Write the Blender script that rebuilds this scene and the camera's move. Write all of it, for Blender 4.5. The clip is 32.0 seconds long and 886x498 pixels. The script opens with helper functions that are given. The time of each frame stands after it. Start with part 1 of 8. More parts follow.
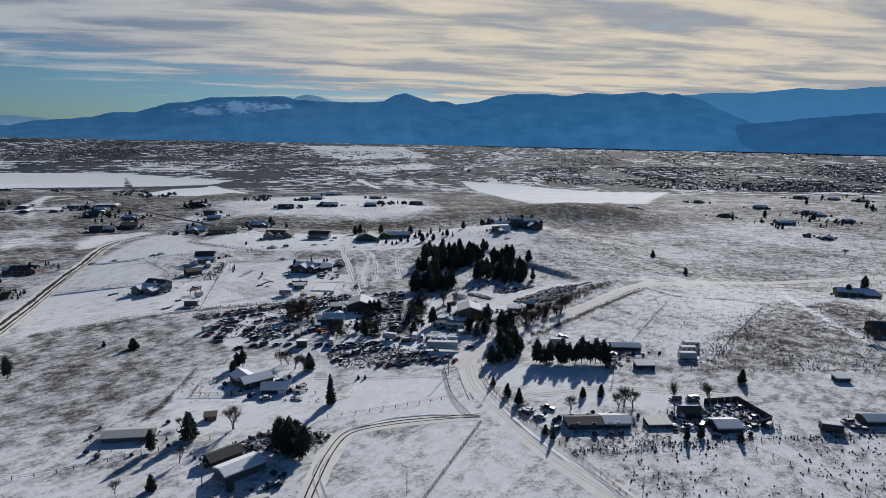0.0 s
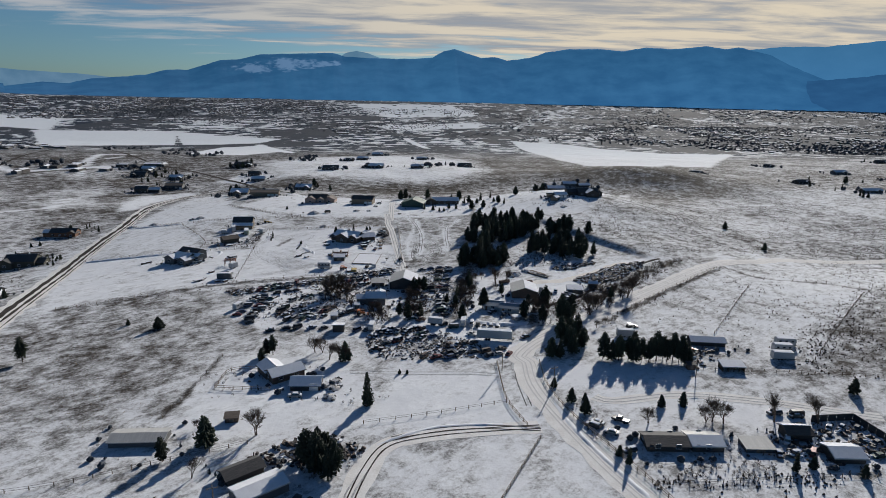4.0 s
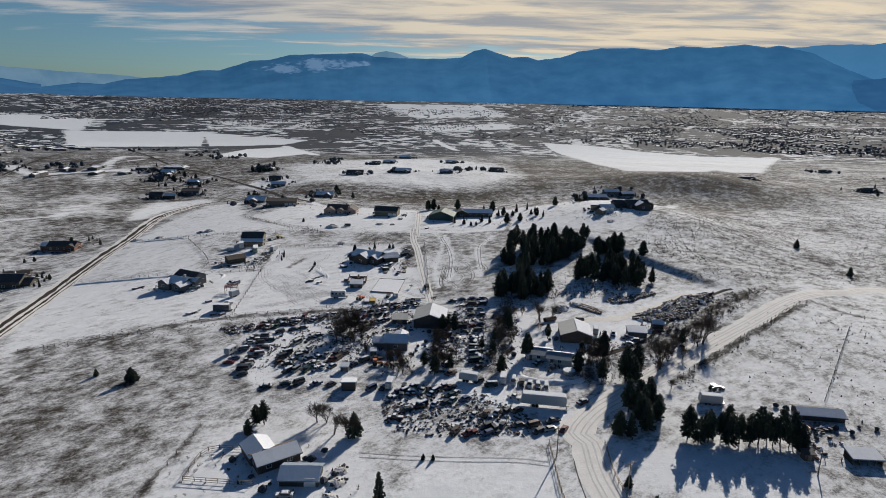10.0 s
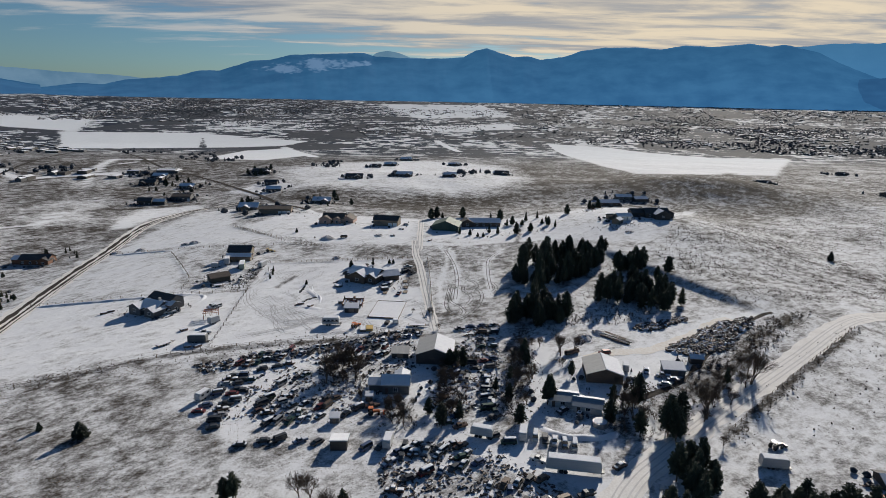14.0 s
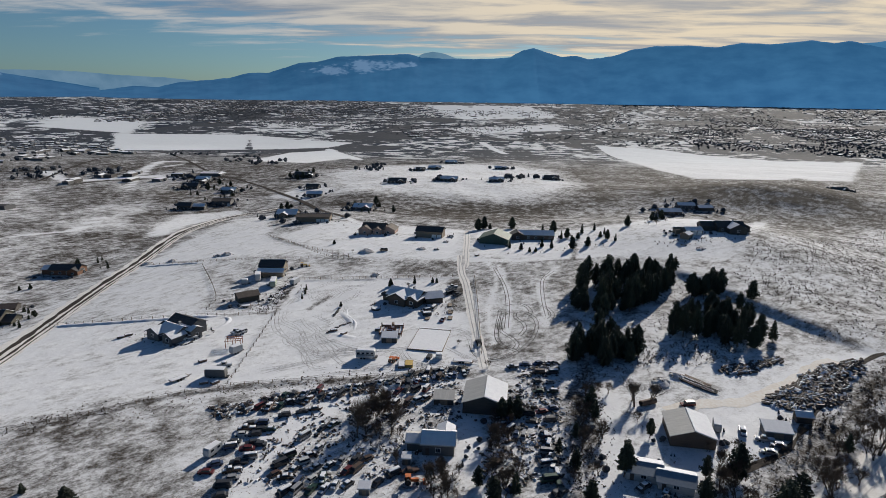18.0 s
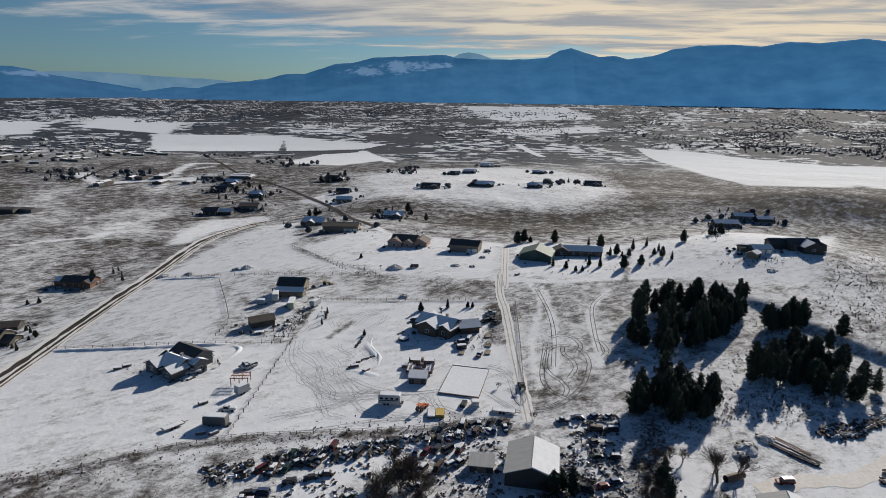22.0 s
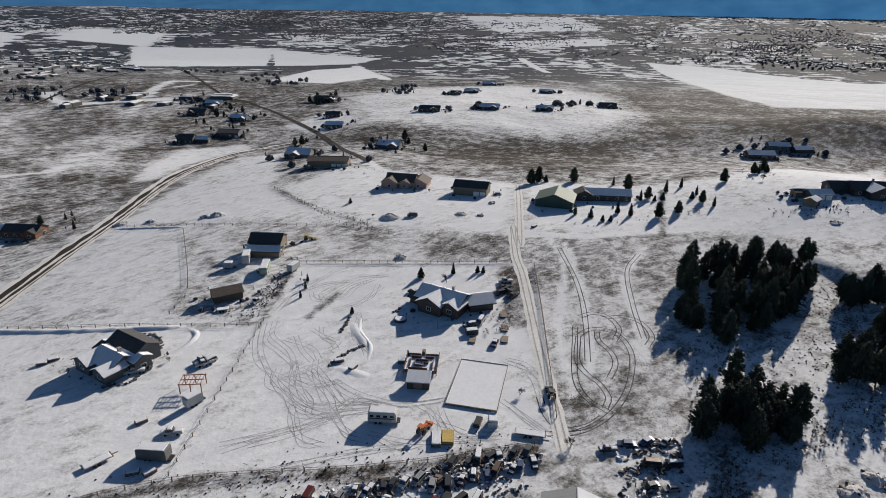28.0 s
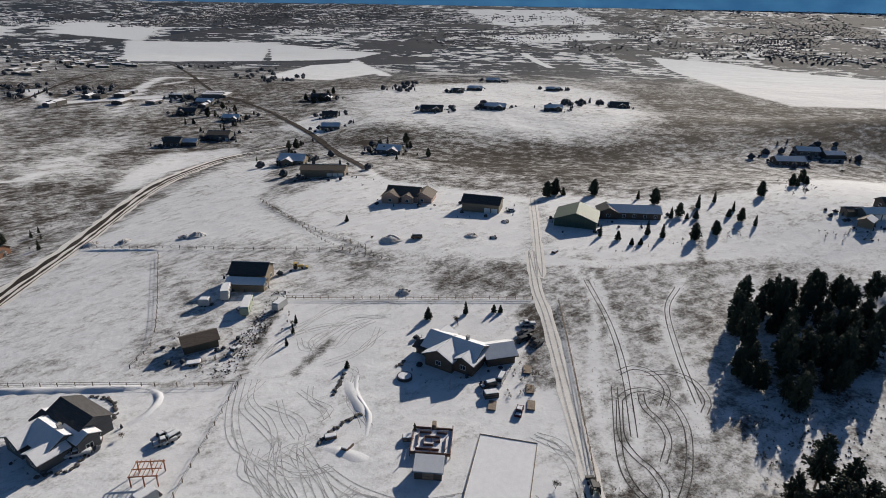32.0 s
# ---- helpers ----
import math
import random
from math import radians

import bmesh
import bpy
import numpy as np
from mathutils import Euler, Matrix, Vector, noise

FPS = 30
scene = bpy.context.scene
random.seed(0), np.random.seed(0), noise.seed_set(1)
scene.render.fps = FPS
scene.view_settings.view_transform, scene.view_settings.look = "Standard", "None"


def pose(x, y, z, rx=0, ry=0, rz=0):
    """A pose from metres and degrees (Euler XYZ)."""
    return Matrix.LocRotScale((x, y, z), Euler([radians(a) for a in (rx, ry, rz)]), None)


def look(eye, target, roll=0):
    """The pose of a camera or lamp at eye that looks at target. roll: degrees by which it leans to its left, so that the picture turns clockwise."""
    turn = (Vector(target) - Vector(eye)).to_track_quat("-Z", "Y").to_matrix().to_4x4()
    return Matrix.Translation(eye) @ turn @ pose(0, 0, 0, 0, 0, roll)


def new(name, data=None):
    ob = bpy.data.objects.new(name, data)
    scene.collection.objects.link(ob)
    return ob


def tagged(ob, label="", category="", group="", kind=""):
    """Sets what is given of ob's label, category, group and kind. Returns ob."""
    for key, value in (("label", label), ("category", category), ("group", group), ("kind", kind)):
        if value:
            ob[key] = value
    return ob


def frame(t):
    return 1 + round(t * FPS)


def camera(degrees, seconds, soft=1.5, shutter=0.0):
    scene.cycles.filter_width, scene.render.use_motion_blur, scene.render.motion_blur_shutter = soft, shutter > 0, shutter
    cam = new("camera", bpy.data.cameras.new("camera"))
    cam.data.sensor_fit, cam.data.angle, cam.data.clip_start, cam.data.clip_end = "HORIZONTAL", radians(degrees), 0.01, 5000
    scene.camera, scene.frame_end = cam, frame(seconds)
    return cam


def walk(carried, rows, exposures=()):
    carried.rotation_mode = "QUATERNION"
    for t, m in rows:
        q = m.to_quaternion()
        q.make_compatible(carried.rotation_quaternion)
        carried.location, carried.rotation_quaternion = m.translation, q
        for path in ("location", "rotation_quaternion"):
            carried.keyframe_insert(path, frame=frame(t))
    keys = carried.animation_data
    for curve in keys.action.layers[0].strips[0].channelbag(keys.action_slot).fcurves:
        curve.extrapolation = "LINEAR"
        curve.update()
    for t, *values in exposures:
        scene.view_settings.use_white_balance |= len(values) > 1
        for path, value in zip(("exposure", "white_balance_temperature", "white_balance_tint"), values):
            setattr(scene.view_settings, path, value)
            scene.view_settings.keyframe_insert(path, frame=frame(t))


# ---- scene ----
cam = camera(72.42, 32.0, soft=0.6)
PATH = [
    (0, (-5.67, 0.20, 88.70), (7.09, 97.72, 70.62), 1.13),
    (0.5, (-5.48, 4.18, 88.73), (5.69, 101.89, 70.62), 1.13),
    (1, (-5.32, 8.16, 88.77), (5.06, 105.96, 70.63), 1.13),
    (1.5, (-5.17, 12.14, 88.80), (4.50, 110.01, 70.66), 1.14),
    (2, (-5.04, 16.13, 88.83), (3.93, 114.06, 70.68), 1.14),
    (2.5, (-4.92, 20.11, 88.87), (3.34, 118.10, 70.70), 1.14),
    (3.1, (-4.80, 24.89, 88.91), (2.61, 122.94, 70.68), 1.14),
    (3.2, (-4.78, 25.69, 88.92), (2.46, 123.68, 70.30), 1.14),
    (3.3, (-4.77, 26.49, 88.92), (2.30, 124.28, 69.28), 1.15),
    (3.4, (-4.75, 27.28, 88.93), (2.15, 124.85, 68.09), 1.15),
    (3.5, (-4.74, 28.08, 88.94), (1.95, 125.34, 66.67), 1.15),
    (3.7, (-4.71, 29.68, 88.95), (1.39, 126.52, 64.77), 1.15),
    (3.9, (-4.68, 31.27, 88.97), (0.81, 128.01, 64.24), 1.15),
    (5, (-4.59, 40.04, 89.04), (-3.12, 136.90, 64.21), 1.15),
    (5.5, (-4.57, 44.03, 89.08), (-3.87, 140.89, 64.24), 1.16),
    (6, (-4.57, 48.01, 89.11), (-4.04, 144.88, 64.27), 1.16),
    (7, (-4.62, 55.99, 89.18), (-3.98, 152.86, 64.35), 1.13),
    (8, (-4.75, 63.97, 89.25), (-4.06, 160.84, 64.43), 1.11),
    (9, (-4.94, 71.95, 89.32), (-4.18, 168.82, 64.50), 1.08),
    (10, (-5.20, 79.94, 89.38), (-4.61, 176.81, 64.57), 1.08),
    (10.5, (-5.36, 83.93, 89.42), (-5.02, 180.80, 64.61), 1.07),
    (11, (-5.54, 87.92, 89.45), (-5.28, 184.80, 64.64), 1.07),
    (12, (-5.94, 95.91, 89.52), (-5.68, 192.78, 64.71), 1.07),
    (13, (-6.42, 103.90, 89.59), (-6.02, 200.77, 64.75), 1.07),
    (13.5, (-6.69, 107.90, 89.63), (-6.31, 204.76, 64.79), 1.03),
    (15.5, (-7.94, 123.89, 89.76), (-7.92, 220.77, 64.99), 0.88),
    (16, (-8.30, 127.89, 89.80), (-8.89, 224.77, 65.02), 0.85),
    (16.5, (-8.68, 131.88, 89.83), (-9.89, 228.76, 65.06), 0.81),
    (17, (-9.08, 135.88, 89.87), (-10.81, 232.75, 65.10), 0.77),
    (17.5, (-9.50, 139.88, 89.90), (-12.52, 236.72, 65.13), 0.74),
    (18, (-9.93, 143.89, 89.93), (-16.70, 240.52, 65.12), 0.70),
    (18.5, (-10.39, 147.89, 89.97), (-20.51, 244.23, 65.16), 0.66),
    (19, (-10.86, 151.89, 90.00), (-22.77, 248.02, 65.17), 0.63),
    (19.5, (-11.36, 155.89, 90.04), (-23.79, 251.96, 65.21), 0.64),
    (20, (-11.87, 159.89, 90.07), (-24.29, 255.97, 65.28), 0.65),
    (21, (-12.96, 167.90, 90.14), (-25.20, 264.01, 65.39), 0.66),
    (22, (-14.12, 175.91, 90.21), (-26.30, 272.03, 65.46), 0.68),
    (23, (-15.37, 183.92, 90.28), (-27.48, 280.05, 65.52), 0.70),
    (24, (-16.69, 191.94, 90.35), (-28.78, 288.07, 65.59), 0.71),
    (24.6, (-17.53, 196.75, 90.39), (-29.59, 292.86, 65.55), 0.72),
    (24.8, (-17.81, 198.35, 90.40), (-29.77, 294.24, 64.67), 0.73),
    (25, (-18.10, 199.96, 90.42), (-30.00, 295.52, 63.48), 0.73),
    (25.2, (-18.39, 201.56, 90.43), (-30.25, 297.03, 63.14), 0.73),
    (25.5, (-18.83, 203.96, 90.45), (-30.68, 299.43, 63.12), 0.73),
    (27, (-21.16, 216.00, 90.55), (-32.97, 311.46, 63.22), 0.75),
    (27.5, (-21.98, 220.01, 90.59), (-33.42, 313.58, 57.22), 0.76),
    (28, (-22.81, 224.02, 90.62), (-33.93, 315.98, 52.95), 0.78),
    (28.5, (-23.67, 228.03, 90.66), (-34.75, 319.61, 52.06), 0.77),
    (29, (-24.55, 232.04, 90.69), (-35.61, 323.62, 52.07), 0.76),
    (30, (-26.37, 240.07, 90.76), (-37.38, 331.66, 52.15), 0.75),
    (31, (-28.28, 248.10, 90.83), (-39.31, 339.69, 52.23), 0.79),
    (32, (-30.27, 256.13, 90.90), (-41.24, 347.73, 52.31), 0.83),
]
walk(cam, [(t, look(e, g, r)) for t, e, g, r in PATH], exposures=[(0, 0.06, 5680, 7), (5, 0.10, 5880, 7), (13, 0.19, 6080, 7.5), (25, 0.21, 6080, 7.5), (28.5, 0.22, 6200, 8.5), (32, 0.18, 6300, 8.5)])

# ---- sun, sky ----
SUN_AZ, SUN_EL = radians(26), radians(22)   # azimuth from +y towards +x
sun_dir = Vector((math.sin(SUN_AZ) * math.cos(SUN_EL), math.cos(SUN_AZ) * math.cos(SUN_EL), math.sin(SUN_EL)))
sun_data = bpy.data.lights.new("sun", "SUN")
sun_data.energy, sun_data.angle, sun_data.color = 5.0, radians(0.6), (1.0, 0.88, 0.74)
sun = new("sun", sun_data)
sun.matrix_world = look(sun_dir * 100, (0, 0, 0))

world = bpy.data.worlds.new("sky")
scene.world = world
world.use_nodes = True
WN, WL = world.node_tree.nodes, world.node_tree.links
WN.clear()


def wnode(kind):
    return WN.new(kind)


def wmath(op, a, b=0.0, clamp=False):
    n = wnode("ShaderNodeMath")
    n.operation, n.use_clamp = op, clamp
    for i, v in enumerate((a, b)):
        if isinstance(v, (int, float)):
            n.inputs[i].default_value = v
        else:
            WL.new(v, n.inputs[i])
    return n.outputs[0]


def wmap(v, a, b, c=0.0, d=1.0):
    n = wnode("ShaderNodeMapRange")
    n.interpolation_type = "SMOOTHSTEP"
    WL.new(v, n.inputs["Value"])
    for k, x in zip(("From Min", "From Max", "To Min", "To Max"), (a, b, c, d)):
        n.inputs[k].default_value = x
    return n.outputs["Result"]


def wmix(f, a, b):
    n = wnode("ShaderNodeMix")
    n.data_type = "RGBA"
    WL.new(f, n.inputs["Factor"])
    for i, v in ((6, a), (7, b)):
        if isinstance(v, tuple):
            n.inputs[i].default_value = (*v, 1)
        else:
            WL.new(v, n.inputs[i])
    return n.outputs[2]


sky = wnode("ShaderNodeTexSky")
sky.sky_type, sky.sun_disc, sky.sun_elevation, sky.sun_rotation, sky.altitude = "NISHITA", False, SUN_EL, SUN_AZ, 1000.0
geo = wnode("ShaderNodeTexCoord")
sep = wnode("ShaderNodeSeparateXYZ")
WL.new(geo.outputs["Generated"], sep.inputs[0])
dx, dy, dz = sep.outputs
flat = wmath("ADD", wmath("MAXIMUM", dz, 0.0), 0.06)
plane = wnode("ShaderNodeCombineXYZ")
WL.new(wmath("DIVIDE", dx, flat), plane.inputs[0])
WL.new(wmath("MULTIPLY", wmath("DIVIDE", dy, flat), 1.25), plane.inputs[1])
lay = wnode("ShaderNodeMapping")
lay.inputs["Rotation"].default_value = (0, 0, radians(14))
lay.inputs["Scale"].default_value = (0.50, 1.0, 1.0)
WL.new(plane.outputs[0], lay.inputs[0])
cl = wnode("ShaderNodeTexNoise")
cl.inputs["Scale"].default_value, cl.inputs["Detail"].default_value, cl.inputs["Roughness"].default_value = 1.75, 7.0, 0.60
cl.inputs["Distortion"].default_value = 0.35
WL.new(lay.outputs[0], cl.inputs[0])
cl2 = wnode("ShaderNodeTexNoise")
cl2.inputs["Scale"].default_value, cl2.inputs["Detail"].default_value = 0.5, 5.0
cl2.inputs["Distortion"].default_value = 0.5
WL.new(lay.outputs[0], cl2.inputs[0])
# the cloud deck thins out to a clear strip over the horizon, wider towards the left
edge = wmath("ADD", wmath("MULTIPLY", dx, -0.085), 0.062)
rise = wmap(wmath("SUBTRACT", wmath("ADD", dz, wmath("MULTIPLY", wmath("SUBTRACT", cl.outputs[0], 0.5), 0.16)), edge), -0.022, 0.030)
cover = wmath("MULTIPLY", rise, wmap(cl.outputs[0], 0.25, 0.42, 0.72, 1.0))
ahead = wmap(dy, -0.2, 0.6)
cover = wmath("MULTIPLY", cover, wmath("MULTIPLY", ahead, wmap(dz, 0.20, 0.40, 1.0, 0.0)))
dot = wnode("ShaderNodeVectorMath")
dot.operation = "DOT_PRODUCT"
WL.new(geo.outputs["Generated"], dot.inputs[0])
dot.inputs[1].default_value = sun_dir
toward = wmap(dot.outputs["Value"], 0.62, 0.99)
light_cloud = wmix(toward, (0.50, 0.485, 0.47), (0.86, 0.70, 0.50))
dark_cloud = wmix(toward, (0.25, 0.275, 0.32), (0.40, 0.385, 0.38))
cloud = wmix(wmap(wmath("ADD", wmath("MULTIPLY", cl.outputs[0], 0.55), wmath("MULTIPLY", cl2.outputs[0], 0.45)), 0.42, 0.58), dark_cloud, light_cloud)
back1, back2, mixed, out = wnode("ShaderNodeBackground"), wnode("ShaderNodeBackground"), wnode("ShaderNodeMixShader"), wnode("ShaderNodeOutputWorld")
back1.inputs["Strength"].default_value = 0.040
tint = wnode("ShaderNodeMix")
tint.data_type, tint.blend_type = "RGBA", "MULTIPLY"
tint.inputs["Factor"].default_value = 1.0
WL.new(sky.outputs[0], tint.inputs[6])
tint.inputs[7].default_value = (0.62, 0.88, 1.12, 1)
WL.new(tint.outputs[2], back1.inputs["Color"])
WL.new(cloud, back2.inputs["Color"])
back2.inputs["Strength"].default_value = 0.83
WL.new(cover, mixed.inputs[0])
WL.new(back1.outputs[0], mixed.inputs[1])
WL.new(back2.outputs[0], mixed.inputs[2])
WL.new(mixed.outputs[0], out.inputs[0])


# ---- materials ----
def mat(name, a, b=None, scale=1.0, rough=0.7, metal=0.0, bump=0.0, rand=0.0, fine=8.0, stretch=None, spec=0.5):
    """A surface between the colours a and b by noise at two sizes; rand: how much it differs from piece to piece."""
    b = b or tuple(v * 0.75 for v in a)
    m = bpy.data.materials.new(name)
    m.use_nodes = True
    N, L = m.node_tree.nodes, m.node_tree.links
    p = N["Principled BSDF"]
    p.inputs["Roughness"].default_value, p.inputs["Metallic"].default_value = rough, metal
    p.inputs["Specular IOR Level"].default_value = spec
    co = N.new("ShaderNodeTexCoord")
    src = co.outputs["Object"]
    if stretch:
        mp = N.new("ShaderNodeMapping")
        mp.inputs["Scale"].default_value = stretch
        L.new(src, mp.inputs[0])
        src = mp.outputs[0]
    n1, n2 = N.new("ShaderNodeTexNoise"), N.new("ShaderNodeTexNoise")
    for n, s in ((n1, scale), (n2, scale * fine)):
        n.inputs["Scale"].default_value, n.inputs["Detail"].default_value = s, 4.0
        L.new(src, n.inputs[0])
    ad = N.new("ShaderNodeMath")
    ad.operation = "ADD"
    L.new(n1.outputs[0], ad.inputs[0])
    L.new(n2.outputs[0], ad.inputs[1])
    rg = N.new("ShaderNodeMapRange")
    rg.inputs["From Min"].default_value, rg.inputs["From Max"].default_value = 0.72, 1.28
    L.new(ad.outputs[0], rg.inputs["Value"])
    mx = N.new("ShaderNodeMix")
    mx.data_type = "RGBA"
    mx.inputs[6].default_value, mx.inputs[7].default_value = (*a, 1), (*b, 1)
    L.new(rg.outputs[0], mx.inputs["Factor"])
    col = mx.outputs[2]
    if rand:
        oi, hs, mr = N.new("ShaderNodeObjectInfo"), N.new("ShaderNodeHueSaturation"), N.new("ShaderNodeMapRange")
        mr.inputs["To Min"].default_value, mr.inputs["To Max"].default_value = 1 - rand, 1 + rand
        L.new(oi.outputs["Random"], mr.inputs["Value"])
        L.new(mr.outputs[0], hs.inputs["Value"])
        L.new(col, hs.inputs["Color"])
        col = hs.outputs[0]
    L.new(col, p.inputs["Base Color"])
    if bump:
        bp = N.new("ShaderNodeBump")
        bp.inputs["Strength"].default_value, bp.inputs["Distance"].default_value = 0.6, bump
        L.new(n2.outputs[0], bp.inputs["Height"])
        L.new(bp.outputs[0], p.inputs["Normal"])
    return m


SNOW = mat("snow", (0.80, 0.81, 0.84), (0.70, 0.71, 0.75), 0.8, 0.95, bump=0.05, spec=0.04)
SNOW_THIN = mat("thin_snow", (0.74, 0.74, 0.76), (0.36, 0.33, 0.30), 0.5, 1.0, bump=0.04, spec=0.04)
SNOW_ROAD = mat("packed_snow", (0.82, 0.805, 0.79), (0.68, 0.655, 0.63), 0.25, 0.95, bump=0.04, spec=0.04)
RUT = mat("rutted_snow", (0.54, 0.52, 0.51), (0.66, 0.65, 0.65), 0.30, 1.0, bump=0.05, spec=0.04)
TRACK = mat("tyre_track", (0.27, 0.265, 0.27), (0.62, 0.62, 0.63), 0.22, 1.0, bump=0.03, spec=0.04)
TRACK_DARK = mat("deep_tyre_track", (0.045, 0.043, 0.044), (0.17, 0.165, 0.165), 0.22, 1.0, bump=0.03, spec=0.04)
MUD = mat("wet_dirt", (0.030, 0.026, 0.024), (0.078, 0.067, 0.060), 0.12, 0.95, bump=0.05, spec=0.06)
YARD_DIRT = mat("trodden_snow_and_dirt", (0.68, 0.63, 0.57), (0.80, 0.79, 0.77), 0.12, 1.0, bump=0.04, spec=0.04)
ROCK = mat("dark_rock", (0.05, 0.047, 0.046), (0.115, 0.108, 0.105), 1.2, 0.9, bump=0.05)
DRYGRASS = mat("dry_grass", (0.15, 0.115, 0.07), (0.27, 0.215, 0.145), 1.2, 0.9)
SHRUB = mat("dry_shrub", (0.045, 0.034, 0.026), (0.11, 0.083, 0.06), 1.2, 0.9)
PINE = mat("pine_needles", (0.020, 0.028, 0.016), (0.056, 0.062, 0.034), 0.5, 0.8, rand=0.3)
# the blue-grey shift in this tree colour imitates distance haze
PINE_HAZED = mat("far_trees", (0.026, 0.034, 0.046), (0.062, 0.072, 0.090), 0.05, 0.9)
BARK = mat("bark", (0.09, 0.065, 0.048), (0.17, 0.13, 0.10), 2.0, 0.9, bump=0.03)
TWIG = mat("bare_twigs", (0.06, 0.045, 0.034), (0.12, 0.09, 0.068), 1.0, 0.9)
SHINGLE = mat("dark_shingles", (0.035, 0.035, 0.038), (0.085, 0.08, 0.08), 0.6, 0.85, bump=0.02, stretch=(1, 6, 6))
SHINGLE_BROWN = mat("brown_shingles", (0.075, 0.058, 0.048), (0.14, 0.11, 0.09), 0.6, 0.85, bump=0.02, stretch=(1, 6, 6))
TIN = mat("grey_metal_roof", (0.36, 0.355, 0.35), (0.48, 0.475, 0.46), 0.5, 0.75, 0.1, stretch=(5, 0.5, 0.5))
TIN_RUST = mat("rusted_metal", (0.09, 0.055, 0.04), (0.18, 0.14, 0.115), 0.6, 0.75, 0.3)
TIN_GREEN = mat("green_metal", (0.035, 0.065, 0.05), (0.06, 0.10, 0.08), 0.4, 0.7, 0.1, stretch=(5, 5, 0.5))
# blue metal; its colour also stands in for shaded snow on the pale house
TIN_BLUE = mat("blue_metal", (0.17, 0.215, 0.27), (0.24, 0.285, 0.34), 0.4, 0.7, 0.1, stretch=(5, 5, 0.5))
SIDE_TAN = mat("tan_siding", (0.22, 0.178, 0.13), (0.17, 0.138, 0.10), 0.5, 0.8, stretch=(0.6, 0.6, 9))
SIDE_BROWN = mat("brown_siding", (0.075, 0.055, 0.042), (0.12, 0.088, 0.066), 0.5, 0.8, stretch=(0.6, 0.6, 9))
SIDE_DARK = mat("dark_siding", (0.04, 0.037, 0.035), (0.075, 0.068, 0.062), 0.5, 0.8, stretch=(0.6, 0.6, 9))
SIDE_GREY = mat("grey_siding", (0.085, 0.086, 0.09), (0.13, 0.13, 0.13), 0.5, 0.8, stretch=(0.6, 0.6, 9))
SIDE_WHITE = mat("white_siding", (0.46, 0.465, 0.47), (0.38, 0.385, 0.39), 0.5, 0.7, stretch=(0.6, 0.6, 9))
SIDE_PINK = mat("rose_beige_siding", (0.42, 0.29, 0.235), (0.33, 0.23, 0.19), 0.5, 0.8, stretch=(0.6, 0.6, 9))
SIDE_ORANGE = mat("orange_wood_siding", (0.19, 0.085, 0.04), (0.12, 0.06, 0.035), 0.5, 0.7, stretch=(0.6, 0.6, 9))
SIDE_OLIVE = mat("olive_siding", (0.085, 0.077, 0.055), (0.062, 0.056, 0.042), 0.5, 0.8, stretch=(0.6, 0.6, 9))
WOOD = mat("weathered_wood", (0.15, 0.115, 0.085), (0.26, 0.21, 0.165), 1.5, 0.85, bump=0.02)
WOOD_DARK = mat("dark_timber", (0.045, 0.036, 0.032), (0.10, 0.08, 0.068), 1.5, 0.85, bump=0.02)
WOOD_RED = mat("red_cedar", (0.28, 0.115, 0.055), (0.20, 0.08, 0.04), 1.5, 0.75)
WHITE = mat("white_paint", (0.76, 0.76, 0.75), (0.64, 0.64, 0.63), 0.6, 0.45)
GLASS = mat("window_glass", (0.02, 0.026, 0.034), (0.03, 0.036, 0.046), 0.5, 0.08)
RUBBER = mat("tyre_rubber", (0.018, 0.018, 0.018), (0.035, 0.034, 0.033), 3, 0.85)
WIRE = mat("rusty_wire", (0.06, 0.05, 0.045), (0.10, 0.08, 0.07), 1.5, 0.95, spec=0.1)
STEEL = mat("dull_steel", (0.20, 0.20, 0.21), (0.32, 0.31, 0.31), 1.5, 0.5, 0.7)
BLACK = mat("black_paint", (0.022, 0.022, 0.024), (0.045, 0.043, 0.042), 1.0, 0.4)
CONCRETE = mat("concrete", (0.40, 0.39, 0.37), (0.30, 0.29, 0.28), 0.8, 0.85, bump=0.01)
ORANGE = mat("orange_paint", (0.62, 0.16, 0.03), (0.42, 0.11, 0.03), 1.2, 0.5)
YELLOW = mat("yellow_paint", (0.60, 0.42, 0.10), (0.42, 0.29, 0.08), 1.2, 0.5)
SCRAP = mat("scrap_metal", (0.035, 0.032, 0.033), (0.10, 0.085, 0.08), 0.7, 0.7, 0.3)
PAINTS = [mat(n + "_car_paint", c, tuple(v * 0.7 for v in c), 0.7, 0.35, 0.2) for n, c in (
    ("dark_grey", (0.065, 0.066, 0.07)), ("faded_blue", (0.07, 0.10, 0.19)), ("silver", (0.38, 0.38, 0.39)), ("dull_red", (0.15, 0.03, 0.028)),
    ("white", (0.66, 0.66, 0.65)), ("brown", (0.12, 0.08, 0.055)), ("dark_green", (0.035, 0.07, 0.05)), ("rusty", (0.12, 0.07, 0.05)))]


# ---- mesh helpers ----
def mesh_of(name, bm, material, smooth=False):
    me = bpy.data.meshes.new(name)
    bm.normal_update()
    bm.to_mesh(me)
    bm.free()
    me.materials.append(material)
    if smooth:
        me.polygons.foreach_set("use_smooth", [True] * len(me.polygons))
    return me


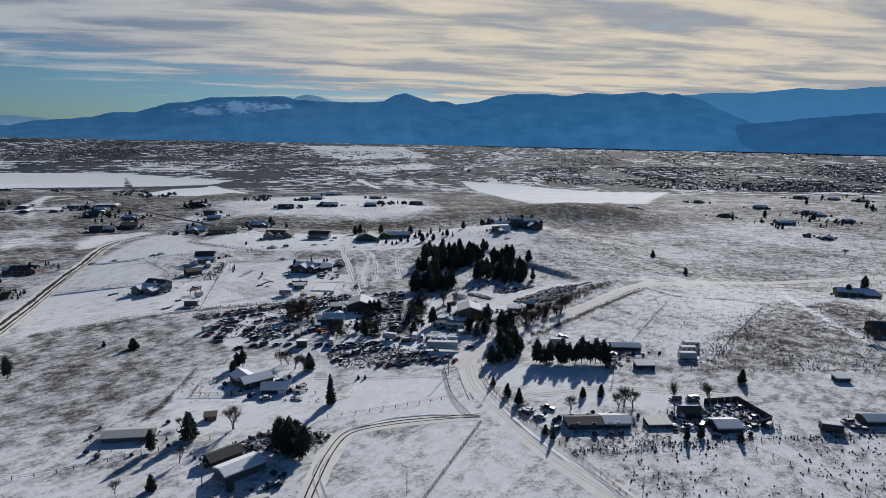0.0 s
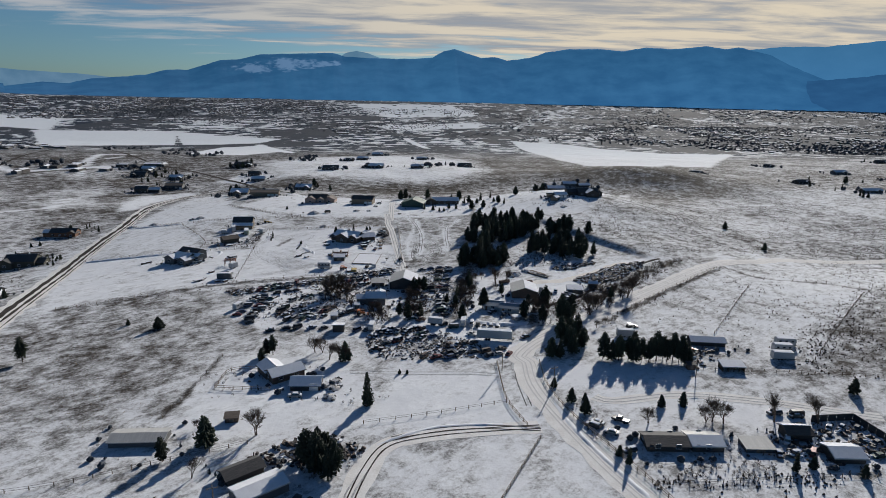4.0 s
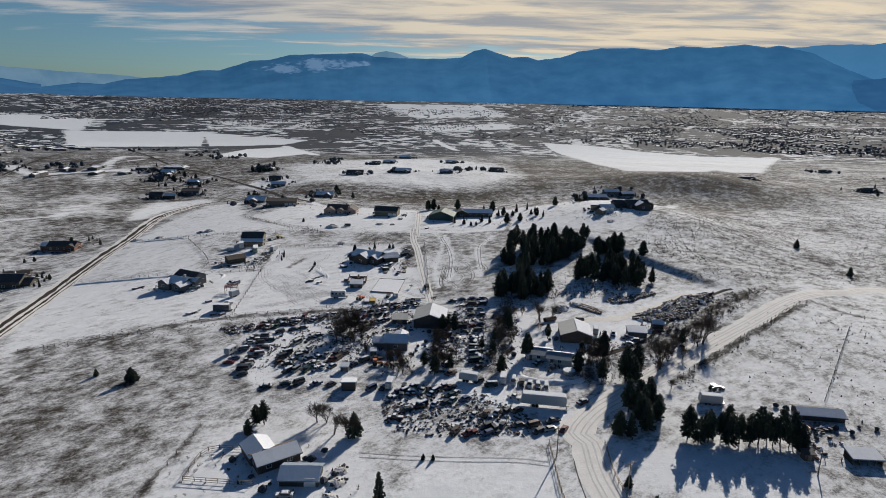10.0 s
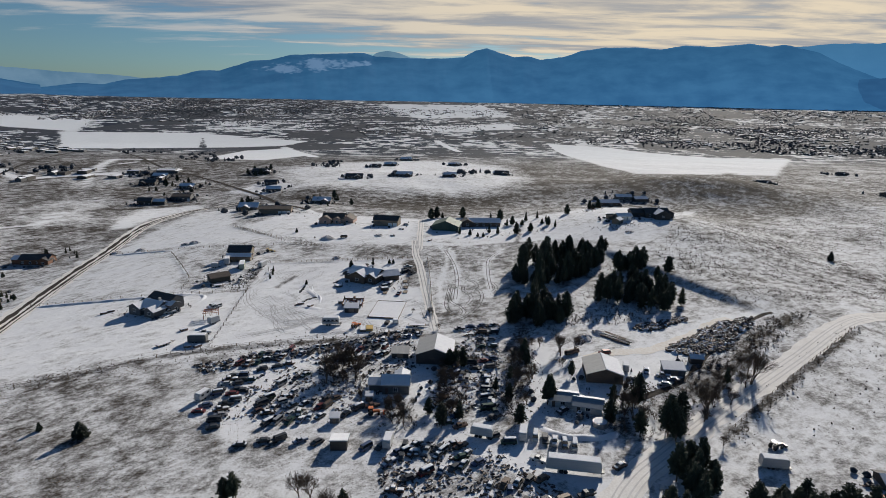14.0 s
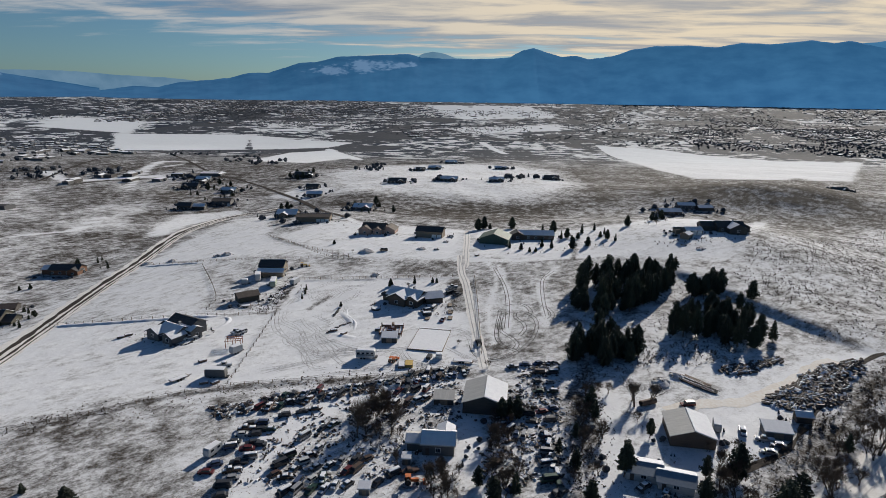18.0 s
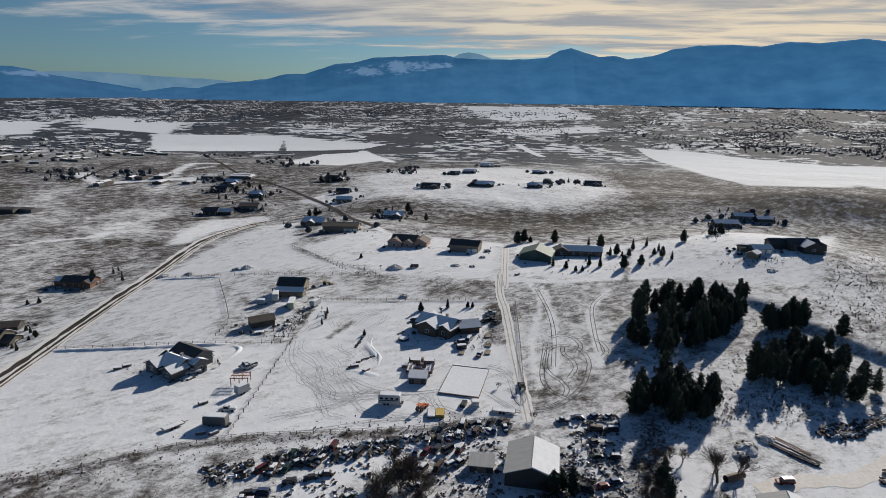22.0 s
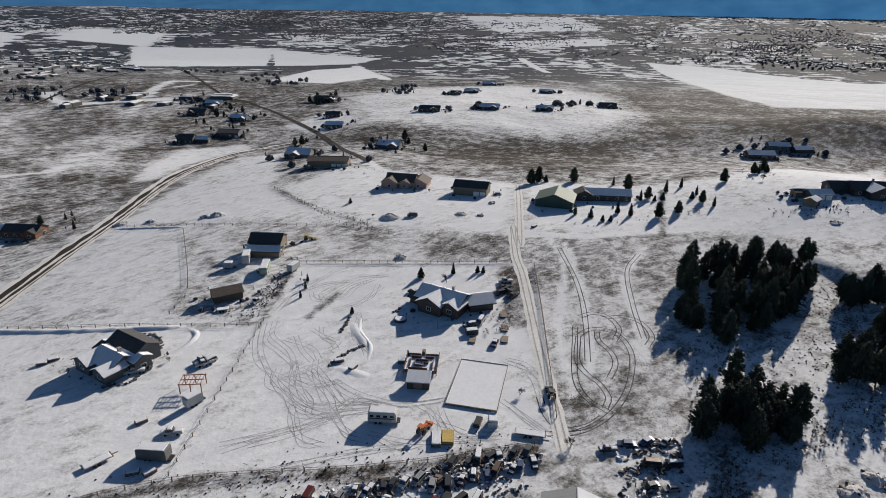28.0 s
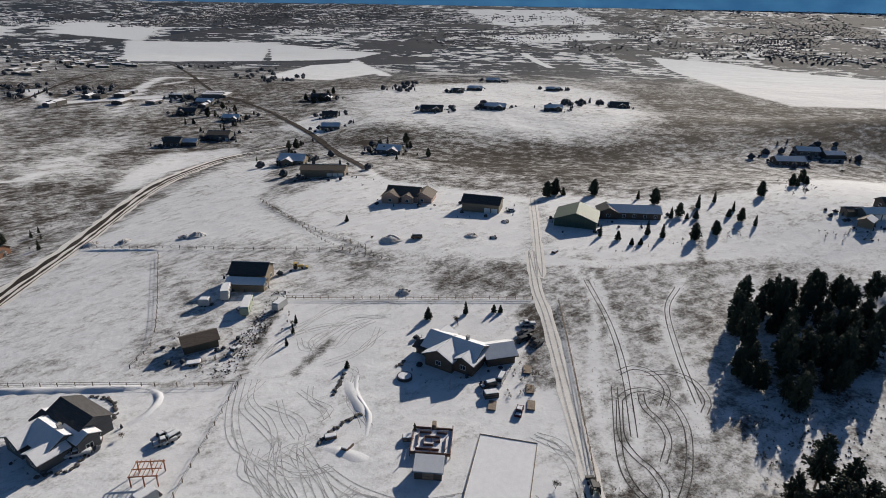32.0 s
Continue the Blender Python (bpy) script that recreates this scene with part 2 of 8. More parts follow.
def part(name, bm, material, parent=None, label="", smooth=False):
    """Links a bmesh, or a ready mesh, as one mesh object under a thing or a part."""
    me = mesh_of(name, bm, material, smooth) if isinstance(bm, bmesh.types.BMesh) else bm
    ob = new(name, me)
    if parent:
        ob.parent = parent
    if label:
        ob["label"] = label
    return ob


def thing(name, label, category, m=None, group="", kind=""):
    ob = new(name)
    ob.empty_display_size = 0.5
    if m is not None:
        ob.matrix_world = m
    return tagged(ob, label, category, group, kind)


def add_box(bm, x0, x1, y0, y1, z0, z1, taper=0.0, m=None):
    tx, ty = (x1 - x0) * taper / 2, (y1 - y0) * taper / 2
    co = [(x0, y0, z0), (x1, y0, z0), (x1, y1, z0), (x0, y1, z0),
          (x0 + tx, y0 + ty, z1), (x1 - tx, y0 + ty, z1), (x1 - tx, y1 - ty, z1), (x0 + tx, y1 - ty, z1)]
    v = [bm.verts.new(m @ Vector(c) if m else c) for c in co]
    for f in ((3, 2, 1, 0), (4, 5, 6, 7), (0, 1, 5, 4), (1, 2, 6, 5), (2, 3, 7, 6), (3, 0, 4, 7)):
        bm.faces.new([v[i] for i in f])


def box_bm(*a, **k):
    bm = bmesh.new()
    add_box(bm, *a, **k)
    return bm


def add_rod(bm, a, b, r0, r1, sides=5):
    a, b = Vector(a), Vector(b)
    d = (b - a)
    if d.length < 1e-6:
        return
    q = d.to_track_quat("Z", "Y")
    ring = [[], []]
    for i, (p, r) in enumerate(((a, r0), (b, r1))):
        for k in range(sides):
            t = 2 * math.pi * k / sides
            ring[i].append(bm.verts.new(p + q @ Vector((r * math.cos(t), r * math.sin(t), 0))))
    for k in range(sides):
        j = (k + 1) % sides
        bm.faces.new((ring[0][k], ring[0][j], ring[1][j], ring[1][k]))
    bm.faces.new(ring[1])
    bm.faces.new(ring[0][::-1])


def extrude_profile(pts, y0, y1):
    """A closed outline in x and z, pulled from y0 to y1."""
    bm = bmesh.new()
    a = [bm.verts.new((x, y0, z)) for x, z in pts]
    b = [bm.verts.new((x, y1, z)) for x, z in pts]
    n = len(pts)
    for i in range(n):
        j = (i + 1) % n
        bm.faces.new((a[i], b[i], b[j], a[j]))
    bm.faces.new(a)
    bm.faces.new(b[::-1])
    bmesh.ops.recalc_face_normals(bm, faces=bm.faces)
    return bm


# ---- the lie of the land ----
def sm(a, b, v):
    t = np.clip((np.asarray(v, float) - a) / (b - a), 0, 1)
    return t * t * (3 - 2 * t)


def hump(x, y, cx, cy, sx, sy):
    return np.exp(-((x - cx) / sx) ** 2 - ((y - cy) / sy) ** 2)


def sm_one(a, b, v):
    t = min(1.0, max(0.0, (v - a) / (b - a)))
    return t * t * (3 - 2 * t)


def hump_one(x, y, cx, cy, sx, sy):
    return math.exp(-((x - cx) / sx) ** 2 - ((y - cy) / sy) ** 2)


def lie(x, y, sm, hump, out):
    """out: how far out in the valley, which rises again towards the mountains."""
    z = -14 * sm(560, 900, y) - 34 * sm(900, 1750, y) + 0.0275 * (out - 1900) * (out > 1900) + 30 * sm(3000, 4000, out)
    z = z - 15 * sm(110, 270, -x) * sm(200, 380, y) * (1 - sm(600, 1100, y))
    z = z - 11 * sm(130, 290, x) * sm(240, 420, y) * (1 - sm(500, 900, y))
    z = z + 12 * hump(x, y, 135, 520, 75, 80) + 4 * hump(x, y, -20, 480, 90, 90)
    z = z - 8 * hump(x, y, 40, 660, 260, 60) + 7 * hump(x, y, -20, 840, 170, 90)
    z = z + 19 * hump(x, y, 275, 775, 115, 58)
    # the brow of the hill above the grove and the lumber yard
    v, u = ((x - 88) * 87 + (y - 445) * 47) / 98.9, ((x - 88) * 47 - (y - 445) * 87) / 98.9
    return z + 2.8 * sm(-7, 0, v) * (1 - sm(0, 60, v)) * sm(-25, 15, u) * (1 - sm(70, 108, u))


def land(x, y):
    """Height of the ground, for arrays."""
    x, y = np.asarray(x, float), np.asarray(y, float)
    return lie(x, y, sm, hump, np.hypot(x, y - 110) + 110)


def G(x, y):
    x, y = float(x), float(y)
    return lie(x, y, sm_one, hump_one, math.hypot(x, y - 110) + 110)


def at(p, yaw=0.0, dz=0.0, scale=1.0):
    """A pose that stands on the ground at p, turned by yaw."""
    return Matrix.LocRotScale((p[0], p[1], G(*p) + dz), Euler((0, 0, radians(yaw))), (scale,) * 3)


def smooth_line(pts, step):
    """Points along a soft curve through pts, about step apart."""
    p = [np.array(q, float) for q in pts]
    p = [2 * p[0] - p[1]] + p + [2 * p[-1] - p[-2]]
    out = []
    for i in range(1, len(p) - 2):
        n = max(2, int(np.linalg.norm(p[i + 1] - p[i]) / step))
        for k in range(n):
            t = k / n
            out.append(0.5 * (2 * p[i] + (p[i + 1] - p[i - 1]) * t + (2 * p[i - 1] - 5 * p[i] + 4 * p[i + 1] - p[i + 2]) * t * t
                              + (3 * p[i] - p[i - 1] - 3 * p[i + 1] + p[i + 2]) * t ** 3))
    return out + [p[-2]]


def add_ribbon(bm, pts, width, lift, step=3.0, side=0.0, wob=0.0, across=1):
    line = smooth_line(pts, step)
    rows = []
    for i, q in enumerate(line):
        d = line[min(i + 1, len(line) - 1)] - line[max(i - 1, 0)]
        n = np.array((-d[1], d[0])) / (np.hypot(*d) + 1e-9)
        w = width * (1 + wob * noise.noise((q[0] * 0.15, q[1] * 0.15, side)))
        c = q + n * (side + wob * noise.noise((q[0] * 0.06, q[1] * 0.06, side + 3)) * 0.5)
        row = []
        for k in range(across + 1):
            e = c + n * w * (0.5 - k / across)
            row.append(bm.verts.new((e[0], e[1], G(*e) + lift)))
        rows.append(row)
    for a, b in zip(rows, rows[1:]):
        for k in range(across):
            bm.faces.new((a[k], a[k + 1], b[k + 1], b[k]))


def inside(poly, x, y, soft):
    """1 inside the outline poly, 0 outside, with a soft edge; x and y are arrays."""
    d, odd = np.full(x.shape, 1e9), np.zeros(x.shape, bool)
    for (ax, ay), (bx, by) in zip(poly, poly[1:] + poly[:1]):
        ex, ey = bx - ax, by - ay
        t = np.clip(((x - ax) * ex + (y - ay) * ey) / (ex * ex + ey * ey + 1e-9), 0, 1)
        d = np.minimum(d, np.hypot(x - ax - t * ex, y - ay - t * ey))
        cross = ((ay > y) != (by > y)) & (x < (bx - ax) * (y - ay) / (by - ay + 1e-12) + ax)
        odd ^= cross
    return np.clip(0.5 + np.where(odd, d, -d) / (2 * soft), 0, 1)


def scatter(poly, n, rng, gap=0.0):
    xs, ys = [q[0] for q in poly], [q[1] for q in poly]
    out = []
    for _ in range(n * 30):
        if len(out) >= n:
            break
        x, y = rng.uniform(min(xs), max(xs)), rng.uniform(min(ys), max(ys))
        if inside(poly, np.array([x]), np.array([y]), 0.01)[0] > 0.5 and all((x - a) ** 2 + (y - b) ** 2 > gap * gap for a, b in out):
            out.append((x, y))
    return out


# ---- ground ----
def steps(*runs):
    """Coordinates from runs of (end, spacing)."""
    out = [runs[0][0]]
    for end, gap in runs[1:]:
        n = max(1, int(round((end - out[-1]) / gap)))
        a = out[-1]
        out += [a + (end - a) * (k + 1) / n for k in range(n)]
    return out


XS = np.array(steps((-4300, 0), (-1500, 70), (-700, 20), (-270, 7), (270, 1.8), (700, 7), (1500, 20), (4300, 70)))
YS = np.array(steps((-600, 0), (60, 60), (110, 6), (560, 1.8), (1000, 4.5), (2000, 12), (4850, 32)))
GX, GY = np.meshgrid(XS, YS)
GZ = land(GX, GY)
bare = 0.275 + 0.15 * sm(400, 540, GY) + 0.04 * sm(800, 1050, GY) + 0.14 * sm(1150, 1600, GY)
bare += 0.05 * sm(560, 700, GY) * (1 - sm(850, 1100, GY))
bare += 0.08 * sm(200, 420, -GX) * sm(420, 560, GY) * (1 - sm(1200, 1500, GY))
# how far the grass shows through the snow, patch by patch, with shade put into some slopes
CLEAN = [
    (0.05, 6, [(-96.1, 375.6), (-99.0, 418.4), (-22.3, 426.5), (-18.0, 390.8), (-10.2, 333.8), (-55.7, 320.5), (-86.9, 311.4)]),
    (0.06, 6, [(-207.9, 368.4), (-95.5, 374.0), (-88.0, 311.2), (-101.8, 304.8), (-146.3, 280.9), (-158.1, 275.8)]),
    (0.15, 5, [(-199.6, 378.9), (-208.1, 470.7), (-168.3, 461.5), (-123.8, 373.5)]),
    (0.12, 5, [(-210.9, 476.8), (-224.5, 635.6), (-192.9, 643.2), (-150.8, 519.6), (-84.3, 461.9)]),
    (0.06, 5, [(-147.3, 518.8), (-120.4, 566.3), (-26.0, 535.0), (-22.9, 456.0), (-56.5, 455.7), (-85.4, 466.1)]),
    (0.08, 6, [(-18.6, 542.9), (38.1, 536.9), (93.8, 556.3), (232.6, 669.8), (120.7, 461.0), (67.9, 470.2), (-17.2, 458.7)]),
    (0.06, 4, [(-16.7, 198.3), (-7.2, 216.0), (23.8, 216.9), (27.6, 183.6), (1.9, 179.8), (-14.2, 183.1)]),
    (0.10, 5, [(-71.1, 228.3), (-24.9, 230.6), (-14.2, 183.1), (-50.5, 175.2), (-72.6, 186.3)]),
    (0.07, 5, [(41.4, 222.5), (89.9, 215.8), (82.2, 202.4), (107.3, 195.3), (122.5, 184.3), (96.1, 182.0), (54.2, 194.7)]),
    (0.12, 6, [(12.5, 262.5), (29.8, 302.2), (73.6, 324.8), (115.4, 358.1), (61.9, 292.7), (38.4, 254.2)]),
]
PATCHES = [
    (0.55, 14, [(-148.3, 679.6), (-93.2, 702.7), (-23.9, 703.5), (49.3, 715.1), (103.1, 747.1), (220.1, 881.1), (420.2, 975.5),
                (332.2, 809.1), (239.6, 783.8), (198.2, 766.8), (118.3, 705.6), (65.9, 664.9), (0.5, 563.0), (-29.3, 592.2), (-90.5, 654.6)]),
    # brown slope behind the knoll, set barer to imitate its shaded face too
    (0.55, 20, [(166.1, 1906.6), (299.3, 1890.3), (324.0, 1561.1), (248.1, 989.4), (271.0, 940.0), (437.5, 1008.0), (391.8, 921.9),
                (179.3, 842.5), (104.8, 755.8), (76.9, 814.1), (122.4, 1176.5)]),
    (0.00, 6, [(302.2, 1906.8), (512.8, 1784.1), (599.5, 1486.0), (765.3, 1468.4), (468.1, 971.3), (266.9, 965.1), (248.1, 1087.1)]),
    (0.17, 22, [(-227.7, 980.0), (-149.1, 1073.0), (-33.8, 1139.6), (86.6, 1053.4), (95.2, 822.7), (51.1, 731.7), (15.2, 711.8), (-77.5, 740.8), (-167.7, 753.3)]),
    (0.42, 12, [(-442.6, 569.0), (-473.4, 771.1), (-425.9, 827.0), (-341.8, 716.9), (-315.9, 594.8), (-354.0, 544.6), (-380.7, 506.0)]),
    (0.54, 8, [(-380.7, 506.0), (-336.4, 563.1), (-271.0, 592.5), (-244.3, 569.6), (-244.9, 525.1), (-279.0, 486.9), (-334.3, 458.8)]),
    (0.58, 12, [(-498.6, 625.5), (-476.3, 747.7), (-375.8, 901.6), (-343.0, 863.7), (-395.1, 723.7), (-446.4, 572.8)]),
]
PATCHES_NEAR = [
    (0.42, 12, [(-208.0, 300.0), (-262.0, 330.0), (-335.0, 450.0), (-300.0, 520.0), (-246.0, 480.0), (-226.0, 420.0)]),
    (0.45, 14, [(300.0, 300.0), (420.0, 380.0), (560.0, 480.0), (700.0, 640.0), (760.0, 560.0), (520.0, 330.0), (380.0, 250.0)]),
    (0.40, 10, [(-279.2, 416.8), (-639.2, 890.2), (-657.7, 1411.1), (-402.8, 916.6), (-293.9, 539.8), (-272.7, 435.4)]),
    (0.37, 12, [(-160.0, 245.4), (-126.2, 298.2), (-87.4, 299.6), (-59.1, 263.7), (-71.9, 231.3), (-75.9, 188.5), (-98.2, 183.0), (-116.2, 171.2)]),
    (0.46, 10, [(150.0, 249.1), (220.9, 310.3), (284.8, 321.8), (273.2, 240.4), (234.1, 204.5), (128.6, 212.7)]),
    (0.20, 8, [(84.1, 261.7), (162.8, 339.6), (194.5, 336.9), (212.1, 302.7), (131.4, 221.8), (119.8, 243.5)]),
    (0.32, 12, [(94.0, 406.0), (144.6, 496.0), (386.7, 714.5), (405.9, 532.5), (469.7, 419.0), (238.3, 397.9), (122.5, 368.5)]),
    (0.55, 12, [(237.5, 835.3), (415.6, 1000.3), (386.7, 714.5), (250.9, 728.7)]),
    (0.34, 4, [(-15.1, 427.5), (-10.3, 459.7), (44.1, 463.0), (31.1, 379.2), (17.9, 343.5), (-7.1, 334.2)]),
    (0.45, 7, [(-53.4, 449.7), (-23.3, 452.9), (-22.4, 433.8), (-50.6, 429.5)]),
    (0.30, 8, [(-101.7, 446.2), (-59.9, 462.0), (-54.9, 430.1), (-94.4, 424.0)]),
    (0.32, 6, [(-157.3, 448.7), (-126.0, 458.7), (-105.1, 379.7), (-122.4, 374.3)]),
    (0.29, 8, [(-79.8, 269.9), (-78.0, 303.2), (-23.6, 326.7), (22.4, 341.2), (32.8, 273.8), (34.3, 243.4), (10.2, 224.6), (-20.9, 223.8), (-33.4, 252.3)]),
    (0.30, 8, [(53.1, 155.7), (152.6, 155.1), (141.9, 119.7), (56.6, 128.1)]),
    (0.46, 4, [(39.0, 260.9), (49.3, 279.7), (67.1, 284.8), (91.5, 308.4), (132.4, 352.0), (153.0, 359.9), (118.2, 326.7), (77.9, 283.6), (51.5, 256.8)]),
    (0.44, 4, [(11.2, 270.0), (18.2, 322.4), (27.9, 337.3), (24.7, 298.3), (14.9, 265.0)]),
    (0.15, 8, [(-13.5, 134.9), (-6.9, 167.8), (26.3, 173.8), (42.6, 129.4)]),
]
PATCHES_FAR = [
    (0.60, 14, [(150.0, 735.0), (200.0, 800.0), (300.0, 830.0), (400.0, 815.0), (420.0, 770.0), (330.0, 735.0), (230.0, 715.0)]),
    (0.50, 10, [(-519.9, 776.9), (-465.8, 837.5), (-401.8, 770.3), (-388.4, 655.9), (-402.6, 642.8)]),
    (0.52, 8, [(-318.3, 546.4), (-302.1, 563.9), (-269.6, 574.6), (-248.2, 548.1), (-260.5, 499.1), (-275.0, 496.4)]),
    (0.22, 10, [(-365.8, 603.3), (-348.9, 634.4), (-335.5, 665.2), (-306.2, 599.5), (-318.6, 570.7)]),
    (0.08, 5, [(-259.4, 562.2), (-275.4, 609.7), (-284.7, 663.3), (-244.8, 692.1), (-230.7, 681.1), (-250.5, 625.6), (-244.8, 570.1)]),
    (0.10, 6, [(-239.1, 773.4), (-219.2, 865.2), (-171.4, 795.7), (-188.3, 715.5)]),
    (0.62, 10, [(-1411.8, 1789.6), (-1668.6, 2155.2), (-1600.9, 2222.2), (-1317.0, 1951.3), (-1324.4, 1769.8)]),
    (0.62, 10, [(-1115.5, 1976.8), (-1279.1, 2381.3), (-950.2, 2203.0), (-871.5, 2030.8)]),
    # dark hillocks: the bare cover also stands in for their shaded sides
    (0.60, 7, [(-571.4, 971.1), (-583.7, 1050.0), (-499.7, 986.0), (-475.3, 917.7), (-513.5, 915.6)]),
    (0.42, 7, [(-617.0, 935.1), (-620.4, 973.2), (-564.4, 960.9), (-496.0, 889.0), (-531.7, 874.3)]),
    (0.60, 7, [(-483.6, 1002.7), (-500.8, 1101.8), (-429.8, 1015.2), (-439.4, 937.8)]),
    (0.45, 7, [(-626.7, 900.8), (-586.4, 916.5), (-533.9, 856.7), (-573.1, 840.2)]),
    (0.62, 25, [(-1050.8, 3047.2), (-373.2, 3326.8), (-173.8, 2535.1), (-969.6, 2820.6)]),
    (0.42, 25, [(-1012.1, 2665.5), (-521.8, 2625.2), (-376.6, 2201.4), (-776.1, 2071.5)]),
    (0.22, 30, [(-353.1, 3718.5), (222.3, 3764.9), (336.2, 3120.0), (-125.9, 2925.7)]),
    (0.46, 20, [(-125.9, 2925.7), (176.5, 3040.2), (62.3, 2591.1), (-152.6, 2540.2)]),
    (0.20, 20, [(-146.3, 2437.1), (284.7, 2672.1), (251.8, 2386.3), (-77.5, 2226.8)]),
    (0.58, 12, [(-350.7, 1444.6), (-197.6, 1394.3), (-197.0, 1791.4), (-4.2, 1791.5), (200.1, 2082.9), (137.4, 1408.4), (-34.1, 1153.0), (-199.2, 1067.6), (-276.7, 1038.1)]),
    (0.60, 12, [(399.6, 2013.1), (908.0, 1870.0), (971.0, 1695.5), (846.9, 1501.9), (554.7, 1558.9), (411.3, 1929.1)]),
    (0.00, 12, [(-1726.3, 2518.3), (-1299.1, 2376.4), (-1113.7, 1958.3), (-1508.6, 2074.4)]),
    (0.00, 12, [(-2088.3, 2185.0), (-1703.6, 2197.7), (-1442.4, 1804.2), (-1579.1, 1685.3)]),
    (0.06, 10, [(-1136.4, 1934.7), (-755.0, 2018.5), (-582.5, 1551.9), (-813.1, 1404.1)]),
    (0.18, 10, [(-744.9, 2002.2), (-386.5, 1892.4), (-416.2, 1692.4), (-568.8, 1558.9)]),
    (0.00, 5, [(-389.0, 1104.9), (-439.5, 1451.0), (-382.5, 1617.5), (-257.2, 1257.4), (-292.5, 1090.3)]),
    (0.52, 12, [(-1190.6, 1347.9), (-745.4, 1378.0), (-354.5, 1018.7), (-473.1, 927.1), (-659.7, 813.1)]),
    (0.28, 12, [(391.4, 709.2), (538.1, 730.8), (543.7, 487.0), (480.6, 429.1), (405.9, 532.5)]),
    (0.44, 15, [(426.4, 873.7), (759.4, 1174.4), (1227.9, 1248.9), (758.3, 684.4), (473.6, 730.4)]),
    (0.10, 12, [(969.9, 4466.9), (2055.7, 4973.9), (1869.8, 4522.3), (939.4, 3974.1)]),
]
for patches in (CLEAN, PATCHES, PATCHES_NEAR, PATCHES_FAR):
    for value, soft, poly in patches:
        k = inside(poly, GX, GY, soft)
        bare = bare * (1 - k) + value * k
TRAILS = [
    (1.3, 0.02, [(-1.7, 450.3), (1.4, 408.4), (1.6, 380.6), (-0.5, 363.5)]), (1.3, 0.02, [(28.5, 449.6), (17.3, 423.5), (16.8, 396.0), (15.0, 371.1)]),
    (1.0, 0.05, [(-8.2, 455.1), (-2.9, 429.3), (-6.7, 392.4), (-5.9, 352.9)]), (2.0, 0.0, [(-361.9, 543.2), (-339.1, 566.7), (-325.4, 580.4), (-345.5, 647.6)]), (2.2, 0.0, [(-432.4, 825.8), (-478.2, 958.1), (-464.0, 1030.3)]),
    (2.6, 0.0, [(-20.7, 459.5), (-1.3, 457.4), (33.9, 467.9), (70.5, 479.1), (107.4, 506.3), (134.8, 524.7)]), (2.4, 0.0, [(-22.4, 529.2), (-56.6, 540.1), (-88.7, 544.8), (-121.1, 595.9)]),
    (2.8, 0.0, [(34.8, 232.7), (27.6, 239.3), (10.9, 248.1), (-1.6, 257.8), (-10.8, 278.6), (-12.8, 295.1), (-14.2, 310.7)]), (3.2, 0.0, [(-60.8, 255.9), (-64.7, 265.3), (-65.2, 277.8), (-59.7, 294.6), (-42.9, 309.6), (-23.2, 321.1)]),
    (2.8, 0.0, [(13.1, 245.4), (22.3, 273.4), (26.7, 297.9), (30.7, 318.0)]), (3.4, 0.0, [(52.8, 252.6), (51.7, 266.4), (58.2, 294.7), (81.0, 320.3), (104.4, 345.6), (131.8, 357.2)]),
    (4.5, 0.52, [(-22.1, 421.9), (-19.9, 405.3), (-20.5, 387.1)]), (1.6, 0.45, [(-18.1, 413.7), (-15.4, 381.3)]), (1.6, 0.42, [(38.6, 465.2), (50.7, 528.8)]),
    (0.5, 0.42, [(215.7, 302.9), (136.2, 221.4)]), (0.9, 0.5, [(-69.5, 228.2), (-71.7, 202.9), (-73.9, 187.6)]), (0.5, 0.40, [(53.6, 154.7), (79.0, 155.6), (106.7, 156.8), (156.3, 157.4)]),
    (0.5, 0.42, [(106.0, 155.8), (115.4, 139.2), (125.9, 124.9)]), (1.2, 0.5, [(168.0, 350.4), (178.1, 327.2), (210.4, 321.1), (233.7, 303.7), (233.2, 277.5)]), (1.6, 0.05, [(287.1, 385.6), (253.8, 330.3), (230.5, 266.6), (222.9, 228.6)]),
    (2.0, 0.48, [(-152.4, 276.8), (-145.1, 279.6), (-121.3, 292.1), (-91.4, 310.4), (-46.3, 321.3), (-15.0, 332.7)]), (1.5, 0.52, [(73.2, 260.4), (110.7, 295.7), (161.0, 340.9)]), (1.2, 0.5, [(70.7, 281.9), (105.2, 317.2), (142.5, 353.9)]),
    (1.5, 0.50, [(-83.5, 382.4), (-78.3, 398.2)]), (1.2, 0.40, [(-149.0, 519.2), (-113.4, 481.8), (-84.7, 463.3)]), (1.6, 0.46, [(-96.5, 376.6), (-101.4, 419.2)]), (1.4, 0.42, [(-119.6, 372.4), (-95.4, 376.0)]),
]
TRAILS_FAR = [(7, 0.0, [(-603.5, 922.8), (-530.1, 861.7), (-491.1, 881.5), (-437.9, 906.9)]), (6, 0.0, [(-476.4, 913.1), (-498.9, 999.2), (-511.9, 1061.5), (-459.5, 1057.3)]), (9, 0.0, [(-400.6, 1633.4), (-237.7, 1205.8)]), (8, 0.05, [(-28.1, 1969.7), (33.2, 1585.9)]),
              (6, 0.55, [(-482.8, 723.1), (-503.3, 845.2), (-429.5, 892.1)]), (8, 0.60, [(-598.1, 1929.3), (-268.6, 1865.0), (-52.4, 1964.6), (317.8, 1996.1)]), (6, 0.6, [(-153.8, 700.6), (-82.8, 634.0), (-30.7, 630.4)])]
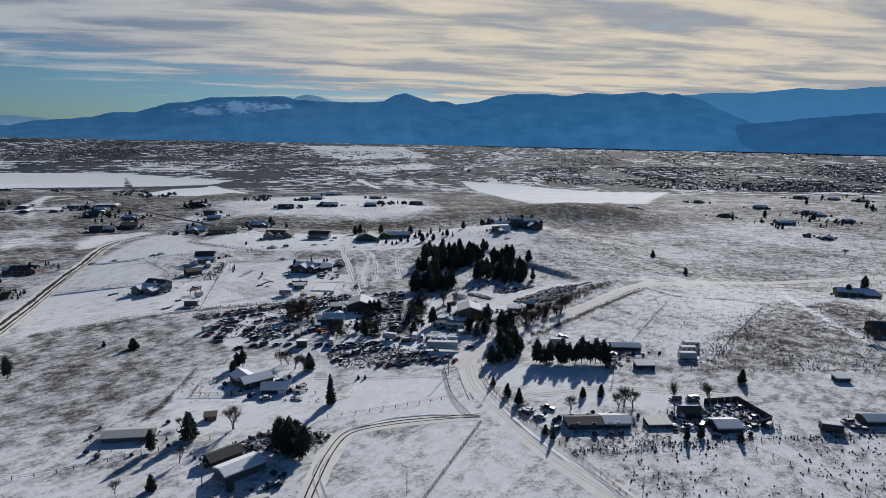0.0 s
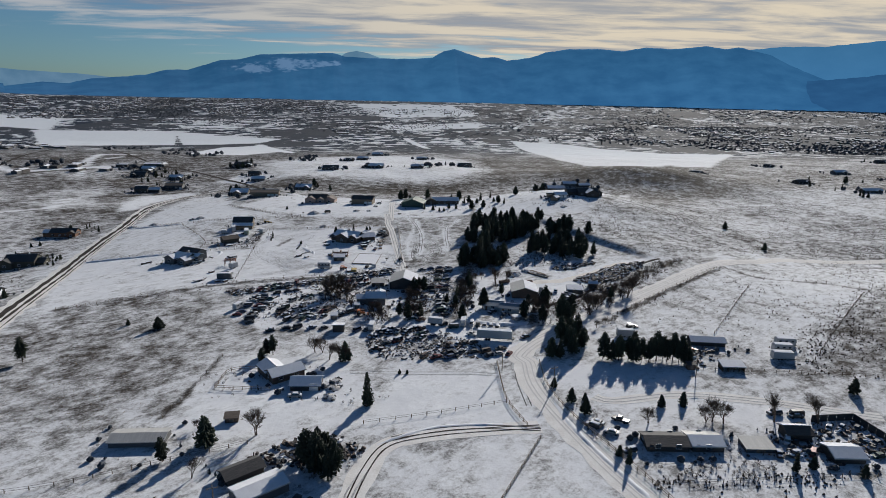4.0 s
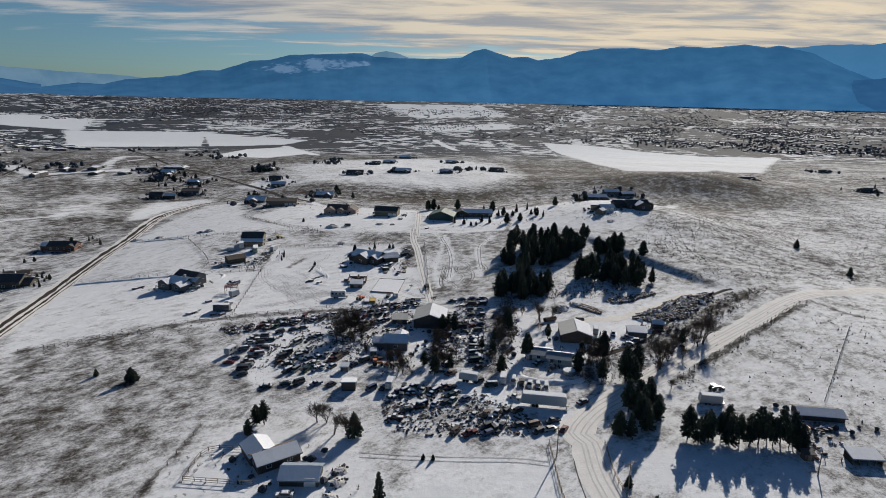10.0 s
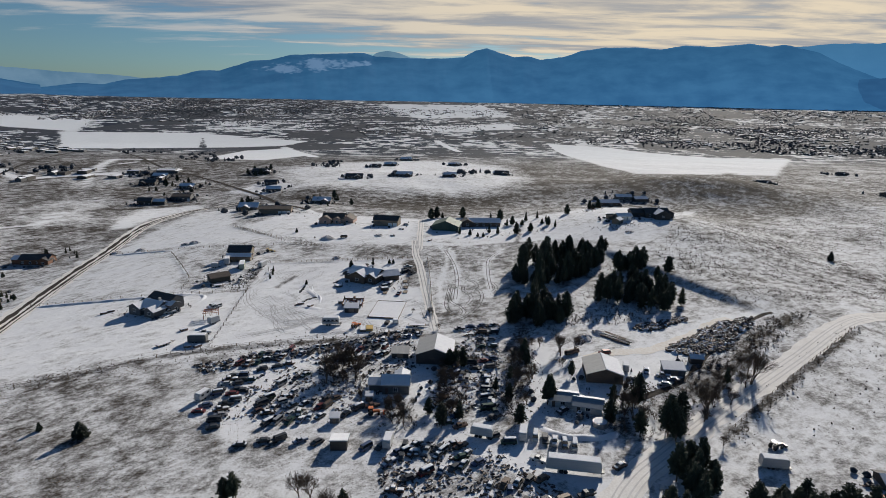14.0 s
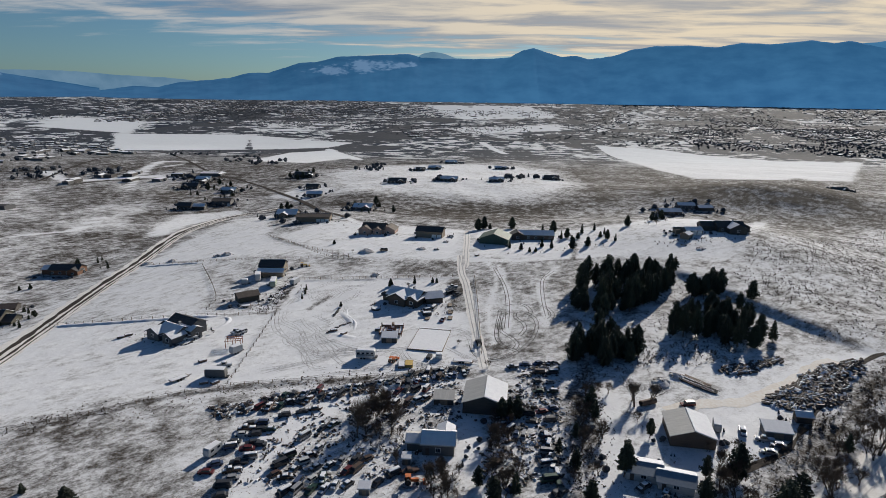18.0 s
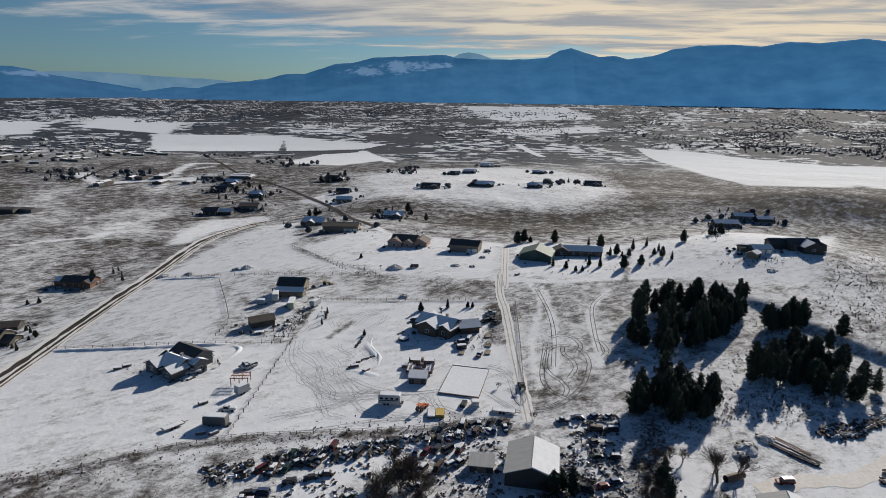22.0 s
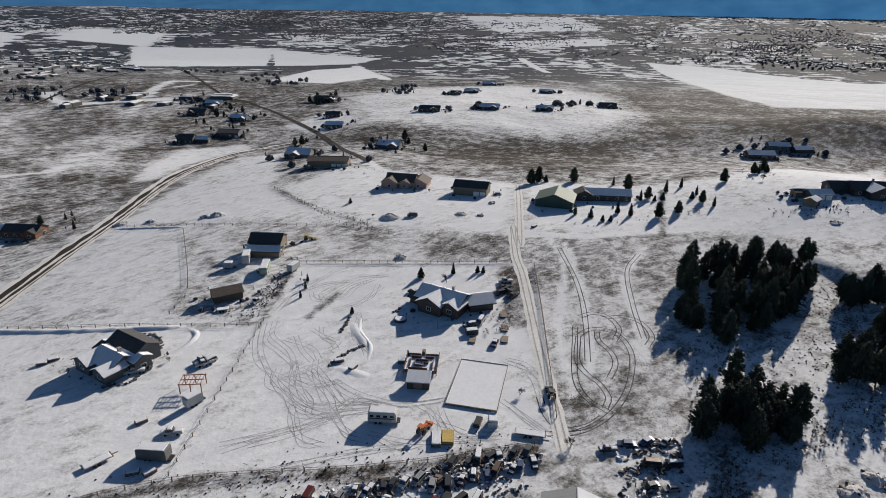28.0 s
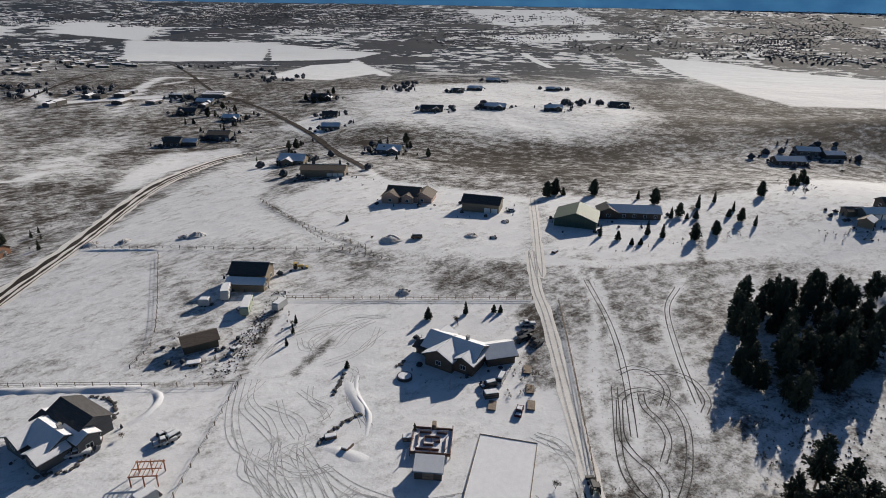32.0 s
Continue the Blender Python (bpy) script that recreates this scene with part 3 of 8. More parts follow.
for trails in (TRAILS, TRAILS_FAR):
    for width, value, pts in trails:
        d = np.full(GX.shape, 1e9)
        line = smooth_line(pts, 6.0)
        for (ax, ay), (bx, by) in zip(line, line[1:]):
            ex, ey = bx - ax, by - ay
            t = np.clip(((GX - ax) * ex + (GY - ay) * ey) / (ex * ex + ey * ey + 1e-9), 0, 1)
            d = np.minimum(d, np.hypot(GX - ax - t * ex, GY - ay - t * ey))
        k = 1 - sm(width * 0.6, width * 1.5, d)
        bare = bare * (1 - k) + value * k
ny, nx = GX.shape
gm = bpy.data.meshes.new("ground")
idx = np.arange(nx * ny).reshape(ny, nx)
quads = np.stack([idx[:-1, :-1], idx[:-1, 1:], idx[1:, 1:], idx[1:, :-1]], -1).reshape(-1, 4)
gm.from_pydata(np.stack([GX, GY, GZ], -1).reshape(-1, 3).tolist(), [], quads.tolist())
gm.polygons.foreach_set("use_smooth", [True] * len(gm.polygons))
gm.attributes.new("bare", "FLOAT", "POINT").data.foreach_set("value", bare.ravel())
# snowier at the mountain foot, lightened against the shade the ridges cast
bare -= 0.20 * sm(3900, 4150, GY)
gm.attributes["bare"].data.foreach_set("value", bare.ravel())
# haze painted into the far ground's colour; also switches to the field mosaic
far_haze = sm(950, 1500, GY) * 0.95 * (1 - 0.6 * sm(3900, 4150, GY))
relief = sm(560, 760, GY) * (1 - sm(1300, 2200, GY))
gm.attributes.new("relief", "FLOAT", "POINT").data.foreach_set("value", relief.ravel())
gm.attributes.new("far_haze", "FLOAT", "POINT").data.foreach_set("value", far_haze.ravel())


def ground_material():
    m = bpy.data.materials.new("snowy_grassland")
    m.use_nodes = True
    N, L = m.node_tree.nodes, m.node_tree.links
    p = N["Principled BSDF"]
    p.inputs["Roughness"].default_value = 0.9
    p.inputs["Specular IOR Level"].default_value = 0.03
    co, at_ = N.new("ShaderNodeTexCoord"), N.new("ShaderNodeAttribute")
    at_.attribute_name = "bare"

    def noise_at(scale, detail=4.0, stretch=None, rough=0.55):
        n = N.new("ShaderNodeTexNoise")
        n.inputs["Scale"].default_value, n.inputs["Detail"].default_value, n.inputs["Roughness"].default_value = scale, detail, rough
        src = co.outputs["Object"]
        if stretch:
            mp = N.new("ShaderNodeMapping")
            mp.vector_type = "TEXTURE"
            mp.inputs["Scale"].default_value = stretch
            mp.inputs["Rotation"].default_value = (0, 0, radians(-48))
            L.new(src, mp.inputs[0])
            src = mp.outputs[0]
        L.new(src, n.inputs[0])
        return n.outputs[0]

    def calc(op, a, b):
        n = N.new("ShaderNodeMath")
        n.operation = op
        for i, v in enumerate((a, b)):
            if isinstance(v, (int, float)):
                n.inputs[i].default_value = v
            else:
                L.new(v, n.inputs[i])
        return n.outputs[0]

    def ramp(v, a, b):
        n = N.new("ShaderNodeMapRange")
        n.interpolation_type = "SMOOTHSTEP"
        L.new(v, n.inputs["Value"])
        n.inputs["From Min"].default_value, n.inputs["From Max"].default_value = a, b
        return n.outputs["Result"]

    def mix(f, a, b):
        n = N.new("ShaderNodeMix")
        n.data_type = "RGBA"
        L.new(f, n.inputs["Factor"])
        for i, v in ((6, a), (7, b)):
            if isinstance(v, tuple):
                n.inputs[i].default_value = (*v, 1)
            else:
                L.new(v, n.inputs[i])
        return n.outputs[2]

    def full(v):
        return ramp(v, 0.30, 0.70)

    broad, middle, small = noise_at(0.011, 4), noise_at(0.09, 5, None, 0.62), noise_at(0.9, 5, None, 0.72)
    streak, fleck = noise_at(0.34, 5, (1, 1.9, 1), 0.68), noise_at(2.2, 3)
    total = calc("ADD", calc("ADD", calc("MULTIPLY", full(broad), 0.16), calc("MULTIPLY", full(middle), 0.26)),
                 calc("ADD", calc("MULTIPLY", full(streak), 0.28), calc("ADD", calc("MULTIPLY", full(small), 0.20), calc("MULTIPLY", full(fleck), 0.10))))
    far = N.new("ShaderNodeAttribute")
    far.attribute_name = "far_haze"
    plot = N.new("ShaderNodeTexVoronoi")
    plot.distance = "CHEBYCHEV"
    plot.inputs["Scale"].default_value, plot.inputs["Randomness"].default_value = 0.0072, 0.85
    turn = N.new("ShaderNodeMapping")
    turn.inputs["Scale"].default_value = (1.0, 0.55, 1.0)
    L.new(co.outputs["Object"], turn.inputs[0])
    L.new(turn.outputs[0], plot.inputs[0])
    tone = N.new("ShaderNodeSeparateColor")
    L.new(plot.outputs["Color"], tone.inputs[0])
    cell, lots, wide = tone.outputs[0], noise_at(0.021, 3, None, 0.7), noise_at(0.0024, 3)
    near_shown = ramp(calc("ADD", total, at_.outputs["Fac"]), 0.72, 1.16)
    mosaic = calc("ADD", calc("ADD", calc("MULTIPLY", calc("MULTIPLY", full(lots), 0.75), ramp(at_.outputs["Fac"], 0.15, 0.45)), calc("MULTIPLY", cell, 0.34)), calc("MULTIPLY", full(wide), 0.20))
    far_shown = ramp(calc("ADD", mosaic, at_.outputs["Fac"]), 0.99, 1.11)
    mixer = N.new("ShaderNodeMix")
    L.new(far.outputs["Fac"], mixer.inputs[0])
    L.new(near_shown, mixer.inputs[2])
    L.new(far_shown, mixer.inputs[3])
    shown = mixer.outputs[0]
    snow = mix(full(middle), (0.72, 0.73, 0.76), (0.82, 0.83, 0.85))
    snow = mix(calc("MULTIPLY", full(streak), 0.28), snow, (0.62, 0.63, 0.66))
    # far snow shifted to blue-grey, with haze put into its colour
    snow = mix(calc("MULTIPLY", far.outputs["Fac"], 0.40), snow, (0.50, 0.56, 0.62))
    snow = mix(calc("MULTIPLY", ramp(calc("ADD", total, at_.outputs["Fac"]), 0.52, 0.95), calc("SUBTRACT", 0.62, calc("MULTIPLY", far.outputs["Fac"], 0.5))), snow, (0.33, 0.325, 0.325))
    grass = mix(full(small), (0.018, 0.0165, 0.016), (0.088, 0.076, 0.065))
    grass = mix(calc("MULTIPLY", full(broad), 0.6), grass, (0.052, 0.044, 0.037))
    # far grass and fields turned dark blue, with haze put into their colour
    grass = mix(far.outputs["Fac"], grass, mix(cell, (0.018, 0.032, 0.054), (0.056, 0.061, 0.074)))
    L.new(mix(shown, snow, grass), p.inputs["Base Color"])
    hilly = N.new("ShaderNodeAttribute")
    hilly.attribute_name = "relief"
    bp = N.new("ShaderNodeBump")
    bp.inputs["Strength"].default_value, bp.inputs["Distance"].default_value = 0.8, 0.5
    L.new(calc("ADD", calc("MULTIPLY", middle, 0.9), calc("ADD", calc("MULTIPLY", small, 0.10), calc("ADD", calc("MULTIPLY", streak, 0.14), calc("MULTIPLY", calc("MULTIPLY", broad, hilly.outputs["Fac"]), 16.0)))), bp.inputs["Height"])
    L.new(bp.outputs[0], p.inputs["Normal"])
    return m


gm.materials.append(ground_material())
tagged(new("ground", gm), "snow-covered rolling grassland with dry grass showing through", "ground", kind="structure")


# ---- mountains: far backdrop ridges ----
# the ridges glow: blue haze is painted into their emission colours
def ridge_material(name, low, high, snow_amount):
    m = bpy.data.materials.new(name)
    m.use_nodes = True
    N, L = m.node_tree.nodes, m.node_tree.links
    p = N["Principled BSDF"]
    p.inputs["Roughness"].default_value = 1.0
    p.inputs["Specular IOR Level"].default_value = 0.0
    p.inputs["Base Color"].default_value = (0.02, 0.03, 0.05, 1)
    co, n1, rg, mx = N.new("ShaderNodeTexCoord"), N.new("ShaderNodeTexNoise"), N.new("ShaderNodeMapRange"), N.new("ShaderNodeMix")
    mp = N.new("ShaderNodeMapping")
    mp.inputs["Scale"].default_value = (1, 1, 1.6)
    L.new(co.outputs["Object"], mp.inputs[0])
    L.new(mp.outputs[0], n1.inputs[0])
    n1.inputs["Scale"].default_value, n1.inputs["Detail"].default_value, n1.inputs["Roughness"].default_value = 0.006, 6, 0.6
    rg.inputs["From Min"].default_value, rg.inputs["From Max"].default_value = 0.36, 0.66
    mx.data_type = "RGBA"
    # painted spur and foreslope tones brighten or darken the emission
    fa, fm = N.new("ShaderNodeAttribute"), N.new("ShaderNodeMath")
    fa.attribute_name, fm.operation = "painted_fold", "MULTIPLY_ADD"
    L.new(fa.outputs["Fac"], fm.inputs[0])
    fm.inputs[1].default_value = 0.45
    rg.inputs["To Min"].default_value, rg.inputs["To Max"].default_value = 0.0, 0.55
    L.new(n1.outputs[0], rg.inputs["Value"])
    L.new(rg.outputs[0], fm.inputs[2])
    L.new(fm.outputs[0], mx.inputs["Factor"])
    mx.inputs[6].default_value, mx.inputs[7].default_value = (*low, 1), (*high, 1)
    # emission darkens with height, painted as thinning haze
    sp, zr, zx = N.new("ShaderNodeSeparateXYZ"), N.new("ShaderNodeMapRange"), N.new("ShaderNodeMix")
    L.new(co.outputs["Object"], sp.inputs[0])
    L.new(sp.outputs["Z"], zr.inputs["Value"])
    zr.inputs["From Min"].default_value, zr.inputs["From Max"].default_value = 30.0, 420.0
    zr.inputs["To Min"].default_value, zr.inputs["To Max"].default_value = 0.0, 0.45
    zx.data_type = "RGBA"
    L.new(zr.outputs[0], zx.inputs["Factor"])
    L.new(mx.outputs[2], zx.inputs[6])
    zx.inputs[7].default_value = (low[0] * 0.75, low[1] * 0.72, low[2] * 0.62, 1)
    col = zx.outputs[2]
    if snow_amount:
        at_, ad, sr, sx = N.new("ShaderNodeAttribute"), N.new("ShaderNodeMath"), N.new("ShaderNodeMapRange"), N.new("ShaderNodeMix")
        at_.attribute_name = "snow"
        n2 = N.new("ShaderNodeTexNoise")
        n2.inputs["Scale"].default_value, n2.inputs["Detail"].default_value, n2.inputs["Distortion"].default_value = 0.022, 6, 0.5
        m2 = N.new("ShaderNodeMapping")
        m2.inputs["Scale"].default_value = (1, 1, 0.35)
        L.new(co.outputs["Object"], m2.inputs[0])
        L.new(m2.outputs[0], n2.inputs[0])
        ad.operation = "ADD"
        L.new(at_.outputs["Fac"], ad.inputs[0])
        L.new(n2.outputs[0], ad.inputs[1])
        sr.inputs["From Min"].default_value, sr.inputs["From Max"].default_value = 0.94, 1.16
        sr.inputs["To Max"].default_value = snow_amount
        L.new(ad.outputs[0], sr.inputs["Value"])
        sx.data_type = "RGBA"
        L.new(sr.outputs[0], sx.inputs["Factor"])
        L.new(col, sx.inputs[6])
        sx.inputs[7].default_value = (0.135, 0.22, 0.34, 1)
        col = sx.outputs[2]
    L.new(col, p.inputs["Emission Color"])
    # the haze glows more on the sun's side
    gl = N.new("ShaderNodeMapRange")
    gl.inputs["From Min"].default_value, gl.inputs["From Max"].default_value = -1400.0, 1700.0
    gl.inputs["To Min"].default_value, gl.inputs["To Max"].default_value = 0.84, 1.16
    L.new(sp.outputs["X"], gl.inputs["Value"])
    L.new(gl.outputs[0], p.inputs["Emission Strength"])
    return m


VIEW = Vector((-6.0, 110.0, 89.6))


def ridge(name, label, crest, far, near, base_z, material, rough=1.0, snow=(), painted_fold=()):
    """A mountain ridge along crest, (azimuth, elevation) in degrees as seen from the valley's middle."""
    az = np.arange(crest[0][0], crest[-1][0], 0.12)
    el = np.interp(az, [c[0] for c in crest], [c[1] for c in crest])
    rows, flags = [], []
    n = 36
    painted_tones = []
    for a, e in zip(az, el):
        top = VIEW.z + far * math.tan(radians(e)) + rough * 3.0 * noise.fractal((a * 1.3, 3.1, far * 0.01), 1.0, 2.0, 4)
        s, c = math.sin(radians(a)), math.cos(radians(a))
        for k in range(n + 1):
            t = k / n
            r = near + (far - near) * t
            spur = noise.fractal((a * 0.55, t * 1.2, far * 0.01), 0.9, 2.1, 4)
            z = base_z - 25 + (top - base_z + 25) * (t ** 0.85) * (1 + rough * 0.14 * spur * (1 - t))
            rr = r + rough * 60 * spur * (1 - t) * t * 4 * 0.25
            rows.append((VIEW.x + rr * s, VIEW.y + rr * c, z))
            f = 0.0
            for a0, e0, sa, se in snow:
                ee = math.degrees(math.atan2(z - VIEW.z, r))
                f = max(f, math.exp(-((a - a0) / sa) ** 2 - ((ee - e0) / se) ** 2))
            # side light and shade of spurs and gullies, painted into the tone
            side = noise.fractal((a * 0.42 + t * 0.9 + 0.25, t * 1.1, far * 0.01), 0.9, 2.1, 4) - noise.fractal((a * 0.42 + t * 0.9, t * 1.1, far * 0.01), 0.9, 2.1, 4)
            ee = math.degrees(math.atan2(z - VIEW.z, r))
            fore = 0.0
            # below this line a nearer slope is painted in a lighter tone
            if painted_fold:
                edge = np.interp(a, [q[0] for q in painted_fold], [q[1] for q in painted_fold])
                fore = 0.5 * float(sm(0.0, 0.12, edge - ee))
            painted_tones.append(0.5 + 0.30 * side + fore)
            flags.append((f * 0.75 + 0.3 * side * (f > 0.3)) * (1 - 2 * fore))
        painted_tones.append(0.5)
        r = far + 12
        rows.append((VIEW.x + r * s, VIEW.y + r * c, base_z - 60))
        flags.append(0.0)
    m = n + 2
    faces = [(i * m + k, (i + 1) * m + k, (i + 1) * m + k + 1, i * m + k + 1) for i in range(len(az) - 1) for k in range(m - 1)]
    me = bpy.data.meshes.new(name)
    me.from_pydata(rows, [], faces)
    me.polygons.foreach_set("use_smooth", [True] * len(me.polygons))
    me.attributes.new("snow", "FLOAT", "POINT").data.foreach_set("value", flags)
    me.attributes.new("painted_fold", "FLOAT", "POINT").data.foreach_set("value", painted_tones)
    me.materials.append(material)
    return tagged(new(name, me), label, "mountains", kind="structure")


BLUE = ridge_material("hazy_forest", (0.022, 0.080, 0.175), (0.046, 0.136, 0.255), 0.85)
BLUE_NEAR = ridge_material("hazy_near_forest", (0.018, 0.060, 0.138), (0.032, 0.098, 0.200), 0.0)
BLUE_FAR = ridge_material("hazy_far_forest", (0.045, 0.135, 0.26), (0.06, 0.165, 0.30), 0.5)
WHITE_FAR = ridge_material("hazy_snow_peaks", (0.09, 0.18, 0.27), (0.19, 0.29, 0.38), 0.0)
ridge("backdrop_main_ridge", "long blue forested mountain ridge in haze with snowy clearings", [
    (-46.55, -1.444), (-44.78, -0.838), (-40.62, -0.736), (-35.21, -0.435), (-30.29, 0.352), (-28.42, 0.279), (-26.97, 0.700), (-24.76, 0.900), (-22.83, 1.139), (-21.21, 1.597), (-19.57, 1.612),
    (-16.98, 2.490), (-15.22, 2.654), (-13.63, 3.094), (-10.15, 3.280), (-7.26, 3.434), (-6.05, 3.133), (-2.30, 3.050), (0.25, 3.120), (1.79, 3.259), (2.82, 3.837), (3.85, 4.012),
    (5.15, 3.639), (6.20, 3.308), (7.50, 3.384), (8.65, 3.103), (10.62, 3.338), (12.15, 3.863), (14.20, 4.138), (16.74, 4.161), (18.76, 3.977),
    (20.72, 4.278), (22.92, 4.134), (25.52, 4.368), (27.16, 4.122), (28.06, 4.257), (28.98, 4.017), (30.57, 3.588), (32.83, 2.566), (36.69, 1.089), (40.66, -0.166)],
    4780, 3870, 42, BLUE, painted_fold=((-24, -1.0), (-17.5, 0.32), (-13.9, 1.15), (-12.2, 1.47), (-9.0, 2.01), (-4.2, 2.86), (0.0, 3.2), (3.8, 4.3), (5.0, -3.0)), snow=((-10.65, 2.346) + (3.4, 0.75), (-14.59, 1.879) + (2.6, 0.5), (-7.78, 2.391) + (1.8, 0.5)))
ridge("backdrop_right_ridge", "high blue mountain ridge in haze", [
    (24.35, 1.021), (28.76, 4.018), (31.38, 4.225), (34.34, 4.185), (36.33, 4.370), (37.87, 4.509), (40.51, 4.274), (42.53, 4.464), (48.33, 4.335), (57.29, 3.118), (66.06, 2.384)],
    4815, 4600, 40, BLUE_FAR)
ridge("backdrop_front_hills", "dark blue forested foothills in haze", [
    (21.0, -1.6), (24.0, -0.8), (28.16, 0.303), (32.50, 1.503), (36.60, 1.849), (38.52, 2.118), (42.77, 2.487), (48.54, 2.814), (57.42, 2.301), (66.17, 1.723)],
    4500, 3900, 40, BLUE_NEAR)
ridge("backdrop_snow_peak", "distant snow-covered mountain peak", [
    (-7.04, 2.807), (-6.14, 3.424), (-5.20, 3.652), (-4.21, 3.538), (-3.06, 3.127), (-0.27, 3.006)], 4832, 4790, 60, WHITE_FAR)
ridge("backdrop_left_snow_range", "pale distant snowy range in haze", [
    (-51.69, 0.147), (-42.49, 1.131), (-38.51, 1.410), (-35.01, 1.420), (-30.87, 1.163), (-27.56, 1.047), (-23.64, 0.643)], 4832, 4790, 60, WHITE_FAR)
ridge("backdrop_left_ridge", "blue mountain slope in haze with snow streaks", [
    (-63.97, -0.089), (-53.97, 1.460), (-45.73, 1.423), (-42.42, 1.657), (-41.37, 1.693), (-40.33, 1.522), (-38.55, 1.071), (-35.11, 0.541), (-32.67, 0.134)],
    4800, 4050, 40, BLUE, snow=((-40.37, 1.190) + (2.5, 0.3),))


# ---- low ploughed banks of snow ----
def berm(pts, width, high, seed):
    rr = random.Random(seed)
    bm = bmesh.new()
    line = smooth_line(pts, 2.0)
    rings = []
    for k, (x, y) in enumerate(line):
        (ax, ay), (bx, by) = line[max(0, k - 1)], line[min(len(line) - 1, k + 1)]
        d = math.hypot(bx - ax, by - ay) or 1.0
        ox, oy = -(by - ay) / d, (bx - ax) / d
        h = high * rr.uniform(0.5, 1.2) * min(1.0, k / 3, (len(line) - 1 - k) / 3)
        w = width * rr.uniform(0.8, 1.2) / 2
        rings.append([bm.verts.new((x + ox * w * f, y + oy * w * f, G(x + ox * w * f, y + oy * w * f) - 0.05 + h * g + 0.02 * (g > 0))) for f, g in ((-1, 0), (-0.3, 0.9), (0.25, 1.0), (1, 0))])
    for a, b in zip(rings, rings[1:]):
        for k in range(3):
            bm.faces.new((a[k], b[k], b[k + 1], a[k + 1]))
    return tagged(part("snow_bank", bm, SNOW, smooth=True), "low ploughed bank of snow", "snow bank", kind="structure")


for k, (pts, w, h) in enumerate((
        ([(-192.2, 371.4), (-157.9, 368.7), (-130.7, 369.8), (-117.3, 371.6)], 3.0, 0.7), ([(-209.2, 470.2), (-190.0, 467.3), (-168.2, 463.7)], 2.6, 0.6),
        ([(-117.3, 371.6), (-112.1, 367.9), (-111.9, 361.6), (-114.6, 357.5)], 2.2, 0.6), ([(-67.1, 384.4), (-65.7, 376.2), (-60.6, 368.4), (-59.5, 360.6)], 1.5, 0.45),
        ([(-67.5, 356.9), (-62.7, 355.4), (-57.2, 353.6)], 3.4, 0.9), ([(-68.5, 380.5), (-66.1, 375.2), (-63.2, 370.8), (-61.6, 367.5)], 3.2, 0.8), ([(20.5, 264.0), (27.3, 258.7), (36.8, 258.1), (43.1, 260.6)], 3.0, 1.0), ([(38.2, 196.1), (40.6, 180.4), (46.3, 161.2), (51.6, 146.7)], 2.0, 0.4), ([(-15.4, 172.0), (2.0, 181.3), (22.3, 182.8)], 1.6, 0.4))):
    berm(pts, w, h, k)


# ---- roads, lanes and tyre tracks ----
def road(name, label, pts, width, material, lift, step=2.5, wob=0.35):
    bm = bmesh.new()
    add_ribbon(bm, pts, width, lift, step, 0.0, wob, 4)
    return tagged(part(name, bm, material), label, "road", kind="structure")


MAIN = [(66.1, 118.4), (58.3, 132.2), (45.8, 159.6), (35.1, 201.2), (35.2, 223.0), (33.0, 227.9), (40.6, 239.8), (52.5, 251.4), (75.7, 272.9), (120.8, 312.4), (168.7, 354.4), (200.1, 368.1), (238.1, 384.1), (396.1, 411.9)]
road("road", "packed snow-covered country road with ruts", MAIN, 9.0, SNOW_ROAD, 0.05)
for off in (-2.6, -1.2, 0.6, 1.9):
    bm = bmesh.new()
    add_ribbon(bm, MAIN, 0.45, 0.085, 4.0, off, 0.4)
    tagged(part("road_rut", bm, RUT), "worn wheel rut in packed snow", "wheel rut", kind="structure")
HILL = [(-164.3, 246.0), (-176.2, 297.3), (-197.8, 379.4), (-210.8, 438.7), (-219.4, 485.8), (-234.2, 552.1), (-238.6, 604.5), (-232.2, 657.7), (-195.4, 688.4)]
road("road", "muddy country road between snowy verges", HILL, 13.0, SNOW_ROAD, 0.06)
for off, w in ((1.6, 2.8), (-2.2, 1.5), (-4.6, 0.6)):
    bm = bmesh.new()
    add_ribbon(bm, HILL, w, 0.16, 2.5, off, 0.9, 2)
    tagged(part("road_rut", bm, MUD), "wet brown wheel lane on the road", "wheel rut", kind="structure")
VALLEY = [(-114.7, 585.0), (-194.6, 726.6), (-266.1, 832.6), (-333.3, 902.0), (-412.1, 978.2), (-713.9, 1391.2), (-639.3, 1106.7), (-563.2, 851.4)]
road("road", "dark bare road down to the valley", VALLEY, 4.5, MUD, 0.25, 12.0)
LANE = [(-21.2, 533.0), (-19.6, 446.6), (-22.4, 465.8), (-21.0, 436.6), (-18.1, 418.0), (-13.8, 378.4), (-9.8, 343.6), (-8.5, 332.2)]
road("road", "snow-covered farm lane", LANE, 4.0, SNOW_ROAD, 0.05)
FARM = [(31.3, 181.2), (14.5, 179.8), (1.8, 177.8), (-10.4, 173.3), (-15.7, 162.0), (-19.1, 145.2), (-20.8, 133.4)]
road("road", "snowy farm drive", FARM, 6.0, SNOW_ROAD, 0.05)
YARD2 = [(51.5, 198.3), (56.9, 195.6), (78.7, 199.1), (100.2, 195.5), (118.9, 189.3), (133.0, 184.7)]
road("road", "snowy house drive", YARD2, 4.5, SNOW_ROAD, 0.05)

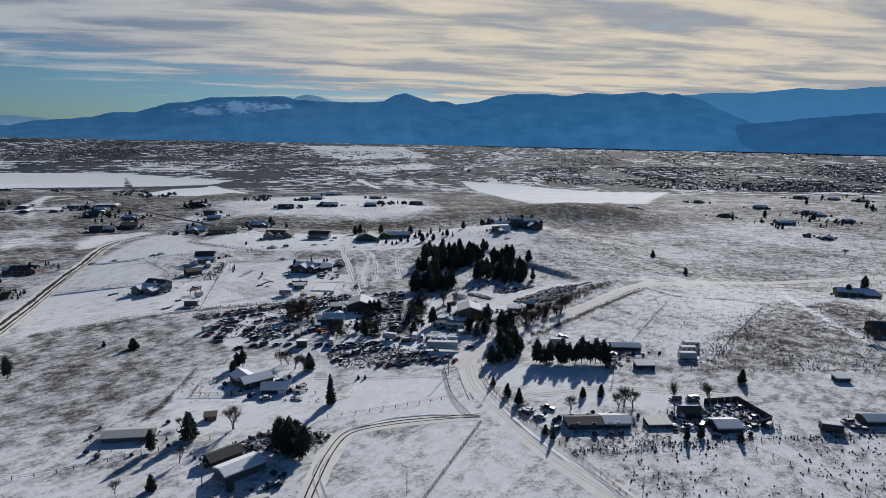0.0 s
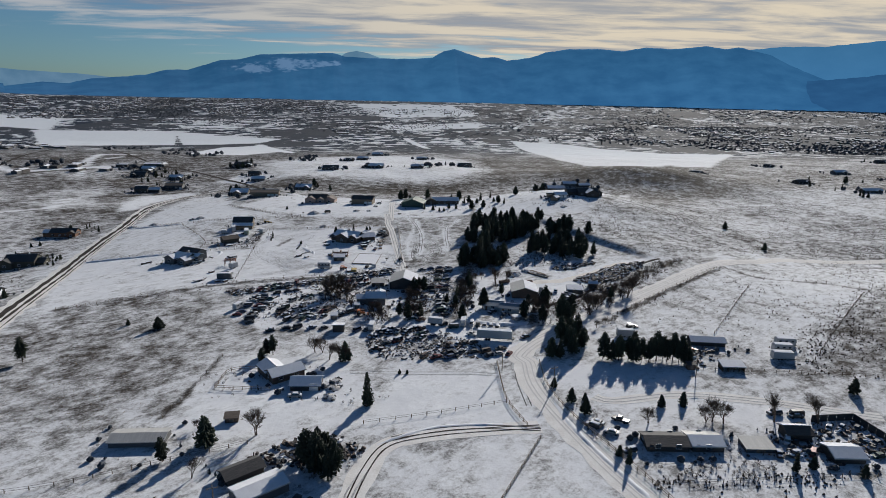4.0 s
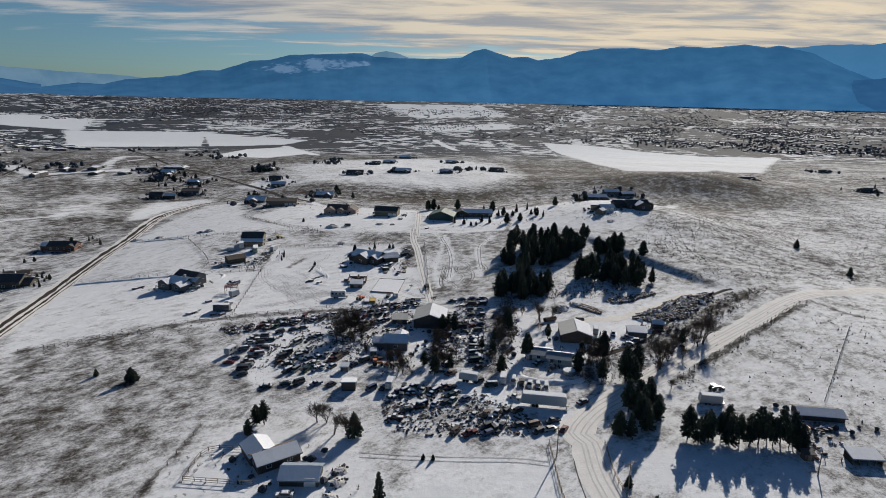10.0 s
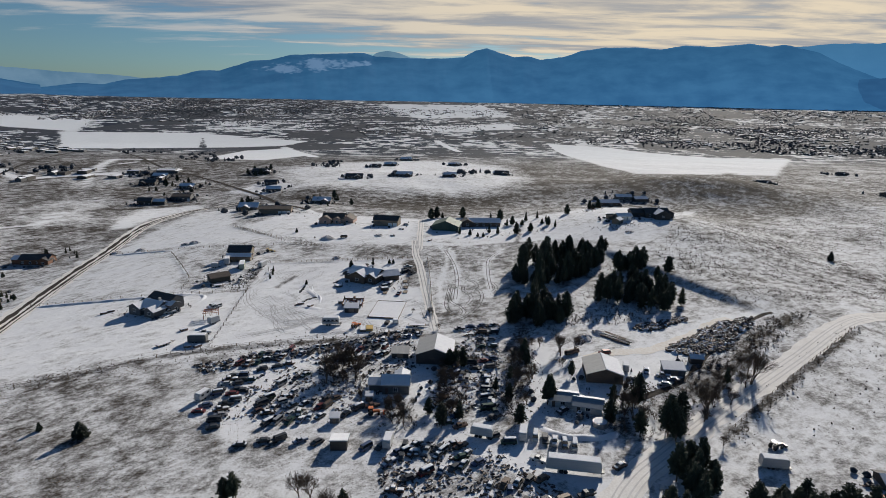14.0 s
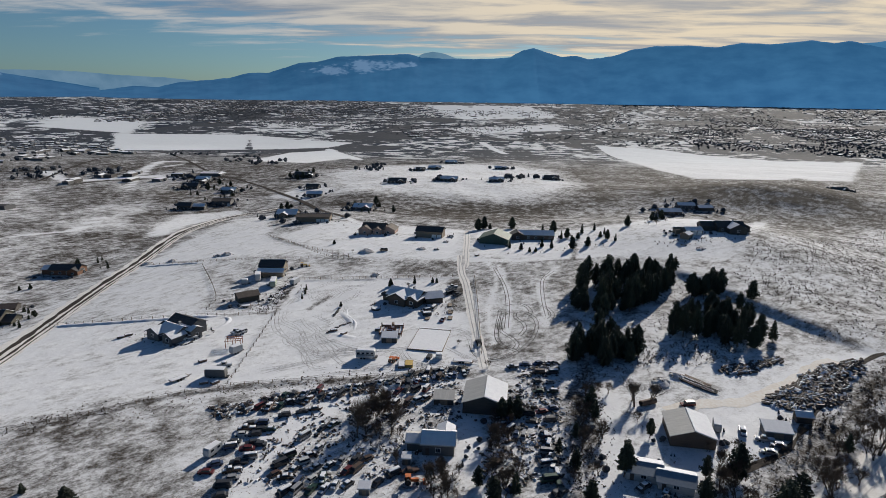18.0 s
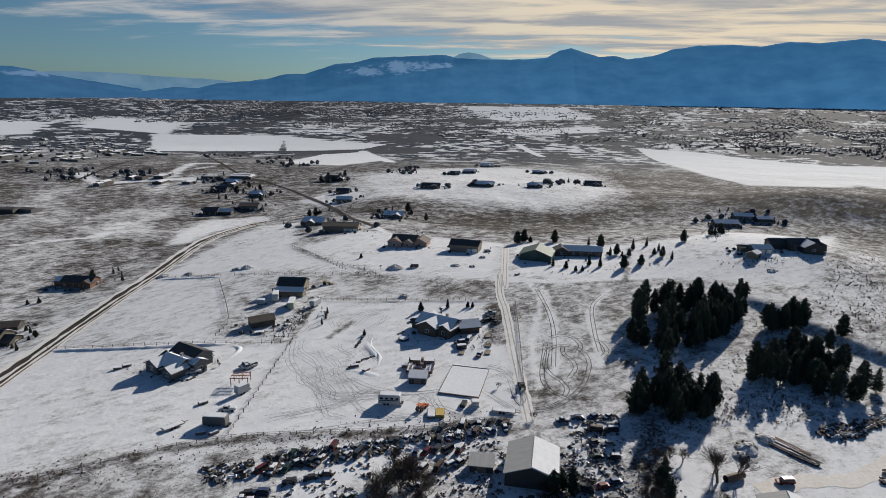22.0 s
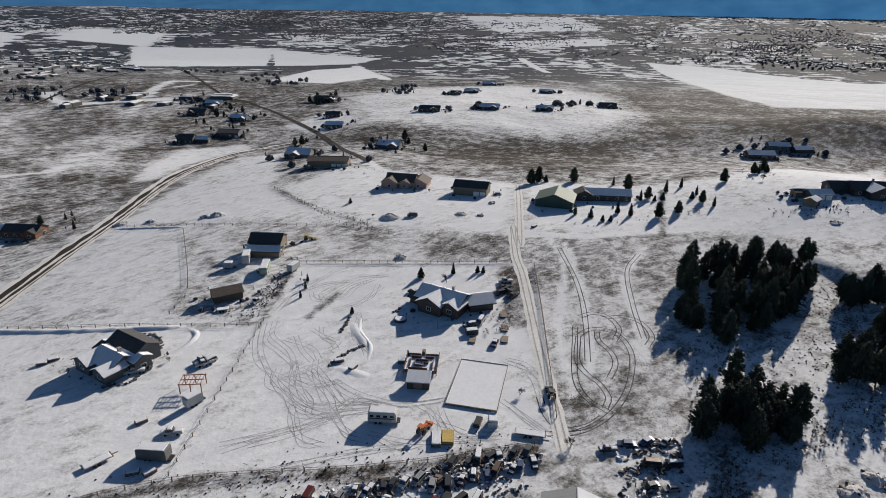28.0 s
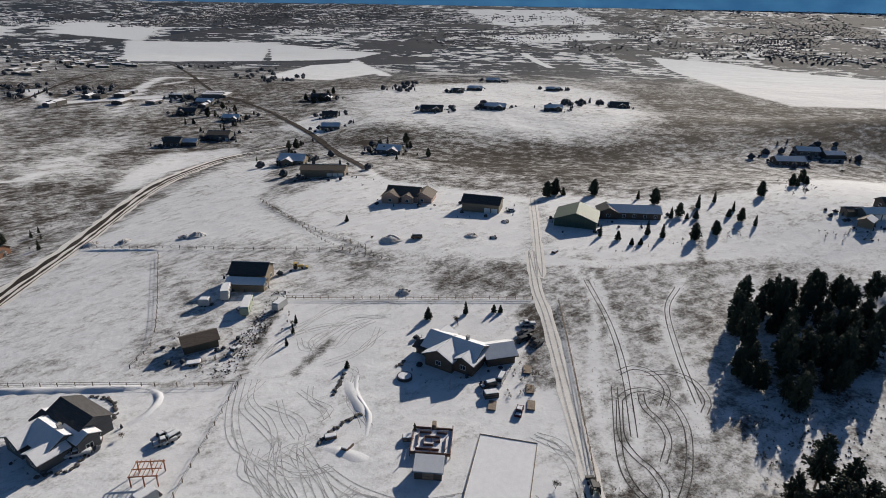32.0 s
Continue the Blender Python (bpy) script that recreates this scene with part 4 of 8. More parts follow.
road("road", "bare brown dirt track along the lumber yard's bank", [(55.3, 280.6), (69.5, 290.2), (80.6, 302.8), (98.8, 323.5), (112.8, 339.3), (128.7, 354.2), (136.7, 358.5)], 1.9, MUD, 0.07, 2.0, 0.9)
road("road", "muddy tan drive through the lumber yard", [(45.2, 309.4), (58.5, 315.1), (69.3, 317.1), (83.4, 326.5), (100.5, 340.2), (115.2, 350.5)], 5.0, YARD_DIRT, 0.05, 2.0, 0.9)


def tracks(label, pts, material=TRACK, gauge=1.5, width=0.3, lift=0.05, step=2.0):
    bm = bmesh.new()
    for s in (-gauge / 2, gauge / 2):
        add_ribbon(bm, pts, width, lift, step, s, 0.3)
    return tagged(part("tyre_tracks", bm, material), label, "tyre tracks", kind="stuff")


for line, stuff_ in ((FARM, MUD), (YARD2, TRACK), (LANE, TRACK)):
    tracks("muddy tyre tracks in the snow", line, stuff_, 1.7, 0.42, 0.09)
tracks("muddy tyre tracks in the snow", [(31.1, 180.0), (14.7, 181.4), (1.9, 179.8), (-9.6, 175.8)], MUD, 1.7, 0.35, 0.1)
tracks("tyre tracks in the snow", [(-24.6, 216.1), (-15.5, 215.5), (-0.5, 214.8), (14.6, 214.9), (23.3, 213.3)], TRACK, 1.8, 0.4)
tracks("tyre tracks in the snow", [(-15.7, 162.0), (-18.8, 150.5), (-15.7, 137.4)], TRACK, 1.7, 0.5, 0.09)
rng = random.Random(4)
for line in (
        [(30.4, 192.7), (30.3, 210.8), (32.2, 227.9)], [(-82.5, 322.0), (-73.8, 328.7), (-65.6, 335.9), (-57.3, 345.8)], [(-83.4, 311.6), (-69.4, 317.8), (-54.7, 325.8), (-45.4, 328.9)],
        [(-4.2, 444.3), (0.2, 416.4), (1.1, 393.6), (-0.3, 368.8)], [(25.4, 443.9), (18.9, 428.2), (17.0, 403.2), (17.1, 383.0)],
        [(-95.5, 377.7), (-91.4, 364.6), (-85.0, 353.8), (-78.1, 346.4), (-70.4, 339.9), (-64.6, 337.5), (-57.6, 339.0), (-50.6, 340.8)],
        [(-92.4, 378.1), (-89.9, 370.0), (-82.6, 363.3), (-78.7, 356.8), (-77.0, 350.6), (-73.3, 348.0), (-68.1, 348.3), (-64.9, 351.1)],
        [(-81.9, 354.2), (-80.6, 348.0), (-75.0, 342.0), (-68.6, 338.4), (-63.2, 337.0)],
        [(-78.0, 356.9), (-75.5, 346.7), (-70.7, 340.8), (-64.1, 339.9), (-55.8, 341.9), (-48.7, 343.7)],
        [(-77.1, 352.6), (-73.5, 356.4), (-68.5, 351.7), (-62.9, 344.5), (-58.3, 341.5), (-51.0, 342.5)],
        [(-77.4, 377.1), (-75.7, 371.8), (-71.6, 368.5), (-69.6, 365.5)],
        [(-73.5, 359.8), (-71.8, 353.3), (-66.7, 344.0), (-62.1, 337.5), (-58.4, 333.1), (-55.5, 331.5)],
        [(-72.8, 339.6), (-70.7, 333.1), (-67.0, 328.9), (-61.1, 327.0)],
        [(-70.1, 385.3), (-67.0, 382.7), (-66.5, 373.0), (-62.2, 367.2), (-60.6, 363.8)],
        [(-79.2, 326.0), (-71.4, 329.8), (-63.8, 335.3), (-59.8, 338.2)],
        [(-83.2, 370.9), (-79.0, 363.8), (-74.2, 358.5)],
        [(-66.6, 349.9), (-60.7, 345.8), (-53.6, 343.0), (-46.1, 343.2), (-37.8, 346.1)],
        [(-52.3, 332.4), (-43.9, 330.8), (-34.9, 331.7), (-23.9, 334.4)],
        [(-37.6, 344.3), (-35.8, 339.4), (-33.0, 335.0), (-28.3, 332.3)],
        [(-42.5, 343.7), (-38.4, 340.7), (-35.5, 336.2), (-34.4, 331.8)],
        [(-0.7, 392.9), (3.6, 395.9), (8.1, 394.2), (10.5, 387.5), (8.3, 380.5)],
        [(6.4, 393.4), (12.9, 394.9), (17.8, 392.2), (19.6, 384.8), (17.4, 379.4)],
        [(-1.8, 381.7), (0.8, 385.2), (5.5, 386.7), (10.2, 383.4), (12.1, 373.7), (9.5, 360.3), (5.2, 350.2), (-0.7, 342.6), (-6.8, 338.6), (-12.5, 337.8)],
        [(-1.8, 381.7), (-3.1, 369.2), (-1.1, 362.9), (1.7, 359.2), (3.4, 353.6), (2.0, 348.9)],
        [(3.8, 385.1), (3.8, 379.9), (6.6, 374.1), (7.0, 368.4), (4.6, 361.6)],
        [(-2.3, 387.0), (-4.2, 362.5), (-2.3, 352.8), (1.4, 348.8), (3.0, 347.3)],
        [(-13.6, 351.2), (-12.2, 344.3), (-9.0, 339.8), (-3.1, 341.4), (0.9, 345.3)],
        [(-19.1, 364.7), (-15.2, 358.9), (-13.1, 349.5), (-11.1, 342.8)],
        [(-21.9, 366.6), (-17.1, 365.0), (-14.5, 361.0)],
        [(-20.5, 346.6), (-17.0, 342.0), (-12.5, 337.8), (-8.1, 336.8)],
        [(-90.6, 400.5), (-86.6, 409.7), (-81.2, 416.2), (-72.8, 420.6), (-63.2, 423.1)],
        [(-81.6, 389.9), (-82.0, 395.4), (-78.8, 402.9), (-73.8, 410.3), (-64.6, 413.5)],
        [(-87.9, 398.2), (-84.9, 392.9), (-80.4, 394.0), (-75.5, 396.1), (-73.9, 403.4), (-69.0, 410.1)],
        [(-77.1, 387.3), (-71.0, 392.4), (-67.2, 397.1), (-67.0, 406.5)],
        [(-94.3, 386.0), (-92.1, 395.5), (-85.6, 404.5), (-76.0, 408.0)]):
    for k in range(1 if line[0][0] > -16 else 2):
        off = [(x + rng.uniform(-2.4, 2.4) * (k > 0), y + rng.uniform(-2.4, 2.4) * (k > 0)) for x, y in line]
        tracks("looping tyre tracks in the snow", off, TRACK_DARK if line[0][0] > -16 else TRACK, 1.45, 0.28 if line[0][0] > -16 else 0.19, 0.03 + 0.004 * k, 1.5)


# ---- kinds of things ----
def pine_meshes(seed, h, r, dense=1.0, start=0.14, lean=0.0, full=False):
    rng = random.Random(seed)
    trunk = bmesh.new()
    add_rod(trunk, (0, 0, -0.4), (lean, 0, h * 0.55), 0.020 * h, 0.012 * h, 6)
    add_rod(trunk, (lean, 0, h * 0.55), (lean, 0, h * 0.97), 0.012 * h, 0.02, 5)
    crown = bmesh.new()
    z = h * start
    while z < h * 0.98:
        t = max(0.0, (z / h - start) / (1 - start))
        if full:
            reach = r * (1 - t ** 2.4) ** 0.8 * (0.62 + 0.38 * min(1.0, t * 3.5)) * rng.uniform(0.8, 1.15) + 0.25
        else:
            reach = r * (1 - t) ** 0.75 * (0.55 + 0.45 * min(1.0, t * 5 + 0.3)) + 0.15
        n = rng.randint(4, 6) if t < 0.85 else 4
        turn = rng.uniform(0, 6.28)
        for k in range(n):
            a = turn + 6.283 * k / n + rng.uniform(-0.35, 0.35)
            ln = reach * rng.uniform(0.55, 1.12)
            add_rod(trunk, (lean * z / h, 0, z), (lean * z / h + math.cos(a) * ln * 0.8, math.sin(a) * ln * 0.8, z + ln * 0.04), 0.045, 0.015, 3)
            m = max(3, int(8.5 * dense * ln / max(r * 0.5, 0.3)))
            for j in range(m):
                d = ln * (0.22 + 0.78 * (j + rng.random()) / m)
                c = Vector((lean * z / h + math.cos(a) * d, math.sin(a) * d, z + 0.10 * ln - 0.16 * d + rng.uniform(-0.3, 0.3) * (2.0 if full else 0.7)))
                s = (0.17 + 0.085 * r) * rng.uniform(0.6, 1.35) * (1 - (0.1 if full else 0.35) * t)
                e = Euler((rng.uniform(-0.6, 0.6), rng.uniform(-0.6, 0.6), a + rng.uniform(-0.6, 0.6)))
                pts = [Vector(q) for q in ((s, 0, 0.1 * s), (0.2 * s, 0.7 * s, -0.15 * s), (-0.8 * s, 0.1 * s, 0.0), (0.1 * s, -0.65 * s, -0.1 * s), (0.1 * s, 0, 0.62 * s))]
                for q in pts:
                    q.rotate(e)
                v = [crown.verts.new(c + q) for q in pts]
                for f in ((0, 1, 4), (1, 2, 4), (2, 3, 4), (3, 0, 4)):
                    crown.faces.new([v[i] for i in f])
        z += h * rng.uniform(0.030, 0.05) / dense ** 0.5
    return mesh_of("trunk", trunk, BARK), mesh_of("crown", crown, PINE)


PINES = [pine_meshes(11, 12.5, 3.0, 1.3, 0.14, 0, True), pine_meshes(12, 11.0, 2.9, 1.3, 0.10, 0.2, True), pine_meshes(13, 13.5, 3.1, 1.25, 0.20, 0, True),
         pine_meshes(14, 10.0, 3.1, 1.35, 0.08, 0, True), pine_meshes(15, 12.0, 2.7, 1.25, 0.22, 0.4, True), pine_meshes(16, 12.0, 3.4, 1.3, 0.10)]
SPRUCES = [pine_meshes(21, 4.8, 1.7, 1.3, 0.05), pine_meshes(22, 6.5, 2.3, 1.3, 0.05), pine_meshes(23, 8.0, 1.6, 1.3, 0.04)]
JUNIPER = pine_meshes(31, 4.6, 2.5, 1.5, 0.05)


def tree(meshes, p, scale, yaw, name, label, category="tree", group="", tall=1.0):
    ob = thing(name, label, category, None, group)
    part("trunk", meshes[0], None, ob)
    part("crown", meshes[1], None, ob)
    ob.matrix_world = Matrix.LocRotScale((p[0], p[1], G(*p)), Euler((0, 0, yaw)), (scale, scale, scale * tall))
    return ob


def bare_meshes(seed, h, spread, levels=4, forks=3, thin=0.015):
    rng = random.Random(seed)
    limbs, twigs = bmesh.new(), bmesh.new()

    def grow(a, d, ln, r, level):
        b = a + d * ln
        add_rod(limbs if level < 2 else twigs, a, b, r, r * 0.55, 5 if level < 2 else 3)
        if level >= levels:
            return
        for k in range(forks + (1 if level > 1 else 0)):
            e = Vector((rng.uniform(-1, 1), rng.uniform(-1, 1), rng.uniform(-0.25, 0.8)))
            nd = (d * rng.uniform(0.55, 1.0) + e * spread).normalized()
            if nd.z < -0.1:
                nd.z *= -0.5
            grow(a + d * ln * rng.uniform(0.3, 1.0), nd, ln * rng.uniform(0.62, 0.9), max(r * rng.uniform(0.4, 0.55), thin), level + 1)
    for k in range(2):
        grow(Vector((0.2 * k, 0.1 * k, -0.3)), Vector((rng.uniform(-0.25, 0.25), rng.uniform(-0.2, 0.2), 1)).normalized(), h * 0.27, 0.016 * h, 0)
    return mesh_of("trunk", limbs, BARK), mesh_of("twigs", twigs, TWIG)


BARES = [bare_meshes(41, 9.0, 0.62, 5), bare_meshes(42, 8.0, 0.75, 5), bare_meshes(43, 11.0, 0.42, 5)]
BUSHES = [bare_meshes(51, 4.0, 0.8, 3, 3, 0.026), bare_meshes(52, 3.2, 0.9, 3, 3, 0.026)]


def bare_tree(p, size, k, label="leafless deciduous tree with many fine twigs", name="deciduous_tree", group=""):
    meshes = (BARES + BUSHES)[k]
    ob = thing(name, label, "tree" if k < 3 else "bush", None, group)
    part("trunk", meshes[0], None, ob)
    part("crown", meshes[1], None, ob)
    ob.matrix_world = Matrix.LocRotScale((p[0], p[1], G(*p)), Euler((0, 0, (p[0] * 7 + p[1] * 3) % 6.28)), (size,) * 3)
    return ob


def brush(label, polys, seed, lo, hi, kinds=BUSHES):
    """A tangle of leafless shrubs as one mass."""
    rr = random.Random(seed)
    base = []
    for limbs, twigs in kinds:
        v, f = [], []
        for me in (limbs, twigs):
            o = len(v)
            v += [tuple(q.co) for q in me.vertices]
            f += [tuple(i + o for i in q.vertices) for q in me.polygons]
        base.append((np.array(v), f))
    verts, faces, count = [], [], 0
    for poly, n in polys:
        for x, y in scatter(poly, n, rr, 0.6):
            v, f = rr.choice(base)
            s, t = rr.uniform(lo, hi), rr.uniform(0, 6.28)
            c, d = math.cos(t) * s, math.sin(t) * s
            verts.append(np.stack([x + v[:, 0] * c - v[:, 1] * d, y + v[:, 0] * d + v[:, 1] * c, G(x, y) + v[:, 2] * s * rr.uniform(0.8, 1.2)], -1))
            faces += [tuple(i + count for i in q) for q in f]
            count += len(v)
    me = bpy.data.meshes.new("brush")
    me.from_pydata(np.concatenate(verts).tolist(), [], faces)
    me.materials.append(TWIG)
    return tagged(new("brush", me), label, "bushes", kind="stuff")


def gable_part(parent, L, W, h, rise, wall, roof, snow_f, snow_b, over=0.5, x=0.0, y=0.0, yaw=0.0, name="wall"):
    """A gabled block with its ridge along x: walls, two roof slopes and the snow on them."""
    m = pose(x, y, 0, 0, 0, yaw)
    bm = bmesh.new()
    a, b = L / 2, W / 2
    lo = -0.6
    co = [(-a, -b, lo), (a, -b, lo), (a, b, lo), (-a, b, lo), (-a, -b, h), (a, -b, h), (a, b, h), (-a, b, h), (-a, 0, h + rise), (a, 0, h + rise)]
    v = [bm.verts.new(m @ Vector(c)) for c in co]
    for f in ((0, 1, 5, 4), (2, 3, 7, 6), (1, 2, 6, 9, 5), (3, 0, 4, 8, 7), (3, 2, 1, 0)):
        bm.faces.new([v[i] for i in f])
    part(name, bm, wall, parent)
    k = rise / b
    for s, snow in ((-1, snow_f), (1, snow_b)):
        for nm, mt, t0, t1, ov, cut in (("roof_slope", roof, 0.02, 0.20, over, 0.0), ("roof_snow", SNOW, 0.205, 0.36, over - 0.12, 0.03)):
            if nm == "roof_snow" and not snow:
                continue
            bm = bmesh.new()
            e = b + ov
            q = []
            for t in (t0, t1):
                for xx, yy in ((-a - ov, e), (a + ov, e), (a + ov, cut), (-a - ov, cut)):
                    q.append(bm.verts.new(m @ Vector((xx, s * yy, h + rise - k * yy + t))))
            for f in ((0, 1, 2, 3), (4, 5, 6, 7), (0, 1, 5, 4), (1, 2, 6, 5), (2, 3, 7, 6), (3, 0, 4, 7)):
                bm.faces.new([q[i] for i in f])
            bmesh.ops.recalc_face_normals(bm, faces=bm.faces)
            part(nm, bm, mt, parent, "settled white snow" if nm == "roof_snow" else "")


WINDOW_BM, PANE_BM = {}, {}


def window(parent, m, w=1.2, hh=1.2):
    key = (w, hh)
    if key not in WINDOW_BM:
        bm = bmesh.new()
        for x0, x1, z0, z1 in ((-w / 2 - 0.1, -w / 2, 0, hh), (w / 2, w / 2 + 0.1, 0, hh), (-w / 2 - 0.1, w / 2 + 0.1, hh, hh + 0.1), (-w / 2 - 0.1, w / 2 + 0.1, -0.1, 0), (-0.03, 0.03, 0, hh)):
            add_box(bm, x0, x1, -0.07, 0.02, z0, z1)
        WINDOW_BM[key] = mesh_of("window", bm, WHITE)
        PANE_BM[key] = mesh_of("pane", box_bm(-w / 2, w / 2, -0.03, 0.01, 0, hh), GLASS)
    ob = part("window", WINDOW_BM[key], None, parent)
    ob.matrix_basis = m
    part("pane", PANE_BM[key], None, ob)


DOOR_ME = {}


def door(parent, m, w, hh, material, name="door"):
    key = (w, hh, material.name)
    if key not in DOOR_ME:
        bm = bmesh.new()
        add_box(bm, -w / 2, w / 2, -0.06, 0.02, -0.1, hh)
        for i in range(3):
            add_box(bm, -w / 2 + 0.12, w / 2 - 0.12, -0.10, -0.06, 0.15 + i * hh / 3, hh / 3 - 0.05 + i * hh / 3)
        DOOR_ME[key] = mesh_of(name, bm, material)
    part(name, DOOR_ME[key], None, parent).matrix_basis = m


HOUSES = []


def house(p, yaw, L, W, h, rise, wall, roof, label, snow=(1, 0), wings=(), windows=True, garage=0, chimney=0, name="house", category="house", group="", over=0.5, porch=0, k=1.0):
    """A gabled building that stands at p; wings: (x, y, yaw, L, W, h, rise, snow front, snow back)."""
    HOUSES.append((p, L * k, W * k))
    ob = thing(name, label, category, None, group)
    L, W, h, rise, wings = L * k, W * k, h * k, rise * k, [(w[0] * k, w[1] * k, w[2], w[3] * k, w[4] * k, w[5] * k, w[6] * k, w[7], w[8]) for w in wings]
    rise = min(rise, 0.25 * W)
    gable_part(ob, L, W, h, rise, wall, roof, snow[0], snow[1], over)
    for x, y, a, l2, w2, h2, r2, s1, s2 in wings:
        r2 = min(r2, 0.25 * w2)
        gable_part(ob, l2, w2, h2, r2, wall, roof, s1, s2, over, x, y, a, "wing_wall")
        if windows:
            f = pose(x, y, 0, 0, 0, a)
            for e in (-1, 1):
                window(ob, f @ pose(e * (l2 / 2), 0, 1.0, 0, 0, 90 * e), 1.4, 1.2)
    if windows:
        n = max(1, int(L / 4.2))
        for lvl in range(2 if h > 4.6 else 1):
            for i in range(n):
                x = -L / 2 + L * (i + 0.5) / n
                for s in (-1, 1):
                    if not (garage and s < 0 and lvl == 0 and i >= n - garage):
                        window(ob, pose(x, s * W / 2, 1.0 + 2.7 * lvl, 0, 0, 0 if s < 0 else 180))
            for e in (-1, 1):
                window(ob, pose(e * L / 2, 0.15 * W, 1.0 + 2.7 * lvl, 0, 0, 90 * e), 1.4, 1.2)
        door(ob, pose(-L / 2 + L / n * 0.12 + 0.4, -W / 2, 0.1), 0.95, 2.05, SIDE_BROWN)
    for g in range(garage):
        door(ob, pose(L / 2 - 1.9 - 3.2 * g, -W / 2, 0.05), 2.7, 2.3, WHITE, "garage_door")
    if chimney:
        bm = box_bm(-0.4, 0.4, -0.4, 0.4, h, h + rise + 1.0)
        add_box(bm, -0.48, 0.48, -0.48, 0.48, h + rise + 1.0, h + rise + 1.12)
        part("chimney", bm, CONCRETE, ob).location = (L * 0.18, W * 0.12, 0)
    if porch:
        bm = bmesh.new()
        add_box(bm, -L * 0.3, L * 0.3, -W / 2 - 2.4, -W / 2, -0.5, 0.35)
        part("porch_deck", bm, WOOD, ob)
        for i in range(4):
            part("porch_post", box_bm(-0.08, 0.08, -0.08, 0.08, 0.35, 2.5), WOOD, ob).location = (-L * 0.3 + L * 0.2 * i + 0.1, -W / 2 - 2.2, 0)
        part("porch_roof", box_bm(-L * 0.3 - 0.2, L * 0.3 + 0.2, -W / 2 - 2.6, -W / 2 - 0.02, 2.5, 2.62), roof, ob)
        part("porch_snow", box_bm(-L * 0.3 - 0.1, L * 0.3 + 0.1, -W / 2 - 2.5, -W / 2 - 0.06, 2.625, 2.78), SNOW, ob)
    part("foundation", box_bm(-L / 2 - 0.05, L / 2 + 0.05, -W / 2 - 0.05, W / 2 + 0.05, -1.2, 0.12), CONCRETE, ob)
    ob.matrix_world = at(p, yaw)
    return ob


def shed(p, yaw, L, W, h, drop, wall, roof, label, snow=1, name="shed", open_front=False, category="shed", k=1.0):
    """A lean-to with one sloping roof, lower by drop at its front."""
    ob = thing(name, label, category)
    L, W, h, drop = L * k, W * k, h * k, drop * k
    bm = bmesh.new()
    a, b = L / 2, W / 2
    co = [(-a, -b, -0.5), (a, -b, -0.5), (a, b, -0.5), (-a, b, -0.5), (-a, -b, h - drop), (a, -b, h - drop), (a, b, h), (-a, b, h)]
    v = [bm.verts.new(c) for c in co]
    for f in ((1, 2, 6, 5), (3, 0, 4, 7), (2, 3, 7, 6)) + (() if open_front else ((0, 1, 5, 4),)):
        bm.faces.new([v[i] for i in f])
    if open_front:
        bmesh.ops.solidify(bm, geom=bm.faces[:], thickness=0.12)
        for i in range(5):
            part("post", box_bm(-0.09, 0.09, -0.09, 0.09, -0.4, h - drop), WOOD, ob).location = (-a + 0.1 + (L - 0.2) * i / 4, -b + 0.1, 0)
    else:
        door(ob, pose(0, -b, 0.05), min(2.4, L * 0.4), min(2.1, h - drop - 0.1), WOOD)
    part("wall", bm, wall, ob)
    for nm, mt, t0, t1, o in (("roof", roof, 0.01, 0.16, 0.35), ("roof_snow", SNOW, 0.165, 0.32, 0.25)):
        if nm == "roof_snow" and not snow:
            continue
        bm = bmesh.new()
        slope = drop / W
        q = [bm.verts.new((x, y, h - drop + slope * (y + b) + t)) for t in (t0, t1) for x, y in ((-a - o, -b - o), (a + o, -b - o), (a + o, b + o), (-a - o, b + o))]
        for f in ((3, 2, 1, 0), (4, 5, 6, 7), (0, 1, 5, 4), (1, 2, 6, 5), (2, 3, 7, 6), (3, 0, 4, 7)):
            bm.faces.new([q[i] for i in f])
        part(nm, bm, mt, ob)
    ob.matrix_world = at(p, yaw)
    return ob


def wheel_mesh(r, w):
    bm = bmesh.new()
    add_rod(bm, (0, -w / 2, 0), (0, w / 2, 0), r, r, 12)
    return mesh_of("wheel", bm, RUBBER)


WHEEL, BIG_WHEEL = wheel_mesh(0.34, 0.24), wheel_mesh(0.5, 0.3)
CAR_SHAPES = {
    "sedan": ([(-2.3, 0.3), (-2.32, 0.72), (-1.25, 0.93), (1.45, 0.96), (2.25, 0.86), (2.3, 0.3)], (-1.15, 1.55, 1.42, 0.34), ((-2.1, -1.25, 0.86), (-0.65, 0.95, 1.46), (1.6, 2.2, 0.92))),
    "pickup": ([(-2.7, 0.4), (-2.72, 0.9), (-1.5, 1.05), (2.65, 1.05), (2.7, 0.4)], (-1.3, 0.55, 1.75, 0.30), ((-2.5, -1.45, 0.98), (-0.95, 0.2, 1.79), (0.75, 2.6, 1.06))),
    "wagon": ([(-2.35, 0.35), (-2.38, 0.85), (-1.3, 1.02), (2.3, 1.05), (2.35, 0.35)], (-1.2, 2.25, 1.68, 0.22), ((-2.2, -1.3, 0.95), (-0.75, 2.0, 1.72))),
    "van": ([(-2.5, 0.4), (-2.55, 0.95), (-2.0, 1.15), (2.45, 1.15), (2.5, 0.4)], (-1.9, 2.42, 2.05, 0.12), ((-1.5, 2.3, 2.09),)),
}
CAR_MESH = {}
PAINT_NAMES = ("dark grey", "faded blue", "silver", "dull red", "white", "brown", "dark green", "rusty")


